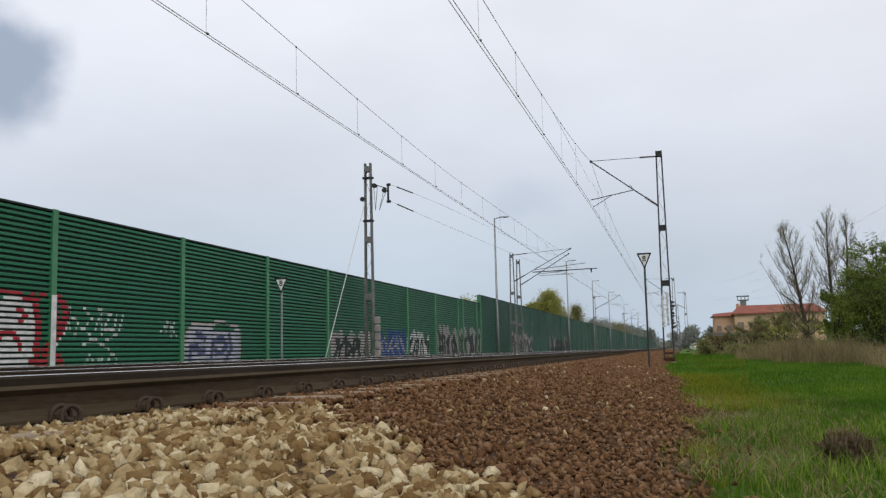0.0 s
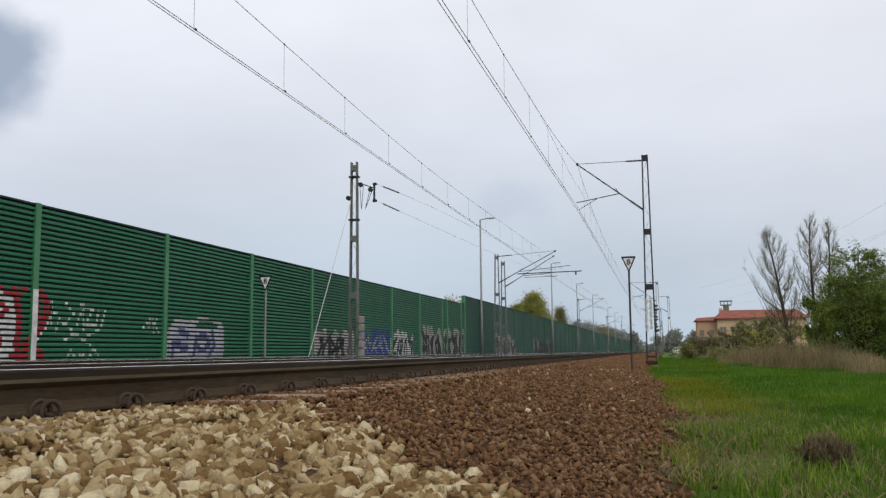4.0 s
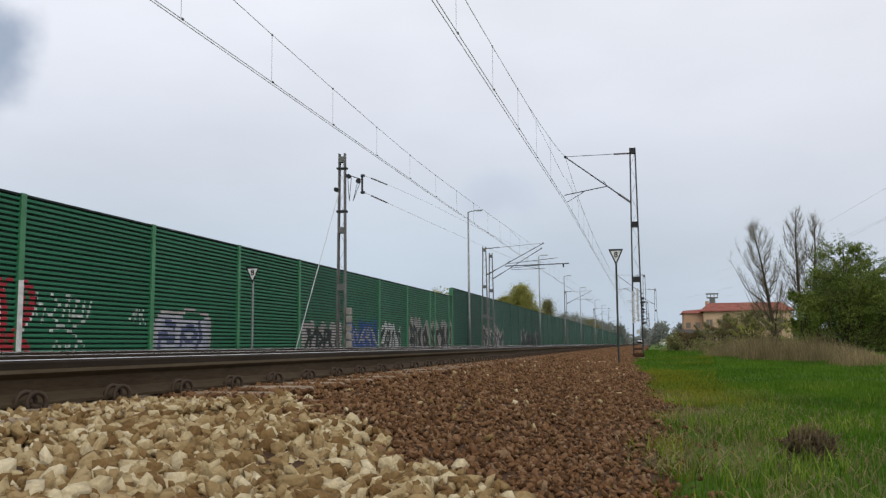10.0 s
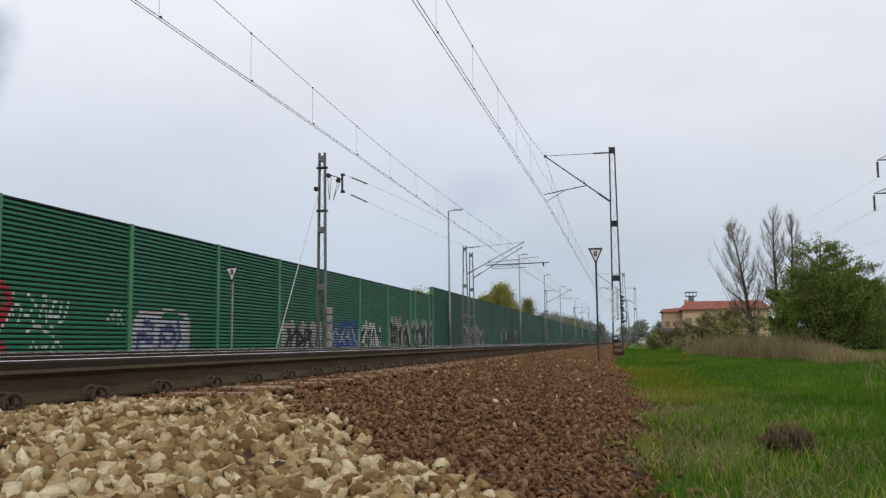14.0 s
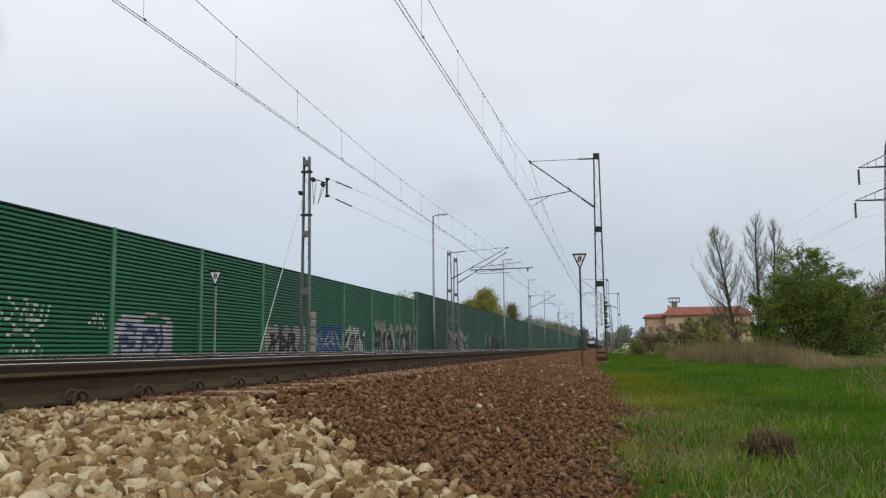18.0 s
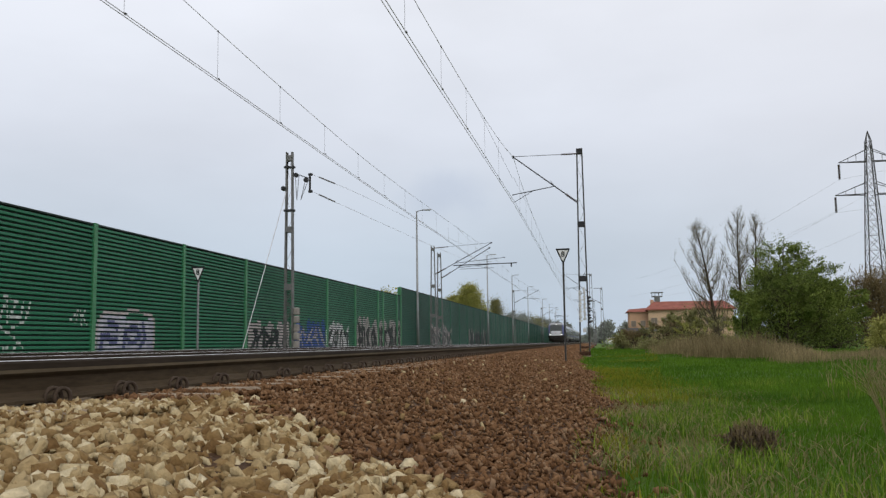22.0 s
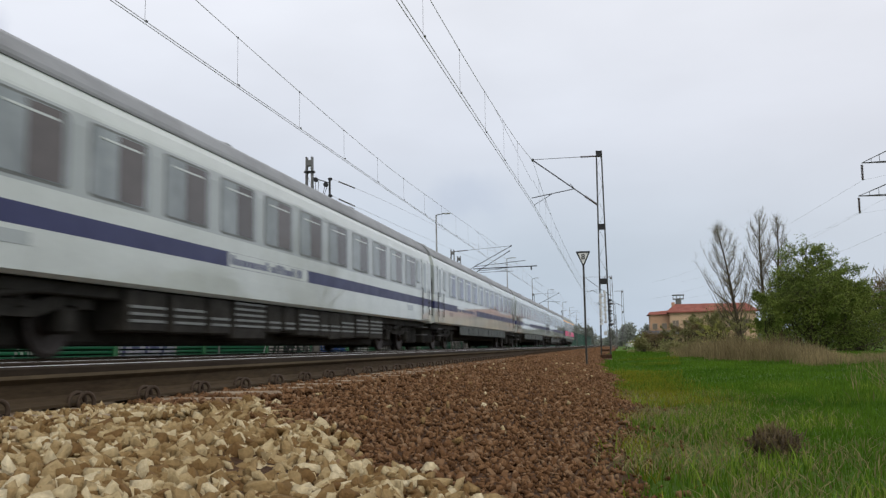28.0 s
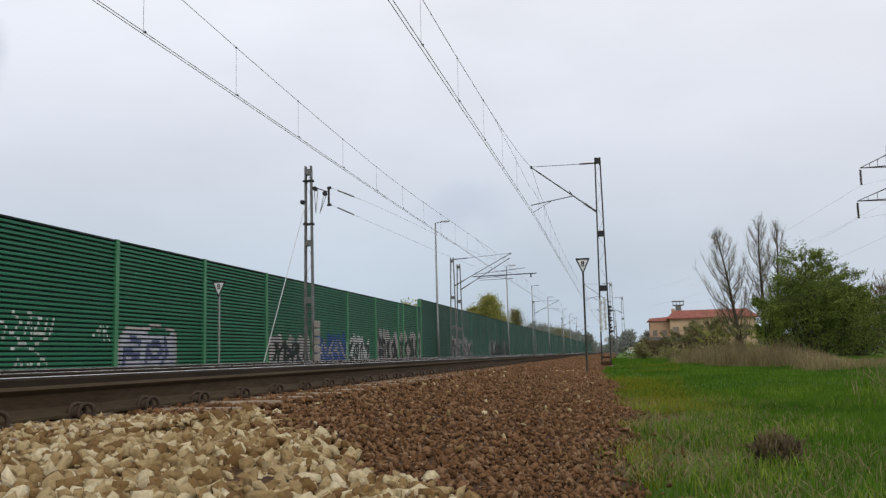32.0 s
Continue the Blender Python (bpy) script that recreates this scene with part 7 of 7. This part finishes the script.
lettered = build_coach("off-white coach with a lettered navy stripe and skirts", navy_bands(M_NAVY), W_SALOON, "blind", M_DUSK, True)
TRAIN.append((lettered, 80.0))
opening = build_coach("off-white coach with navy stripe and hopper windows", navy_bands(M_NAVY), [3.75 + 2.13 * i for i in range(9)], "hopper", M_DUSK, False, (0, 3, 5, 8))
TRAIN.append((opening, 106.1))
# lettering on a white field that interrupts the stripe: bars in place of the words
for root, y0, y1 in ((opening, 2.4, 8.6), (lettered, 4.3, 9.1), (skirted, 4.7, 9.8), (first, 10.0, 13.5), (navy, 9.0, 13.0)):
    rng = random.Random(int(y0 * 10))
    for s in (1, -1):
        field = part("lettering_field", Shape().box(*sorted((1.411 * s, 1.4155 * s)), y0, y1, 1.505, 1.755), M_COACH, root, "white field with unreadable navy letters")
        y = y0 + 0.1
        while y < y1 - 0.4:
            w = rng.uniform(0.1, 0.34)
            part("lettering_bar", Shape().box(*sorted((1.415 * s, 1.4185 * s)), y, y + w, 1.55, 1.66 + 0.06 * (w < 0.16)), M_NAVYL, field)
            y += w + rng.choice((0.05, 0.05, 0.05, 0.16))
for root in (opening, navy, skirted, lettered, first):
    for s in (1, -1):
        for y in (2.9, L_COACH - 3.7):
            part("plate", Shape().box(*sorted((1.411 * s, 1.4175 * s)), y, y + 0.8, 1.28, 1.44, bevel=0.003), M_COACHG, root, "pale plate with unreadable marks")

last = build_coach("white coach with an orange line and magenta advertising panels",
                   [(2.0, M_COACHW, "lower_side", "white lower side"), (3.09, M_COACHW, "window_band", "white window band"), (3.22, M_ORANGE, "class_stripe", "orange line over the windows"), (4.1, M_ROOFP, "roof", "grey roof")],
                   [3.82 + 2.35 * i for i in range(9)], "sash", M_DUSK, True)
TRAIN.append((last, 132.2))
for s in (1, -1):
    xa, xb = sorted((1.412 * s, 1.418 * s))
    xc, xd = sorted((1.417 * s, 1.4215 * s))
    for ya, yb in ((1.9, 10.1), (15.5, 23.8)):
        pn = part("advert_panel", Shape().box(xa, xb, ya, yb, 1.31, 1.93), M_PINK, last, "magenta advertising panel with unreadable bars")
        rng = random.Random(int(ya))
        bars = Shape()
        y = ya + 0.4
        while y < yb - 1.0:
            w = rng.uniform(0.5, 1.3)
            z = rng.choice((1.5, 1.62, 1.74))
            bars.box(xc, xd, y, y + w, z, z + rng.uniform(0.04, 0.09))
            y += w * rng.uniform(0.5, 1.2)
        part("print", bars, M_PINKL, pn)
        part("panel_edge", Shape().box(xc, xd, *((yb - 0.45, yb) if ya < 10 else (ya, ya + 0.35)), 1.32, 1.92), M_PINKL, pn)
    vest = part("vestibule_panel", Shape().box(xa, xb, 0.1, 1.89, 1.02, 2.0), M_LAVENDER, last, "pale lavender panel beside the door")
    part("vestibule_line", Shape().box(xc, xd, 1.48, 1.86, 1.44, 1.54), M_NAVY, vest)
    half = part("window", rounded(1.46, 1.02, 0.16, 1.405 * s, 1.4165 * s, 2.04, 2.56), M_RECESS, last, "rounded pale grey window panel")
    part("sash", rounded(0.3, 0.94, 0.06, 1.416 * s, 1.4205 * s, 2.0, 2.56), M_RUBBER, half)
    part("pane", rounded(0.22, 0.86, 0.05, 1.42 * s, 1.4245 * s, 2.0, 2.56), M_GLASSD, half, "dark brown tinted pane")
    # a leaning, chequered peak: steep on one side, running out on the other
    logo = Shape()
    rise = lambda u: 0.45 + 0.55 * math.sin(math.pi * u / 0.6) if u < 0.3 else max(0.3, 1 - 1.0 * (u - 0.3))
    cell = lambda u, v: (1.4165 * s, 10.75 + 3.9 * u + 0.4 * v, 1.27 + 0.7 * v * rise(u))
    for k in range(14):
        for q in range(4):
            if (k + q) % 2 or q == 3:
                u0, u1 = k / 14, (k + 1) / 14
                v0, v1 = q / 4, (q + (0.45 if q == 3 and not (k + q) % 2 else 1.0)) / 4
                logo.add([cell(u0, v0), cell(u1, v0), cell(u1, v1), cell(u0, v1)], [(0, 1, 2, 3)])
    part("advert_motif", logo, M_PINK, last, "magenta chequered peak-shaped motif")


# ---------------------------------------------------------------- ballast stones


def stone_shape(rng, n=4):
    """A broken stone of about 1 m: the hull of a skewed block's corners and a few chips."""
    ax = np.array((rng.uniform(1.0, 1.4), rng.uniform(0.7, 1.0), rng.uniform(0.38, 0.68)))
    bm = bmesh.new()
    shear = rng.normal(0, 0.16, (3, 3)) + np.eye(3)
    for a in (-1, 1):
        for b in (-1, 1):
            for c in (-1, 1):
                p = np.array((a, b, c)) * 0.72 + rng.uniform(-0.36, 0.24, 3) * (a, b, c)
                bm.verts.new(shear @ p * ax * 0.5)
    for _ in range(n):
        p = rng.normal(size=3)
        bm.verts.new(shear @ (p / np.abs(p).max() ** 0.5 / np.linalg.norm(p) ** 0.5) * ax * 0.5)
    got = bmesh.ops.convex_hull(bm, input=bm.verts)
    bmesh.ops.delete(bm, geom=[q for q in got["geom_interior"] if isinstance(q, bmesh.types.BMVert)], context="VERTS")
    bmesh.ops.triangulate(bm, faces=bm.faces)
    bm.verts.index_update()
    v = np.array([p.co[:] for p in bm.verts], np.float32)
    f = np.array([[p.index for p in q.verts] for q in bm.faces], np.int32)
    bm.free()
    return v, f


S_RNG = np.random.default_rng(23)
STONES = [stone_shape(S_RNG, 1) for _ in range(28)]
FINE = [stone_shape(S_RNG, 6) for _ in range(30)]


def rotations(n, rng):
    q = rng.normal(size=(n, 4))
    q /= np.linalg.norm(q, axis=1, keepdims=True)
    w, x, y, z = q.T
    return np.stack([np.stack([1 - 2 * (y * y + z * z), 2 * (x * y - z * w), 2 * (x * z + y * w)], 1),
                     np.stack([2 * (x * y + z * w), 1 - 2 * (x * x + z * z), 2 * (y * z - x * w)], 1),
                     np.stack([2 * (x * z - y * w), 2 * (y * z + x * w), 1 - 2 * (x * x + y * y)], 1)], 1)


def stone_field(name, label, pos, size, m, rng, shapes=STONES):
    co_all, f_all, base = [], [], 0
    kind = rng.integers(0, len(shapes), len(pos))
    rot = rotations(len(pos), rng)
    for k, (v, f) in enumerate(shapes):
        sel = np.where(kind == k)[0]
        if not len(sel):
            continue
        co = np.einsum("nij,vj->nvi", rot[sel], v) * size[sel][:, None, None] + pos[sel][:, None, :]
        ff = f[None] + (np.arange(len(sel)) * len(v))[:, None, None] + base
        co_all.append(co.reshape(-1, 3))
        f_all.append(ff.reshape(-1, 3))
        base += co.shape[0] * co.shape[1]
    return tagged(part(name, big_mesh(name, np.concatenate(co_all), np.concatenate(f_all), m), ballast), label, kind="stuff")


V_BED = np.vectorize(bed_z)


def pale_edge(x):
    """The pale load ends along this line."""
    return np.minimum(4.2 - 1.2 * (x + 1.7), 4.32 - 0.1 * (x + 1.7)) + 0.1 * np.sin(x * 9) + 0.07 * np.sin(x * 23)


def pale_height(x, y):
    return 0.02 * np.sin(x * 5 + 1) * np.sin(y * 4) - 0.012


def between(y):
    """1 between two sleepers, 0 on a sleeper."""
    q = (y - 3.24) / 0.6
    return (np.abs(q - np.round(q)) > 0.24) * 1.0


def stones():
    rng = np.random.default_rng(5)
    # pale limestone, dumped near the camera
    area = (-2.45, 0.0, 0.9, 5.2)
    n = 26000
    x, y = rng.uniform(area[0], area[1], n), rng.uniform(area[2], area[3], n)
    size = rng.choice([0.03, 0.041, 0.054, 0.07], n, p=[0.32, 0.34, 0.24, 0.10]) * rng.uniform(0.85, 1.15, n)
    ok = (y < pale_edge(x) - 0.06 + 0.09 * rng.normal(size=n)) & (x < -0.25 + 0.12 * rng.normal(size=n)) & ~((x < -2.42) & (y > 0)) & (np.hypot(x, y) > 1.1)
    x, y, size = x[ok], y[ok], size[ok]
    z = V_BED(x, y) + pale_height(x, y) + rng.uniform(-0.028, 0.03, len(x))
    z = np.where(x < -1.9, np.minimum(z, -0.194 + 0.014 * rng.random(len(x)) + 0.008 * between(y)), z)
    # more of them packed against the rail foot
    k = 1500
    xe, ye = rng.uniform(-2.43, -1.85, k), 1.4 + 2.5 * rng.random(k) ** 1.3
    x, y, z = np.concatenate([x, xe]), np.concatenate([y, ye]), np.concatenate([z, -0.19 + rng.uniform(-0.008, 0.012, k)])
    size = np.concatenate([size, rng.uniform(0.026, 0.042, k)])
    pos = np.stack([x, y, z], 1)
    order = np.argsort((x + 1.2) ** 2 + (y - 2.2) ** 2)
    near, rest = order[:300], order[300:]
    meshes = [big_mesh("stone", v, f, M_STONE_PALE) for v, f in FINE]
    heap = tagged(thing("gravel_heap", (0, 0, 0)), "load of pale yellowish limestone dumped on the ballast", "stone heap", kind="structure")
    rot = rotations(300, rng)
    for i, k in enumerate(near):
        m = Matrix([[float(q) for q in r] for r in rot[i]]).to_4x4()
        ob = part("stone", meshes[i % len(meshes)], None, heap, at=Matrix.Translation([float(q) for q in pos[k]]) @ m @ Matrix.Scale(float(size[k]), 4))
    o = stone_field("loose_stones", "pale yellowish limestone pieces", pos[rest], size[rest], M_STONE_PALE_L, rng, FINE)
    o.parent = heap
    # brown ballast
    n = 120000
    y = 1.5 + 44 * rng.random(n) ** 1.55
    x = rng.uniform(-2.5, 0.25, n)
    size = rng.choice([0.026, 0.035, 0.045, 0.056], n, p=[0.3, 0.36, 0.25, 0.09]) * rng.uniform(0.85, 1.2, n) * np.interp(y, [0, 15, 45], [0.68, 0.82, 1.4])
    keep = (y > pale_edge(x) - 0.25) | (x > -0.45)
    keep &= x < V_TOE(y) + 0.1 * rng.normal(size=n)
    keep &= ~((x < -1.98) & (np.abs((y - 3.24) / 0.6 - np.round((y - 3.24) / 0.6)) < 0.2) & (rng.random(n) < 0.6))
    x, y, size = x[keep], y[keep], size[keep]
    # the cribs between the sleeper ends are filled a little higher
    k = 5000
    xe, ye = rng.uniform(-2.47, -1.9, k), 4.2 + 34 * rng.random(k) ** 1.4
    ok = between(ye) > 0.5
    xe, ye = xe[ok], ye[ok]
    x, y, size = np.concatenate([x, xe]), np.concatenate([y, ye]), np.concatenate([size, rng.uniform(0.03, 0.05, len(xe))])
    z = V_BED(x, y) + rng.uniform(-0.02, 0.02, len(x))
    z = np.where(x < -1.9, np.where(between(y) > 0.5, -0.192 + rng.uniform(-0.012, 0.012, len(x)), -0.205), z)
    stone_field("ballast_stones", "brown crushed ballast stones", np.stack([x, y, z], 1), size, M_STONE_BROWN, rng)
    n = 13000
    y = 42 + 100 * rng.random(n) ** 1.5
    x = rng.uniform(-2.5, -0.45, n)
    keep = x < V_TOE(y) + 0.1 * rng.normal(size=n)
    x, y = x[keep], y[keep]
    stone_field("far_ballast_stones", "brown crushed ballast stones farther off", np.stack([x, y, V_BED(x, y) + rng.uniform(-0.02, 0.03, len(x))], 1), rng.uniform(0.07, 0.12, len(x)), M_STONE_BROWN, rng)
    # round the camera and in the cribs of the near track
    n = 16000
    x, y = rng.uniform(-5.3, 0.0, n), -7 + 32 * rng.random(n) ** 1.3
    keep = ((x < -2.5) & (between(y) > 0.5) & (np.abs(np.abs(x - NEAR_TRACK) - GAUGE) > 0.11)) | ((x > -2.5) & (y < 1.6) & (np.hypot(x, y) > 0.4))
    x, y = x[keep], y[keep]
    z = np.where(x < -1.9, -0.212, V_BED(x, y)) + rng.uniform(-0.015, 0.012, len(x))
    stone_field("crib_stones", "brown ballast stones between the sleepers", np.stack([x, y, z], 1), rng.uniform(0.03, 0.055, len(x)), M_STONE_BROWN, rng)
    # a few pale stones strewn over the brown ballast
    n = 130
    x, y = rng.uniform(-1.9, -0.3, n), 4 + 26 * rng.random(n) ** 1.4
    stone_field("strewn_stones", "single pale stones strewn on the ballast", np.stack([x, y, V_BED(x, y) + 0.025], 1), rng.uniform(0.03, 0.06, n), M_STONE_PALE_L, rng)
    # small stones among the grass edge
    n = 500
    y = 3 + 14 * rng.random(n)
    x = V_TOE(y) + np.abs(rng.normal(0, 0.25, n))
    stone_field("edge_stones", "scattered brown stones in the grass edge", np.stack([x, y, V_FIELD(x, y) + 0.005], 1), rng.uniform(0.018, 0.036, n), M_STONE_BROWN, rng)


stones()


def motions():
    for ob, offset in TRAIN:
        walk(ob, [(t, pose(FAR_TRACK, 32.2 + 35.8 * (26.5 - t) + offset, RAIL_Z)) for t in range(0, 33, 2)])


motions()
